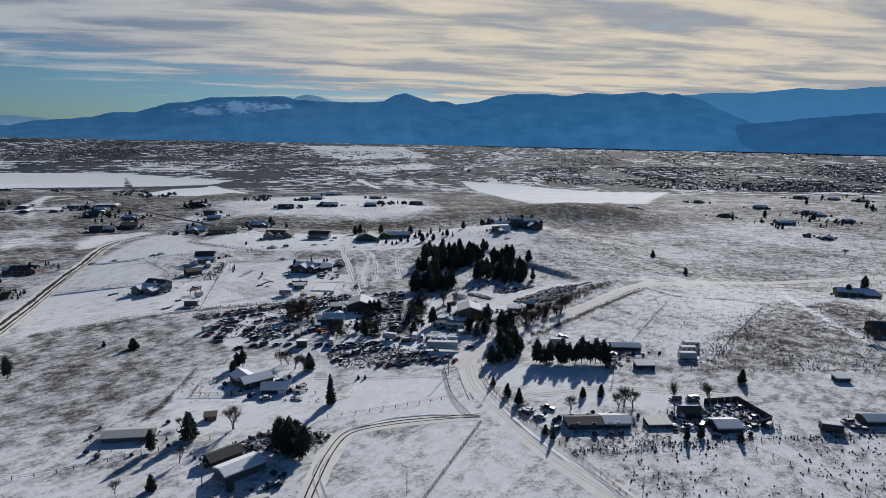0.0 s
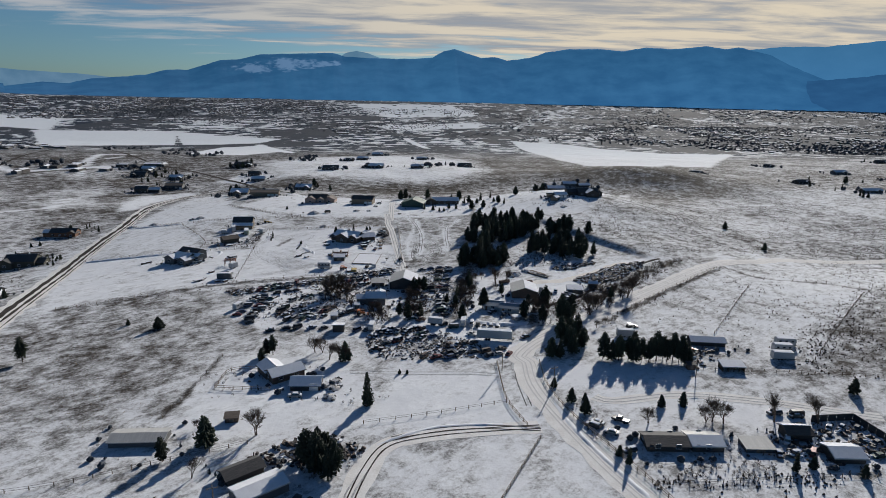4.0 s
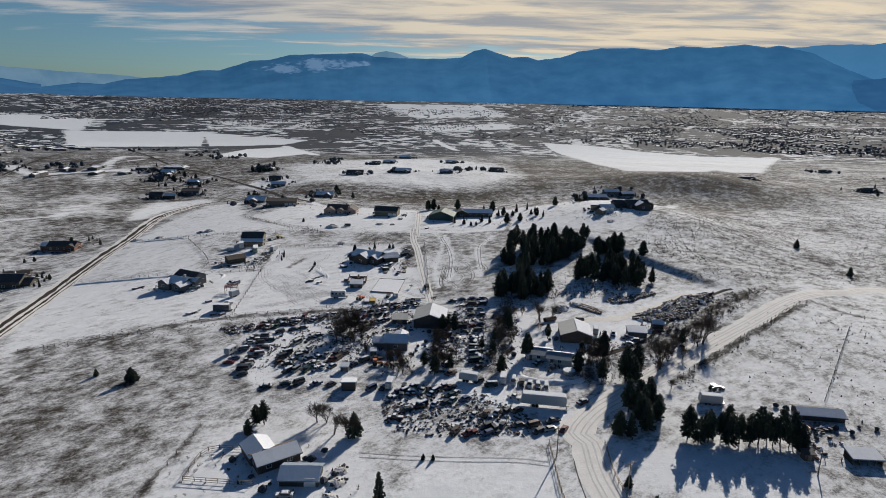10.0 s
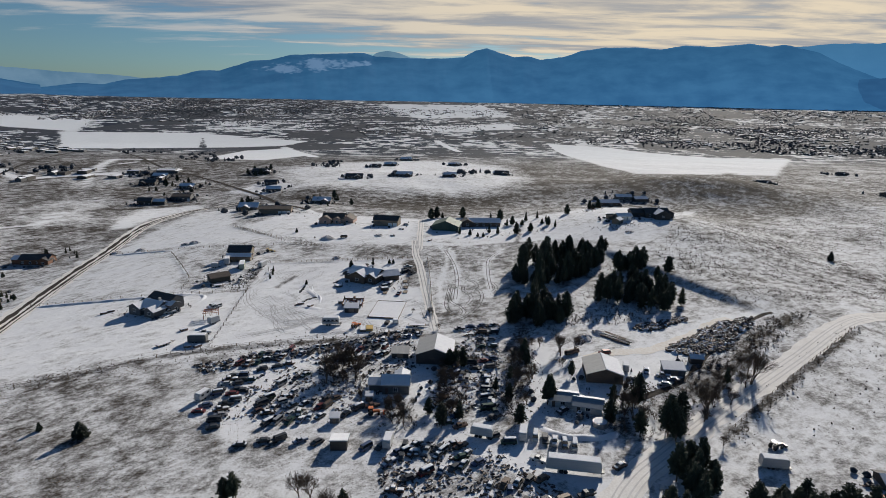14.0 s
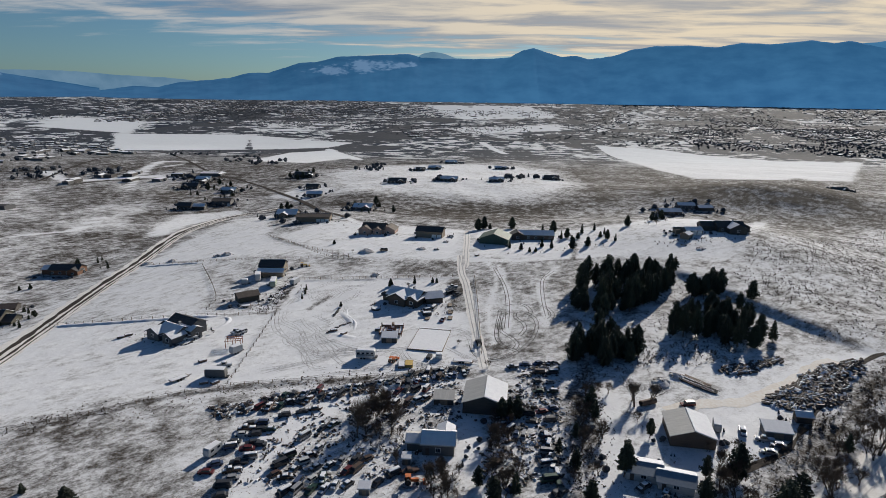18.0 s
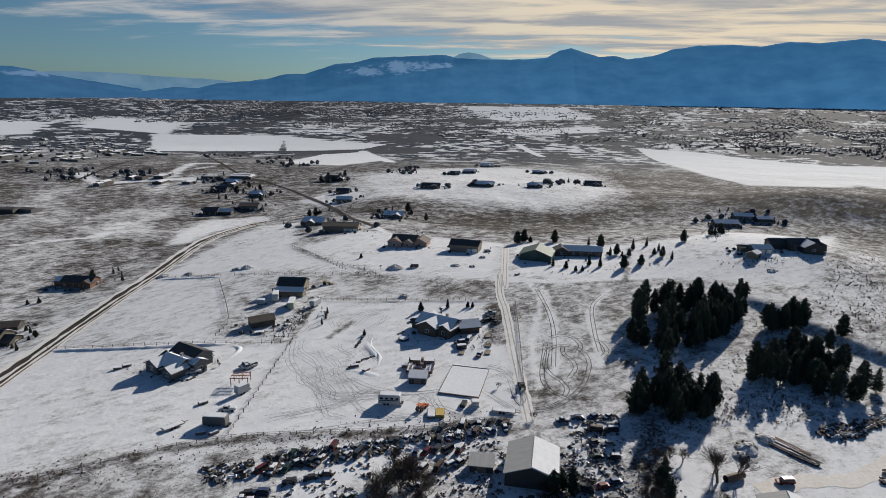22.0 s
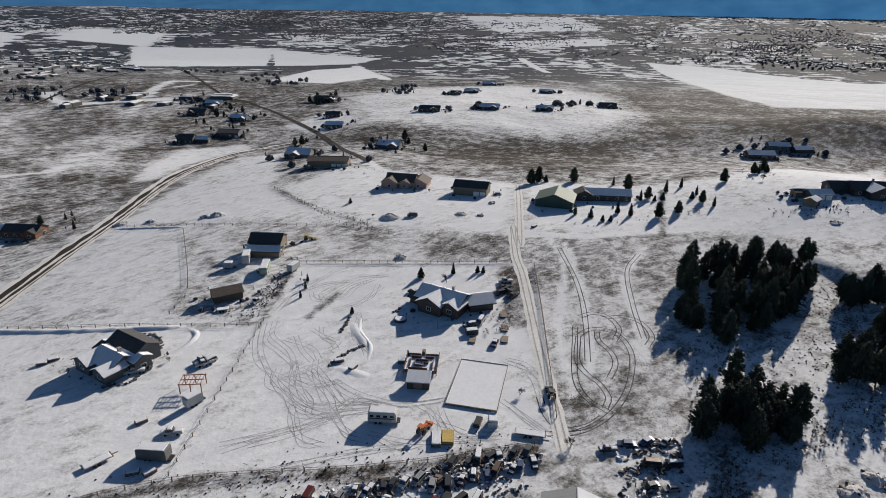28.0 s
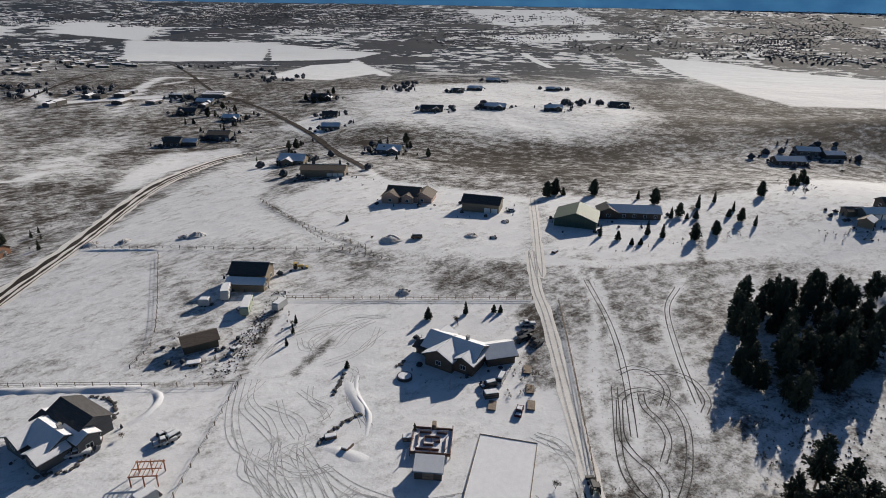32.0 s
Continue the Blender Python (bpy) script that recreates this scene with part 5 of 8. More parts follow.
def car(p, yaw, kind, paint, label, snow=True, group="", tilt=0.0, name=None, size=0.92):
    key = (kind, paint)
    if key not in CAR_MESH:
        prof, (x0, x1, top, tp), slabs = CAR_SHAPES[kind]
        body = extrude_profile(prof, -0.88, 0.88)
        zb = max(z for _, z in prof)
        add_box(body, x0 + 0.34, x1 - 0.28, -0.68, 0.68, top - 0.03, top + 0.03)
        for sx in (x0 + 0.28, x1 - 0.22):
            for sy in (-0.74, 0.74):
                add_box(body, sx - 0.04, sx + 0.04, sy - 0.04, sy + 0.04, zb - 0.03, top)
        glass = box_bm(x0, x1, -0.8, 0.8, zb - 0.02, top - 0.035, taper=tp * 0.5)
        cap = bmesh.new()
        for a, b, z in slabs:
            add_box(cap, a, b, -0.66, 0.66, z, z + 0.14, taper=0.12)
        CAR_MESH[key] = (mesh_of("body", body, PAINTS[paint]), mesh_of("glazing", glass, GLASS), mesh_of("snow_cap", cap, SNOW))
    me = CAR_MESH[key]
    ob = thing(name or ("pickup_truck" if kind == "pickup" else "van" if kind == "van" else "car"), label, "pickup truck" if kind == "pickup" else "van" if kind == "van" else "car", None, group)
    part("body", me[0], None, ob)
    part("glazing", me[1], None, ob)
    if snow:
        part("snow_cap", me[2], None, ob)
    for x in (-1.45, 1.45):
        for y in (-0.78, 0.78):
            part("wheel", WHEEL, None, ob).location = (x, y, 0.3)
    ob.matrix_world = Matrix.LocRotScale((p[0], p[1], G(*p) - 0.03), Euler((radians(tilt), 0, radians(yaw))), (size, size, size))
    return ob


def trailer(p, yaw, L, W, h, label, side=None, name="box_trailer", lift=0.9, category="trailer", snow=True, stripe=None, windows=0):
    """A box body on wheels: a camper, semi trailer or cargo trailer."""
    side = side or SIDE_WHITE
    ob = thing(name, label, category)
    prof = [(-L / 2, lift), (-L / 2 + 0.05, lift + h - 0.25), (-L / 2 + 0.35, lift + h), (L / 2 - 0.25, lift + h), (L / 2, lift + h - 0.3), (L / 2, lift + 0.15), (L / 2 - 0.3, lift)]
    part("body", extrude_profile(prof, -W / 2, W / 2), side, ob)
    if snow:
        part("roof_snow", box_bm(-L / 2 + 0.35, L / 2 - 0.3, -W / 2 + 0.06, W / 2 - 0.06, lift + h + 0.004, lift + h + 0.16, taper=0.02), SNOW, ob)
    part("chassis", box_bm(-L / 2 + 0.2, L / 2 + 0.8, -W / 2 + 0.4, W / 2 - 0.4, lift - 0.25, lift - 0.004), BLACK, ob)
    for x in (-L * 0.22, -L * 0.22 + 1.05):
        for y in (-W / 2 + 0.2, W / 2 - 0.2):
            part("wheel", BIG_WHEEL if lift > 0.8 else WHEEL, None, ob).location = (x, y, 0.45 if lift > 0.8 else 0.3)
    part("jack", box_bm(L / 2 + 0.2, L / 2 + 0.35, -0.08, 0.08, -0.2, lift - 0.1), STEEL, ob)
    if stripe:
        for s in (-1, 1):
            part("stripe", box_bm(-L / 2 + 0.4, L / 2 - 0.4, s * (W / 2 + 0.008) - 0.006, s * (W / 2 + 0.008) + 0.006, lift + h * 0.32, lift + h * 0.45), stripe, ob)
    for i in range(windows):
        for s in (-1, 1):
            part("pane", box_bm(-0.45, 0.45, -0.015, 0.015, 0, 0.6), GLASS, ob).location = (-L / 2 + L * (i + 0.6) / (windows + 0.2), s * (W / 2 + 0.012), lift + h * 0.5)
    ob.matrix_world = at(p, yaw)
    return ob


def add_tube(bm, pts, r):
    """One joined square bar along pts."""
    rings = []
    for i, q in enumerate(pts):
        d = pts[min(i + 1, len(pts) - 1)] - pts[max(i - 1, 0)]
        n = Vector((-d.y, d.x, 0)).normalized() * r
        rings.append([bm.verts.new(q + n * s + Vector((0, 0, r * u))) for s, u in ((1, -1), (-1, -1), (-1, 1), (1, 1))])
    for a, b in zip(rings, rings[1:]):
        for k in range(4):
            j = (k + 1) % 4
            bm.faces.new((a[k], a[j], b[j], b[k]))
    bm.faces.new(rings[0][::-1])
    bm.faces.new(rings[-1])


FENCE_ME = {}


def fence(pts, label, gap=4.0, h=1.25, rails=2, wood=True, thick=0.09, name="fence"):
    ob = thing(name, label, "fence")
    key = (h, wood, thick)
    if key not in FENCE_ME:
        FENCE_ME[key] = mesh_of("post", box_bm(-thick, thick, -thick, thick, -0.4, h, taper=0.15), WOOD)
    line = smooth_line(pts, gap) if len(pts) > 2 else [np.array(pts[0]) + (np.array(pts[1]) - np.array(pts[0])) * k / max(1, int(math.dist(pts[0], pts[1]) / gap)) for k in range(int(math.dist(pts[0], pts[1]) / gap) + 1)]
    rr = random.Random(len(line))
    tops = []
    for q in line:
        z = G(*q)
        o = part("post", FENCE_ME[key], None, ob)
        o.matrix_basis = Matrix.LocRotScale((q[0], q[1], z), Euler((rr.uniform(-0.05, 0.05), rr.uniform(-0.05, 0.05), rr.uniform(0, 3))), (1, 1, rr.uniform(0.85, 1.1)))
        tops.append(Vector((q[0], q[1], z)))
    for k in range(rails):
        bm = bmesh.new()
        zz = h * (0.88 - 0.45 * k)
        add_tube(bm, [q + Vector((0, 0, zz)) for q in tops], 0.05 if wood else 0.02)
        part("rail" if wood else "wire", bm, WOOD if wood else WIRE, ob)
    return ob


def power_pole(p, h=9.0, yaw=0.0, arm=True):
    ob = thing("power_pole", "weathered wooden power pole beside the road" if arm else "slim wooden pole standing in the snow", "pole")
    bm = bmesh.new()
    add_rod(bm, (0, 0, -0.6), (0, 0, h), 0.16 if arm else 0.09, 0.11 if arm else 0.06, 8)
    part("pole", bm, WOOD, ob)
    if arm:
        part("crossarm", box_bm(-1.2, 1.2, -0.07, 0.07, h - 0.9, h - 0.75), WOOD, ob)
        for x in (-1.05, 0.0, 1.05):
            bm = bmesh.new()
            add_rod(bm, (x, 0, h - 0.75), (x, 0, h - 0.5), 0.06, 0.05, 6)
            part("insulator", bm, STEEL, ob)
    ob.matrix_world = at(p, yaw)
    return ob


def scrap_heap(poly, n, label, seed, big=1.0, snow=0.3, name="scrap_heap"):
    """Jumbled car parts, boards and drums as one mass."""
    rr = random.Random(seed)
    bm = bmesh.new()
    marks = []
    for x, y in scatter(poly, n, rr):
        z = G(x, y)
        for k in range(rr.randint(1, 3)):
            m = Matrix.LocRotScale((x + rr.uniform(-0.8, 0.8), y + rr.uniform(-0.8, 0.8), z + rr.uniform(0.1, 0.5) * big),
                                   Euler((rr.uniform(-0.5, 0.5), rr.uniform(-0.5, 0.5), rr.uniform(0, 6.3))), None)
            a, b, c = rr.uniform(0.2, 1.1) * big, rr.uniform(0.12, 0.5) * big, rr.uniform(0.08, 0.35) * big
            add_box(bm, -a, a, -b, b, -c, c, taper=rr.uniform(0, 0.5), m=m)
            marks += [1 if (rr.random() < snow) else (2 if rr.random() < 0.25 else 0)] * 6
    me = mesh_of(name, bm, SCRAP)
    me.materials.append(SNOW)
    me.materials.append(TIN_RUST)
    me.polygons.foreach_set("material_index", marks)
    return tagged(new(name, me), label, "scrap", kind="stuff")


def tufts(name, label, polys, seed, material, lo, hi, flat=1.0):
    """Many small tussocks as one mass."""
    rr = np.random.default_rng(seed)
    verts, faces = [], []
    for poly, n in polys:
        xs, ys = [q[0] for q in poly], [q[1] for q in poly]
        x, y = rr.uniform(min(xs), max(xs), n * 3), rr.uniform(min(ys), max(ys), n * 3)
        keep = inside(poly, x, y, 6.0) > rr.uniform(0.1, 0.9, n * 3)
        clump = np.array([noise.noise((a * 0.05, b * 0.05, 7.7)) for a, b in zip(x, y)])
        keep &= clump + rr.uniform(-0.5, 0.5, n * 3) > -0.05
        x, y = x[keep][:n], y[keep][:n]
        z = land(x, y)
        for a, b, c in zip(x, y, z):
            s = rr.uniform(lo, hi)
            i = len(verts)
            t = rr.uniform(0, 2.1)
            for k in range(3):
                w = s * rr.uniform(0.6, 1.2)
                verts.append((a + w * math.cos(t + 2.09 * k), b + w * math.sin(t + 2.09 * k), c - 0.05))
            verts.append((a + rr.uniform(-0.3, 0.3) * s, b + rr.uniform(-0.3, 0.3) * s, c + s * flat * rr.uniform(0.7, 1.3)))
            faces += [(i, i + 1, i + 3), (i + 1, i + 2, i + 3), (i + 2, i, i + 3)]
    me = bpy.data.meshes.new(name)
    me.from_pydata(verts, [], faces)
    me.materials.append(material)
    return tagged(new(name, me), label, "vegetation", kind="stuff")


# ---- houses and farm buildings ----
house((-125.2, 349.5), -25, 9.5, 8, 3.0, 2.0, SIDE_GREY, SHINGLE, "two-storey grey house with snowy front roofs and dark shingles behind", (1, 1),
      ((-5.2, -2.2, 90, 7.5, 6.5, 2.8, 1.6, 1, 1), (3.4, -3.2, 90, 6, 5.5, 2.7, 1.4, 1, 1), (-0.5, 6.0, 0, 12, 7.5, 4.4, 1.9, 0, 0), (4.4, 3.2, 0, 7, 4.6, 3.6, 1.1, 1, 1), (-8.0, 3.0, 0, 4, 5, 2.4, 0.9, 0, 1)), chimney=1, over=0.6)
house((-42.8, 394.6), -24, 15, 9, 3.4, 2.3, SIDE_BROWN, SHINGLE, "dark brown ranch house with snowy roofs and front gables", (1, 1),
      ((-1.2, -3.4, 90, 8, 8, 3.4, 2.2, 1, 1), (5.2, -2.6, 90, 6.5, 5.5, 3.3, 1.5, 1, 1), (9.5, 5.2, 46, 7.5, 7, 2.7, 1.6, 1, 1), (-6.5, 2.0, 90, 7, 6, 3.2, 1.6, 1, 1), (-8.8, -2.0, 0, 3, 4, 2.2, 0.8, 0, 0)), chimney=1, over=0.8)
house((-116.3, 432.4), 4, 12, 9, 4.4, 3.0, SIDE_TAN, SHINGLE, "tan house with dark shingle roof behind a snowy lean-to", (0, 1), ((0.5, -6.0, 0, 12.5, 5, 2.6, 1.2, 1, 0),))
house((-113.9, 391.2), 38, 9, 6, 2.6, 1.4, SIDE_OLIVE, SHINGLE_BROWN, "low olive shed with a dark brown roof", (0, 0), windows=False, name="shed", category="shed")
house((-43.6, 512.6), -8, 16.5, 10, 4.2, 2.2, SIDE_TAN, SHINGLE, "tan workshop with a dark gable roof", (0, 0), name="workshop", category="workshop", windows=False, garage=2)
house((-81.1, 525.3), -4, 15, 11, 3.6, 3.2, SIDE_PINK, SHINGLE_BROWN, "rose-beige house with several dark brown gables", (0, 0),
      ((-5, -4, 90, 8, 8, 3.4, 2.8, 0, 0), (9.5, 0.5, 90, 11, 9, 3.0, 2.6, 0, 0), (3, -4, 90, 7, 5, 3.4, 2.2, 0, 0)), garage=0)
house((-3.2, 500.2), 80, 15, 17, 3.2, 3.2, TIN_GREEN, TIN_GREEN, "dark green metal barn with bare roof", (0, 0), windows=False, name="barn", category="barn", garage=1)
house((21.2, 511.5), 2, 22, 9, 3.0, 2.0, SIDE_BROWN, SHINGLE, "long dark brown house with snowy front roof", (1, 0), ((-11, -1, 90, 8, 8, 3.0, 2.2, 0, 0),))
house((-168.6, 614.5), 2, 16, 12, 3.2, 3.0, SIDE_TAN, SHINGLE, "tan house with a broad snowy hip-like roof", (1, 1), ((-2, -4, 90, 9, 7, 3.2, 2.4, 1, 1),))
house((-134.6, 570.7), 6, 24, 11, 4.0, 1.6, SIDE_TAN, SHINGLE_BROWN, "long tan workshop with a low roof", (0, 1), windows=False, name="workshop", category="workshop", garage=3)
house((-114.9, 653.7), -3, 16, 11, 3.0, 2.6, SIDE_GREY, SHINGLE, "grey house with snowy roofs among shrubs", (1, 1), ((3, -3.5, 90, 8, 7, 3.0, 2.2, 1, 1),))
house((-184.0, 744.8), 8, 15, 9, 3.2, 2.2, SIDE_GREY, TIN_BLUE, "grey barn with snowy roof", (1, 1), windows=False, name="barn", category="barn")
house((-205.5, 812.6), 6, 14, 9, 3.2, 2.4, SIDE_DARK, SHINGLE, "dark house with dark roof", (0, 1))
house((-248.1, 920.0), 6, 22, 12, 4.0, 3.0, SIDE_DARK, SHINGLE, "dark house with dark roofs", (0, 1), ((8, -3, 90, 9, 8, 3.6, 2.2, 1, 1),))
house((-294.9, 693.6), 6, 13, 10, 4.2, 3.0, SIDE_DARK, SHINGLE, "dark two-storey house with dark roof", (0, 1), ((12, 2, 0, 12, 8, 3.0, 2.0, 1, 1),))
house((-271.2, 722.9), 6, 18, 12, 4.6, 2.2, SIDE_GREY, SHINGLE_BROWN, "grey workshop with brown roof", (0, 1), windows=False, name="workshop", category="workshop", garage=1)
house((-298.4, 802.1), 4, 16, 10, 3.2, 2.6, SIDE_GREY, SHINGLE, "grey house with snowy roof", (1, 1), ((4, -4, 90, 8, 6, 3.0, 2.0, 1, 1),))
house((-354.6, 826.2), 4, 18, 12, 3.4, 3.0, SIDE_DARK, SHINGLE, "dark house with several roofs", (0, 1), ((-5, -4, 90, 8, 7, 3.2, 2.4, 0, 1),))
house((-363.8, 880.2), 2, 18, 11, 3.4, 3.0, SIDE_GREY, SHINGLE, "grey house with snowy roofs", (1, 1), ((5, -4, 90, 8, 7, 3.2, 2.4, 1, 1),))
house((-252.2, 466.9), 4, 17, 9, 3.4, 2.4, SIDE_ORANGE, SHINGLE, "orange-brown log house with a dark roof", (0, 0), ((-10, 2, 0, 9, 7, 2.6, 1.6, 1, 0), (6, -3, 90, 6, 6, 3.2, 2.0, 0, 0)))
house((-230.9, 383.8), 6, 16, 11, 4.0, 3.0, SIDE_OLIVE, SHINGLE, "olive two-storey house with dark roofs", (0, 1), ((-7, -3, 90, 9, 8, 3.4, 2.4, 0, 0), (9, 0, 0, 7, 8, 2.8, 1.8, 0, 1)), chimney=1)
house((136.7, 513.0), 4, 16, 10, 3.2, 3.4, SIDE_DARK, SHINGLE, "large dark house with steep partly snowy gables", (0, 1),
      ((2, -4, 90, 11, 10, 3.0, 4.6, 0, 1), (-11, 3, 0, 10, 8, 2.8, 2.4, 0, 1), (9.5, 2, 90, 8, 6, 2.6, 2.0, 0, 0)), chimney=1)
house((113.0, 504.5), 10, 10, 6, 2.8, 1.5, SIDE_GREY, TIN, "grey garage with snowy roof", (1, 1), windows=False, name="garage", category="garage", garage=2)
house((107.1, 508.1), 6, 7, 5, 2.4, 1.0, SIDE_TAN, SHINGLE_BROWN, "small tan shed with low roof", (0, 1), windows=False, name="shed", category="shed")
house((107.3, 496.8), 50, 6, 5, 2.6, 1.5, SIDE_TAN, SHINGLE_BROWN, "small tan shed with a brown roof", (1, 0), windows=False, name="shed", category="shed")
house((150.3, 676.9), 4, 19, 10, 3.0, 2.2, SIDE_BROWN, SHINGLE, "brown farmhouse with snowy front roof", (1, 0))
house((171.4, 701.9), 0, 15, 9, 3.0, 2.0, SIDE_GREY, SHINGLE, "grey house with snowy roof", (1, 1))
house((186.3, 696.5), 8, 13, 8, 2.8, 1.8, SIDE_DARK, SHINGLE, "dark shed with snowy roof", (1, 0), windows=False, name="shed", category="shed")
# houses on the far knoll
for p, yaw, L, W, wall, snow in (((-108.5, 812.3), 4, 24, 13, SIDE_DARK, (0, 1)), ((-51.1, 829.3), -4, 22, 13, SIDE_DARK, (1, 1)), ((2.9, 832.2), 3, 17, 11, SIDE_DARK, (1, 1)),
                                 ((69.4, 887.2), -8, 22, 13, SIDE_DARK, (0, 1)), ((-83.9, 1017.8), 2, 20, 12, SIDE_BROWN, (1, 1)), ((-67.4, 1139.3), 0, 22, 13, SIDE_GREY, (1, 1)),
                                 ((-101.8, 987.3), 5, 15, 10, SIDE_DARK, (0, 1)), ((11.6, 1038.6), 0, 18, 9, SIDE_DARK, (1, 1))):
    house(p, yaw, L * 0.8, W * 0.8, 3.0, 2.6, wall, SHINGLE, "dark house with partly snowy roofs on the knoll" if wall == SIDE_DARK else "grey house with snowy roofs on the knoll", snow,
          ((L * 0.16, -W * 0.26, 90, 7, 6.5, 2.8, 2.2, snow[0], 1), (-L * 0.3, W * 0.1, 0, 8, 7, 2.6, 1.8, 1, snow[0])), group="houses on the knoll")
# buildings on the right-hand flats
for p, yaw, L, W, h, wall, roof, snow in (
        ((389.6, 856.7), 4, 22, 11, 3.8, SIDE_DARK, SHINGLE, (0, 1)), ((624.7, 897.0), 8, 26, 12, 4.0, SIDE_GREY, TIN, (1, 1)), ((486.6, 770.1), 12, 24, 10, 3.6, SIDE_DARK, SHINGLE, (0, 1)),
        ((646.3, 819.0), 0, 16, 10, 4.2, SIDE_BROWN, SHINGLE, (0, 1)), ((520.0, 695.3), 4, 30, 10, 3.4, SIDE_DARK, TIN, (1, 1)), ((570.0, 987.6), 6, 16, 9, 3.4, SIDE_DARK, SHINGLE, (0, 1)),
        ((865.4, 1120.1), 2, 30, 13, 4.4, SIDE_DARK, SHINGLE, (0, 1)), ((913.0, 1087.0), 2, 24, 12, 4.2, SIDE_GREY, TIN, (1, 1)), ((933.1, 1040.2), 4, 26, 12, 4.0, SIDE_DARK, SHINGLE, (1, 0)),
        ((621.6, 712.9), 8, 18, 10, 3.6, SIDE_BROWN, SHINGLE, (1, 0)), ((484.2, 580.2), 20, 9, 6, 2.8, SIDE_GREY, TIN, (1, 1)), ((641.8, 788.4), 0, 14, 9, 3.4, SIDE_GREY, SHINGLE, (1, 1))):
    house(p, yaw, L * 0.8, W * 0.8, h * 0.9, W * 0.2, wall, roof, "low farm building with a snowy roof on the flats" if snow[0] else "dark farmhouse on the snowy flats", snow,
          ((L * 0.2, -W * 0.2, 90, W * 0.64, W * 0.56, h * 0.8, W * 0.16, snow[0], 1),), group="farm buildings on the flats")
house((307.6, 342.3), -22, 22, 9, 3.0, 2.0, SIDE_BROWN, SHINGLE, "dark brown hillside house with a snowy lean-to", (1, 0), ((8, -4, 0, 9, 6, 2.6, 1.2, 1, 0),))
house((242.5, 251.2), -20, 13, 9, 3.4, 2.4, SIDE_DARK, SHINGLE, "dark house on the slope among bushes", (0, 0))
house((-199.4, 305.0), 12, 13, 8, 2.8, 1.8, SIDE_DARK, SHINGLE, "dark low house beside the muddy road", (0, 1), ((5, -3, 90, 6, 6, 2.6, 1.4, 1, 1),))
house((-238.1, 401.1), 20, 12, 7, 2.4, 1.5, SIDE_DARK, SHINGLE_BROWN, "dark outbuilding with a low roof behind the olive house", (0, 0), windows=False, name="outbuilding", category="shed")
# the near farm
house((-74.9, 176.0), 2, 16.5, 7.5, 1.9, 0.9, SIDE_GREY, TIN, "long low grey machine shed with a thin snowy roof", (0, 0), windows=False, name="machine_shed", category="shed", over=0.4, k=0.82)
house((-37.1, 206.2), 0, 11, 8, 2.2, 1.7, SIDE_DARK, TIN_BLUE, "dark garage with a snowy front roof", (1, 0), windows=False, name="garage", category="garage", garage=1, k=0.82)
house((-45.1, 212.8), 35, 13, 7.5, 2.8, 1.8, SIDE_BROWN, SHINGLE_BROWN, "brown farmhouse with thin snow on its roof", (1, 0), ((-3, 6, 90, 9, 8, 2.8, 1.7, 1, 1),), k=0.82)
house((-38.9, 153.5), 38, 14, 8, 2.7, 1.1, SIDE_GREY, TIN, "grey metal workshop with a smooth snowy roof", (1, 1), windows=False, name="workshop", category="workshop", over=0.3, k=0.82)
house((-44.9, 161.0), 38, 11, 6, 2.1, 1.3, SIDE_DARK, SHINGLE, "dark lean-to building beside the workshop", (0, 0), windows=False, name="shed", category="shed", k=0.82)
house((-34.3, 134.3), 20, 13, 9, 2.2, 1.7, SIDE_GREY, TIN, "grey building with a dull metal roof", (0, 0), windows=False, name="barn", category="barn", k=0.82)
shed((-54.2, 185.8), 8, 4.2, 3, 2.3, 0.5, SIDE_BROWN, SHINGLE_BROWN, "small brown garden shed", 0, k=0.82)
house((62.4, 171.7), -3, 13, 8, 2.1, 1.2, SIDE_DARK, SHINGLE, "long dark farm building with a weathered roof", (0, 0), windows=True, name="farmhouse", k=0.82)
house((73.0, 171.6), -3, 10, 8.5, 2.1, 1.2, SIDE_DARK, TIN, "dark house wing with a snowy front roof", (1, 0), name="farmhouse", k=0.82)
shed((86.7, 170.0), -3, 9, 6, 2.0, 0.6, SIDE_GREY, TIN, "pale greenhouse-like shed with metal roof", 0, k=0.82)
house((107.1, 165.5), -4, 9.5, 8, 2.0, 1.3, SIDE_DARK, TIN, "dark shed with a smooth snowy roof in the yard", (1, 1), windows=False, name="shed", category="shed", k=0.82)
house((100.5, 175.2), -4, 8, 6, 2.6, 1.2, SIDE_DARK, SHINGLE_BROWN, "dark shed in the scrap yard", (0, 1), windows=False, name="shed", category="shed", k=0.82)
house((159.5, 164.8), -6, 12, 7, 2.2, 1.3, SIDE_DARK, TIN, "dark long shed with a thin snowy roof", (1, 0), windows=False, name="shed", category="shed", k=0.82)
shed((175.1, 198.2), -4, 6.5, 4, 2.4, 0.6, SIDE_DARK, TIN, "small dark field shelter with snowy roof", 1, "field_shelter", True, k=0.82)
house((106.1, 239.0), -8, 15, 7, 2.0, 1.2, SIDE_DARK, SHINGLE, "dark long barn behind the pine row", (1, 0), windows=False, name="barn", category="barn", k=0.82)
shed((104.4, 216.8), -4, 9, 5, 2.8, 0.7, SIDE_DARK, TIN_BLUE, "dark stable with a snowy blue roof", 1, "stable", True, k=0.82)
shed((90.4, 217.4), 0, 3, 2.4, 2.6, 0.3, SIDE_BROWN, SHINGLE, "small brown well house", 0, k=0.82)
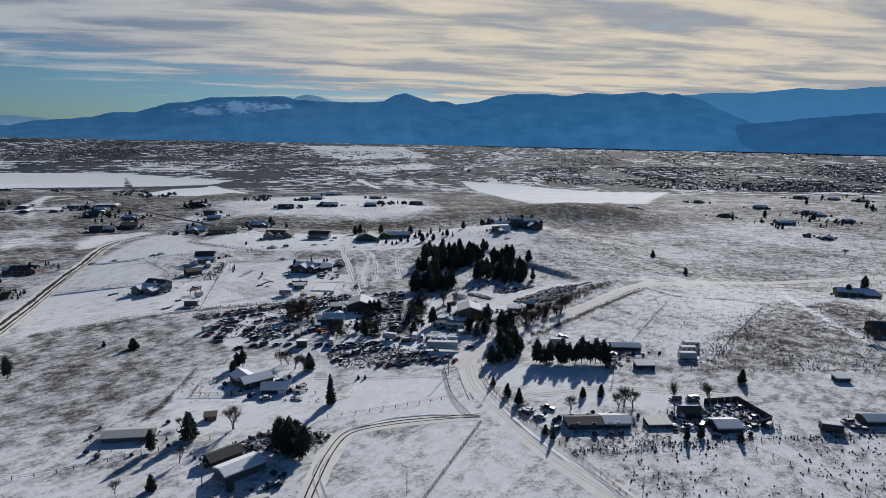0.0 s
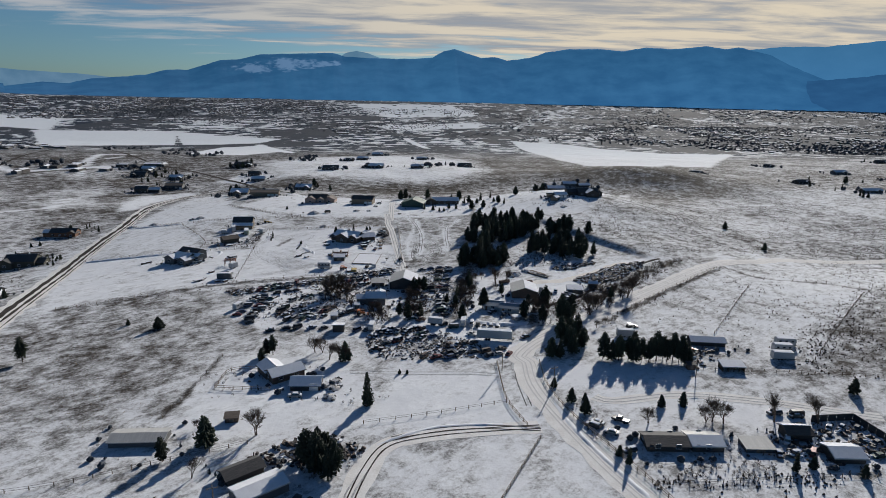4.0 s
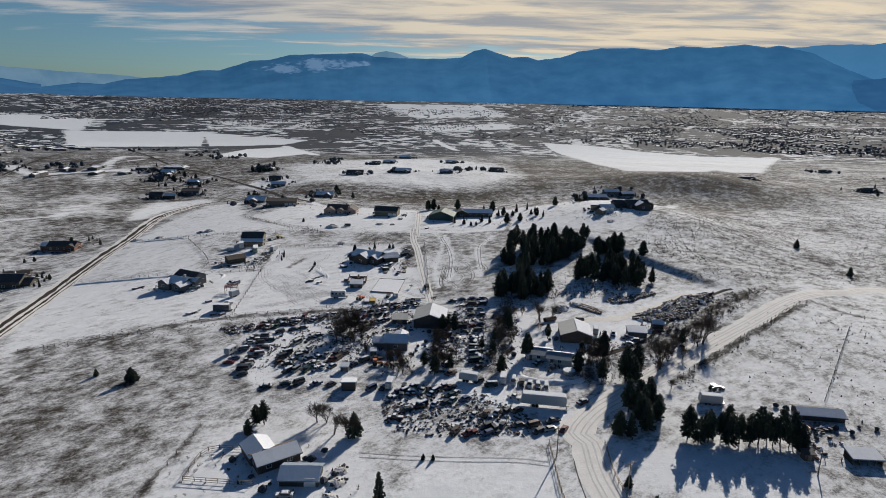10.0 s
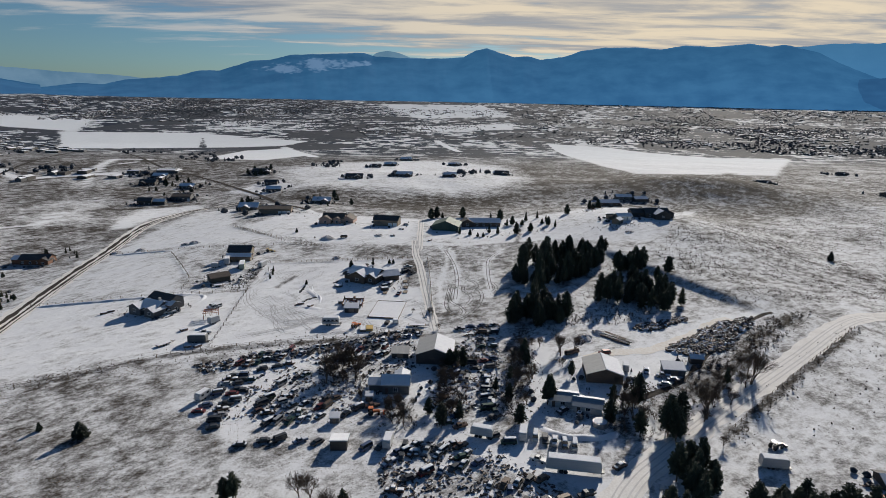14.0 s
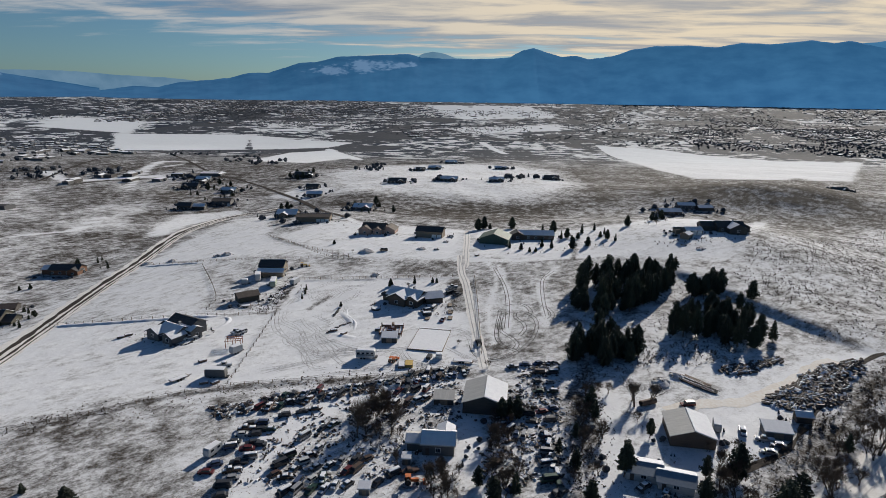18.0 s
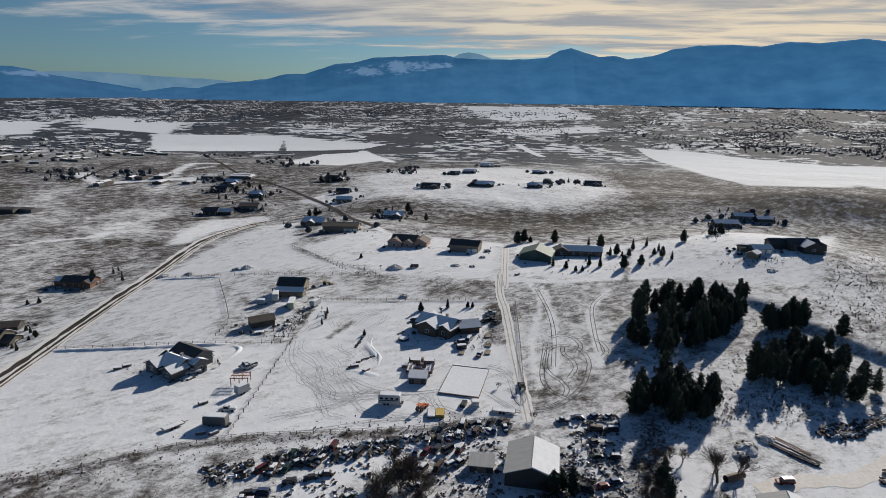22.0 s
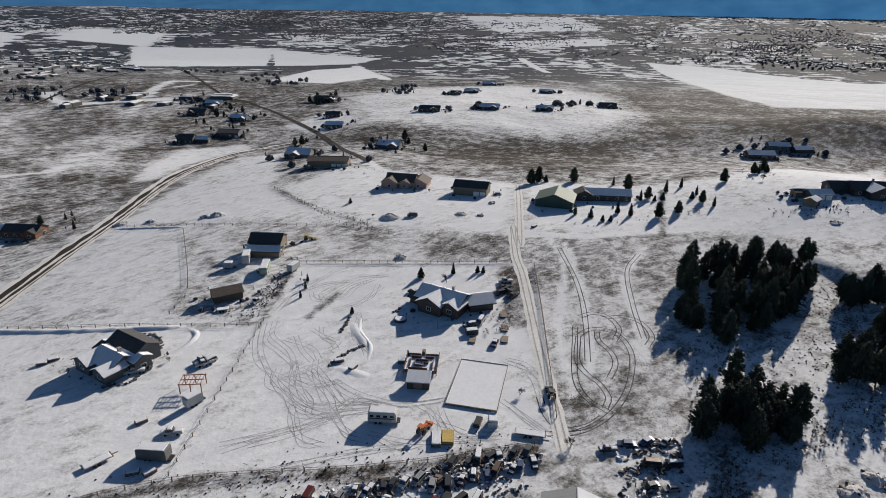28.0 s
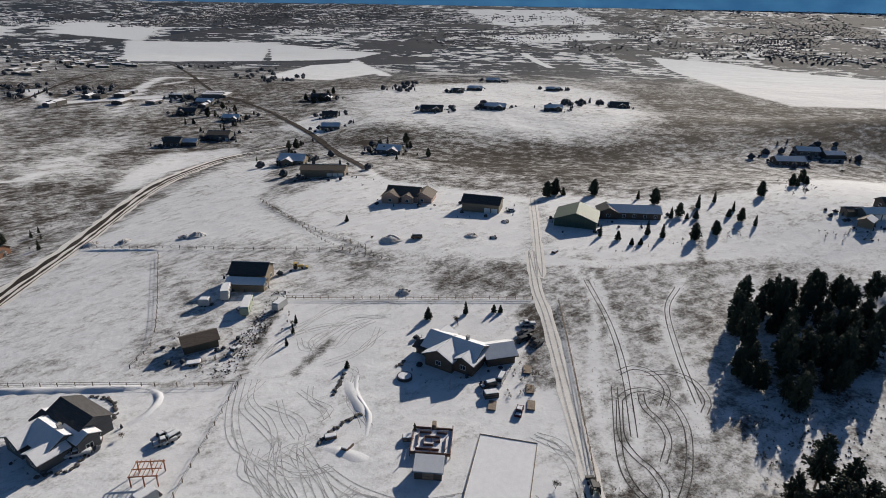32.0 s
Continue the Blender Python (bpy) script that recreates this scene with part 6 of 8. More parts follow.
# the scrapyard's buildings
house((-8.2, 308.7), 86, 15, 14, 4.0, 2.6, SIDE_DARK, TIN, "large dark barn with one grey and one snowy metal roof slope", (1, 0), windows=False, name="barn", category="barn", over=0.4, k=0.88)
house((-20.2, 283.9), 0, 10, 8, 4.0, 2.0, SIDE_GREY, TIN, "grey two-storey house with snowy roof in the scrapyard", (1, 1), ((-7, 1, 0, 6, 6, 3.0, 1.2, 1, 0), (2, 3, 90, 7, 5, 4.4, 1.8, 1, 1)), k=0.82)
shed((-20.6, 308.8), 0, 7, 5, 3.2, 0.9, SIDE_DARK, TIN, "dark shed with a grey metal roof", 0, k=0.82)
shed((-32.6, 252.5), 182, 5.2, 5.6, 3.4, 1.1, SIDE_DARK, TIN_BLUE, "dark shed with a snowy sloping roof in the scrapyard", 1, k=0.82)
shed((-35.9, 264.4), 2, 3, 2.5, 2.6, 0.5, SIDE_GREY, TIN, "small grey shed with snowy roof", 1, k=0.82)
shed((-27.8, 277.0), 2, 2.4, 2.4, 2.6, 0.5, SIDE_GREY, TIN, "small grey outhouse with snowy roof", 1, k=0.82)
house((47.2, 296.3), 84, 14, 13, 3.5, 2.2, SIDE_BROWN, TIN, "big brown shop with a grey and snowy gable roof", (1, 0), windows=False, name="workshop", category="workshop", over=0.4, garage=0, k=0.88)
# front slopes left blue-grey, a colour put in for snow in shade
house((30.6, 277.3), -13, 9, 7, 2.6, 1.1, SIDE_WHITE, TIN_BLUE, "low pale house, blue-grey front roof as shaded snow, snow behind", (0, 1), over=0.6, k=0.9)
house((37.3, 273.6), -15, 9, 6.5, 2.6, 1.1, SIDE_WHITE, TIN_BLUE, "low pale house wing, blue-grey front roof as shaded snow, snow behind", (0, 1), over=0.6, k=0.9)
shed((71.7, 299.0), -8, 8.5, 6, 3.4, 0.9, SIDE_GREY, TIN_BLUE, "blue-grey shed with a snowy sloping roof", 1, k=0.82)
house((82.7, 307.3), -8, 5, 4, 2.6, 0.9, SIDE_DARK, TIN_RUST, "small rusty shed among scrap", (1, 1), windows=False, name="shed", category="shed", k=0.82)

# ---- trailers, campers and yard machines ----
trailer((26.5, 242.7), -9, 13.2, 2.6, 2.9, "long white semi trailer with snow on its roof", SIDE_WHITE, "semi_trailer", 1.1)
trailer((5.0, 258.0), -17, 6.1, 2.2, 2.2, "white cargo container trailer with snowy roof", SIDE_WHITE)
trailer((-50.0, 336.8), 3, 6.6, 2.5, 2.6, "white camper trailer with dark trim and snow on its roof", SIDE_WHITE, "camper", 0.7, "camper", stripe=BLACK, windows=4)
trailer((-119.7, 419.7), 108, 6.8, 2.5, 2.9, "white fifth-wheel camper with snowy roof", SIDE_WHITE, "camper", 0.8, "camper", windows=3)
trailer((-109.5, 412.4), 104, 9, 2.6, 2.4, "pale green single-wide trailer with snowy roof", mat("pale_green_siding", (0.27, 0.31, 0.24), (0.33, 0.37, 0.29), 0.6, 0.7), "trailer_home", 0.5, "trailer", windows=3)
trailer((-124.1, 414.0), 10, 3.4, 2.2, 2.0, "small white cargo trailer with snowy roof", SIDE_WHITE, "cargo_trailer", 0.5)
trailer((-99.7, 414.4), 75, 5, 2.2, 2.1, "white utility trailer beside a hedge", SIDE_WHITE, "cargo_trailer", 0.5)
trailer((-96.5, 336.8), 60, 4.2, 2.2, 2.2, "white box trailer with snowy roof", SIDE_WHITE, "cargo_trailer", 0.6)
trailer((-95.5, 318.4), 3, 6.6, 2.6, 2.6, "grey storage container with snowy roof", SIDE_GREY, "storage_container", 0.35)
trailer((16.0, 257.5), 78, 5.2, 2.1, 2.1, "white motorhome on the snowy terrace", SIDE_WHITE, "motorhome", 0.7, "camper", windows=2)
trailer((-77.5, 276.3), 70, 4.8, 2.0, 1.9, "old white camper at the scrapyard's edge", SIDE_WHITE, "camper", 0.6, "camper", windows=2)
trailer((-20.0, 252.9), 84, 5.2, 2.1, 2.0, "white box truck body among wrecks", SIDE_WHITE, "box_truck_body", 0.8)
trailer((56.2, 300.2), 75, 4.6, 2.0, 2.0, "white camper beside the workshop", SIDE_WHITE, "camper", 0.6, "camper", windows=2)
trailer((135.2, 236.7), -6, 7.0, 2.5, 2.6, "white camper trailer with snowy roof", SIDE_WHITE, "camper", 0.7, "camper", windows=3)
trailer((130.8, 231.1), -6, 6.8, 2.5, 2.6, "white camper trailer with grey stripe", SIDE_WHITE, "camper", 0.7, "camper", stripe=BLACK, windows=3)
trailer((127.2, 225.0), -6, 7.4, 2.5, 2.4, "white storage trailer with snowy roof", SIDE_WHITE, "storage_trailer", 0.6)
trailer((139.6, 160.3), -22, 6.4, 2.5, 2.2, "dark horse trailer in the yard", SIDE_DARK, "horse_trailer", 0.6)
trailer((77.6, 245.9), -8, 6.5, 2.4, 2.4, "pale box trailer behind the pines", SIDE_WHITE, "cargo_trailer", 0.6)


def tractor(p, yaw, paint, label):
    ob = thing("tractor", label, "tractor")
    bm = box_bm(-0.2, 1.9, -0.4, 0.4, 0.7, 1.35, taper=0.12)
    part("hood", bm, paint, ob)
    bm = bmesh.new()
    for x in (-1.2, -0.2):
        for y in (-0.6, 0.6):
            add_box(bm, x - 0.05, x + 0.05, y - 0.05, y + 0.05, 0.9, 2.2)
    add_box(bm, -1.4, 0.0, -0.75, 0.75, 2.2, 2.32)
    part("cab_frame", bm, paint, ob)
    part("seat", box_bm(-1.0, -0.5, -0.3, 0.3, 0.9, 1.15), BLACK, ob)
    for x, r in ((-0.8, 0.75), (1.5, 0.42)):
        for y in (-0.75, 0.75):
            bm = bmesh.new()
            add_rod(bm, (x, y - 0.18, r), (x, y + 0.18, r), r, r, 14)
            part("wheel", bm, RUBBER, ob)
    bm = bmesh.new()
    for y in (-0.5, 0.5):
        add_rod(bm, (0.8, y, 1.1), (2.9, y, 0.5), 0.07, 0.07, 4)
    add_box(bm, 2.8, 3.4, -0.9, 0.9, 0.1, 0.7)
    part("loader", bm, paint, ob)
    ob.matrix_world = at(p, yaw)
    return ob


tractor((-40.2, 334.3), 70, ORANGE, "orange tractor with a front loader in the snow")
tractor((-10.8, 351.8), 100, BLACK, "dark tractor beside the fence")
tractor((-104.1, 442.9), 20, YELLOW, "yellow loader with a long boom near the tan house")
tractor((82.6, 254.4), 20, BLACK, "dark farm implement in the snow")
tractor((96.2, 231.8), 10, ORANGE, "orange machine beside the pine row")
tractor((-25.6, 268.8), 10, ORANGE, "orange loader among wrecked cars")


def flatbed(p, yaw, label, L=6.0):
    ob = thing("flatbed_trailer", label, "trailer")
    part("deck", box_bm(-L / 2, L / 2, -1.1, 1.1, 0.55, 0.68), WOOD, ob)
    part("frame", box_bm(-L / 2, L / 2 + 1.2, -0.12, 0.12, 0.4, 0.55), STEEL, ob)
    part("deck_snow", box_bm(-L / 2 + 0.1, L / 2 - 0.3, -1.0, 1.0, 0.684, 0.8, taper=0.08), SNOW, ob)
    for x in (-0.9, 0.1):
        for y in (-1.2, 1.2):
            part("wheel", WHEEL, None, ob).location = (x, y, 0.32)
    ob.matrix_world = at(p, yaw)
    return ob


flatbed((-106.4, 315.2), 55, "snowy flatbed trailer standing in the field")
flatbed((-16.0, 336.7), -4, "long flatbed with steel beams in the snow", 7)
flatbed((-111.1, 382.6), 25, "small flatbed trailer beside the shed", 4)


def stack(p, yaw, n, L, label, material, name="lumber_stack", r=0.16):
    """A heap of long pipes, beams or logs."""
    ob = thing(name, label, "stack")
    rr = random.Random(n)
    for k in range(n):
        bm = bmesh.new()
        add_rod(bm, (-L / 2 + rr.uniform(-0.5, 0.5), 0, 0), (L / 2 + rr.uniform(-0.5, 0.5), 0, 0), r, r, 6)
        o = part("pipe" if name == "pipe_stack" else "log", bm, material, ob)
        row = 0 if k < n * 0.5 else 1 if k < n * 0.8 else 2
        o.matrix_basis = pose(0, (k % max(1, n // 2) - n / 4) * r * 2.4, r + row * r * 1.8, 0, 0, rr.uniform(-3, 3))
    for k in range(max(2, n // 5)):
        y, e = rr.uniform(-0.4, 0.4) * n * r * 1.1, rr.uniform(0.5, 0.95) * L / 2
        part("snow_cap", box_bm(-e, e, y - r * 0.7, y + r * 0.7, r * 4.4, r * 5.2, taper=0.1), SNOW, ob, "settled white snow")
    ob.matrix_world = at(p, yaw)
    return ob


stack((59.4, 328.8), -48, 26, 9.5, "long stack of dark steel pipes in the snow", TIN_RUST, "pipe_stack", 0.14)
stack((61.5, 325.2), -50, 14, 8, "stack of dark steel pipes in the snow", SCRAP, "pipe_stack", 0.14)
for p, yaw in (((75.5, 341.7), 30), ((79.8, 338.7), 15), ((86.8, 344.3), 40), ((93.5, 349.0), 35), ((98.7, 336.5), 20), ((101.6, 331.7), 10), ((108.8, 340.0), 40), ((87.7, 320.8), -5), ((79.4, 317.0), -8), ((117.6, 346.8), 45), ((94.7, 323.4), 25), ((105.1, 328.4), 30), ((82, 322), 20), ((88, 327), 37), ((93, 331), 54), ((99, 337), 31), ((104, 341), 48), ((110, 346), 25), ((90, 322), 42), ((97, 328), 59), ((104, 335), 36), ((112, 342), 53), ((119, 350), 30), ((84, 316), 47)):
    stack(p, yaw, 12, 6.5, "snow-dusted stack of dark salvaged timber and beams", WOOD_DARK, "lumber_stack", 0.15)


def culvert(p, yaw, r, L, label):
    ob = thing("culvert_pipe", label, "pipe")
    bm = bmesh.new()
    n = 16
    for s in (-L / 2, L / 2):
        for rr in (r, r * 0.9):
            for k in range(n):
                bm.verts.new((s, rr * math.cos(6.283 * k / n), r + rr * math.sin(6.283 * k / n)))
    bm.verts.ensure_lookup_table()
    v = bm.verts
    for k in range(n):
        j = (k + 1) % n
        for q in ((k, j, 2 * n + j, 2 * n + k), (n + j, n + k, 3 * n + k, 3 * n + j), (k, n + k, n + j, j), (2 * n + j, 3 * n + j, 3 * n + k, 2 * n + k)):
            bm.faces.new([v[i] for i in q])
    part("pipe", bm, TIN_RUST, ob)
    ob.matrix_world = at(p, yaw)
    return ob


culvert((40.6, 312.9), 28, 0.9, 5.5, "rusty steel culvert pipe lying in the snow")


def round_tank(p, r, h, label, name="stock_tank", ring=False):
    ob = thing(name, label, "tank")
    bm = bmesh.new()
    add_rod(bm, (0, 0, 0), (0, 0, h), r, r * 0.97, 20)
    part("tank", bm, STEEL if not ring else BLACK, ob)
    bm = bmesh.new()
    add_rod(bm, (0, 0, h + 0.004), (0, 0, h + 0.1), r * 0.86, r * 0.8, 20)
    part("snow_cover", bm, SNOW, ob)
    ob.matrix_world = at(p)
    return ob


round_tank((38.6, 264.5), 2.2, 1.4, "round steel tank with snow on top")
round_tank((-54.9, 383.5), 2.0, 0.7, "round black trampoline with snow on its mat", "trampoline", True)


def pergola(p, yaw, a, b, h, label):
    ob = thing("pergola", label, "pergola")
    for x in (-a / 2, 0, a / 2):
        for y in (-b / 2, b / 2):
            part("post", box_bm(x - 0.1, x + 0.1, y - 0.1, y + 0.1, -0.3, h), WOOD_RED, ob)
    for y in (-b / 2, 0, b / 2):
        part("beam", box_bm(-a / 2 - 0.3, a / 2 + 0.3, y - 0.07, y + 0.07, h, h + 0.22), WOOD_RED, ob)
    for k in range(7):
        x = -a / 2 + a * k / 6
        part("rafter", box_bm(x - 0.05, x + 0.05, -b / 2 - 0.3, b / 2 + 0.3, h + 0.224, h + 0.38), WOOD_RED, ob)
    ob.matrix_world = at(p, yaw)
    return ob


pergola((-99.7, 342.8), 12, 5.2, 4.2, 2.6, "open red cedar shed frame standing in the snow")


WOOD_DARK = mat("dark_reddish_wood", (0.10, 0.06, 0.05), (0.15, 0.09, 0.075), 1.5, 0.8)


def maze_deck(p, yaw, a, b):
    """A raised square play deck with low railings in a winding pattern."""
    ob = thing("play_deck", "raised reddish wooden deck with winding low railings and snow", "deck")
    part("platform", box_bm(-a / 2, a / 2, -b / 2, b / 2, 0.5, 0.7), WOOD, ob)
    part("deck_snow", box_bm(-a / 2 + 0.1, a / 2 - 0.1, -b / 2 + 0.1, b / 2 - 0.1, 0.704, 0.80), SNOW, ob)
    for x in (-a / 2, 0, a / 2):
        for y in (-b / 2, 0, b / 2):
            part("post", box_bm(x - 0.08, x + 0.08, y - 0.08, y + 0.08, -0.4, 2.2), WOOD_RED, ob)
    lines = [(-1, -1, 1, -1), (1, -1, 1, 1), (1, 1, 0.15, 1), (-0.15, 1, -1, 1), (-1, 1, -1, -1), (-0.75, -0.7, 0.4, -0.7), (0.7, -0.7, 0.7, 0.3), (-0.7, 0.65, -0.7, -0.35),
             (-0.7, 0.65, -0.1, 0.65), (0.2, 0.65, 0.7, 0.65), (-0.4, 0.3, 0.4, 0.3), (-0.4, 0.3, -0.4, -0.35), (-0.4, -0.35, 0.1, -0.35), (0.4, 0.3, 0.4, -0.05), (0.15, -0.05, 0.4, -0.05)]
    for x0, y0, x1, y1 in lines:
        x0, x1, y0, y1 = x0 * a / 2, x1 * a / 2, y0 * b / 2, y1 * b / 2
        part("railing", box_bm(min(x0, x1) - 0.07, max(x0, x1) + 0.07, min(y0, y1) - 0.07, max(y0, y1) + 0.07, 0.804, 1.4), WOOD_DARK, ob)
    part("gate_tower", box_bm(-0.5, 0.5, b / 2 + 0.1, b / 2 + 1.9, 0.0, 1.8, taper=0.1), WOOD, ob)
    ob.matrix_world = at(p, yaw)
    return ob


maze_deck((-44.6, 360.4), 2, 8.6, 8.0)
shed((-44.0, 351.9), 2, 5.6, 3.6, 2.8, 0.8, SIDE_DARK, TIN_BLUE, "dark playhouse with a snowy sloping roof beside the deck", 1, "playhouse")


def rink(p, yaw, a, b):
    ob = thing("riding_arena", "flat snow-covered rectangular arena with low timber edging", "arena")
    part("surface", box_bm(-a / 2, a / 2, -b / 2, b / 2, -0.5, 0.22), SNOW, ob)
    for x0, x1, y0, y1 in ((-a / 2 - 0.15, a / 2 + 0.15, -b / 2 - 0.17, -b / 2 - 0.005), (-a / 2 - 0.15, a / 2 + 0.15, b / 2 + 0.005, b / 2 + 0.17)):
        part("edging", box_bm(x0, x1, y0, y1, -0.4, 0.36), WOOD, ob)
    for s in (-1, 1):
        part("edging", box_bm(s * (a / 2 + 0.08) - 0.07, s * (a / 2 + 0.08) + 0.07, -b / 2, b / 2, -0.4, 0.32), WOOD, ob)
    ob.matrix_world = at(p, yaw)
    return ob


rink((-29.1, 354.4), -6, 12.5, 20)


def yard_box(p, yaw, a, b, h, label, material, name="crate", category="crate", snow=True):
    ob = thing(name, label, category)
    part("body", box_bm(-a / 2, a / 2, -b / 2, b / 2, -0.1, h, taper=0.04), material, ob)
    for z in (0.25, 0.75):
        part("slat", box_bm(-a / 2 - 0.04, a / 2 + 0.04, -b / 2 - 0.04, b / 2 + 0.04, h * z, h * z + 0.1), WOOD, ob)
    if snow:
        part("snow_cap", box_bm(-a / 2 + 0.06, a / 2 - 0.06, -b / 2 + 0.06, b / 2 - 0.06, h + 0.004, h + 0.14, taper=0.08), SNOW, ob)
    ob.matrix_world = at(p, yaw)
    return ob


yard_box((-36.8, 331.9), 8, 2.2, 4.5, 0.8, "pallet stack with snow", WOOD, "pallet_stack", "pallets")
yard_box((-34.3, 332.7), 5, 2.6, 4.2, 1.0, "yellowish hay bales stacked beside the tractor", YELLOW, "hay_stack", "hay", False)
yard_box((-24.6, 339.1), 5, 2.2, 2.2, 1.8, "white storage box in the snow", WHITE)
yard_box((-28.0, 339.0), 80, 3.2, 1.5, 1.0, "dark covered boat on the snow", BLACK, "covered_boat", "boat", False)
for p in ((-23.2, 382.7), (-23.0, 376.5), (-32.2, 375.2), (-24.0, 390.7)):
    yard_box(p, 88, 3.4, 1.8, 0.35, "dark brown raised garden bed", WOOD_DARK, "garden_bed", "garden bed", False)
yard_box((-32.7, 378.9), 20, 3.5, 2, 1.4, "dark covered woodpile near the house", SCRAP, "woodpile", "woodpile")
yard_box((-50.0, 361.3), 10, 2.4, 1.6, 1.0, "dark garden box with snow", WOOD, "garden_box", "box")
for p in ((-105.0, 328.8), (-97.3, 313.4), (-93.9, 313.9), (-147.4, 350.1), (-145.6, 352.1), (-62.5, 357.0), (-67.1, 359.6), (-13.7, 465.7)):
    yard_box(p, p[0] * 9 % 90, 2.6, 1.4, 0.7, "low snow-dusted heap of boards", WOOD_DARK, "board_heap", "boards")

# ---- cars and trucks at the houses ----
for p, yaw, kind, paint, snow in (
        ((-118.4, 347.4), 28, "pickup", 4, True), ((-118.0, 351.2), 25, "sedan", 7, True), ((-103.6, 354.8), 60, "pickup", 2, True), ((-101.4, 354.3), 60, "wagon", 4, True), ((-24.5, 408.0), 35, "pickup", 0, False), ((-21.2, 402.8), 55, "pickup", 0, False), ((-25.5, 404.1), 40, "wagon", 0, False),
        ((-95.9, 326.1), 15, "pickup", 4, True), ((-102.2, 353.2), 40, "pickup", 2, True), ((-102.8, 389.3), 75, "pickup", 2, True), ((-33.5, 382.6), 30, "wagon", 0, True),
        ((-30.6, 385.0), 75, "van", 2, True), ((-21.8, 405.0), 70, "pickup", 0, False), ((-24.6, 406.6), 20, "sedan", 0, False), ((-23.9, 412.9), 15, "pickup", 4, True),
        ((-25.8, 373.7), 80, "sedan", 3, True), ((-39.5, 199.3), 2, "sedan", 2, True), ((54.9, 183.8), -40, "pickup", 0, False), ((46.1, 181.0), -40, "wagon", 0, True),
        ((47.8, 182.7), -38, "sedan", 0, True), ((50.2, 177.5), -30, "sedan", 2, True), ((107.6, 186.0), 2, "van", 0, False), ((101.8, 187.0), 4, "wagon", 0, True), ((107.1, 185.2), 0, "sedan", 0, True),
        ((149.4, 164.9), 4, "wagon", 2, True), ((150.0, 160.9), -20, "pickup", 0, True), ((-29.7, 145.7), 30, "pickup", 0, True), ((62.8, 299.0), 75, "pickup", 1, True), ((52.5, 313.4), 10, "wagon", 3, False),
        ((67.3, 295.7), -12, "pickup", 2, True), ((69.6, 293.0), -12, "sedan", 1, True), ((65.7, 289.5), -10, "sedan", 2, True), ((-110.5, 412.3), 40, "sedan", 0, True), ((-31.0, 510.9), 0, "sedan", 4, True),
        ((-66.8, 473.8), 10, "van", 5, True), ((113.5, 509.8), 0, "sedan", 2, True), ((29.5, 272.0), 40, "sedan", 0, True), ((33.8, 269.4), 60, "sedan", 2, True)):
    car(p, yaw, kind, paint, "%s %s parked in the snowy yard" % (PAINT_NAMES[paint], {"wagon": "station wagon"}.get(kind, kind)), snow, "cars at the houses")
# a row of trucks on the terrace
for k in range(5):
    a, b = (19.4, 257.6), (29.1, 253.5)
    p = (a[0] + (b[0] - a[0]) * k / 4, a[1] + (b[1] - a[1]) * k / 4)
    car(p, 78 + 5 * (k % 2), ("van", "pickup", "pickup", "wagon", "van")[k], (4, 0, 2, 0, 4)[k], "old truck parked in a row on the terrace", k != 1, "trucks on the terrace")

# ---- the scrapyard's rows of wrecked cars ----
rng = random.Random(17)
WRECK = "wrecked cars in the scrapyard"


def wreck(p, yaw):
    kind = rng.choice(("sedan", "sedan", "sedan", "wagon", "pickup", "van"))
    paint = rng.choice((0, 0, 0, 0, 0, 1, 1, 2, 3, 4, 5, 6, 7))
    snow = rng.random() < 0.42
    car(p, yaw, kind, paint, "%s %s wreck %s" % (PAINT_NAMES[paint], {"wagon": "station wagon"}.get(kind, kind), "under snow in the scrapyard" if snow else "in the snowy scrapyard"), snow, WRECK, rng.uniform(-3, 3), None, rng.uniform(0.76, 0.9))


def wreck_row(a, b, yaw, gap=2.9, jit=0.7, skip=0.06):
    n = max(1, int(math.dist(a, b) / (gap * 0.98)))
    for k in range(n):
        if rng.random() < skip:
            continue
        t = (k + 0.5) / n
        wreck((a[0] + (b[0] - a[0]) * t + rng.uniform(-jit, jit), a[1] + (b[1] - a[1]) * t + rng.uniform(-jit, jit)), yaw + rng.gauss(0, 14))


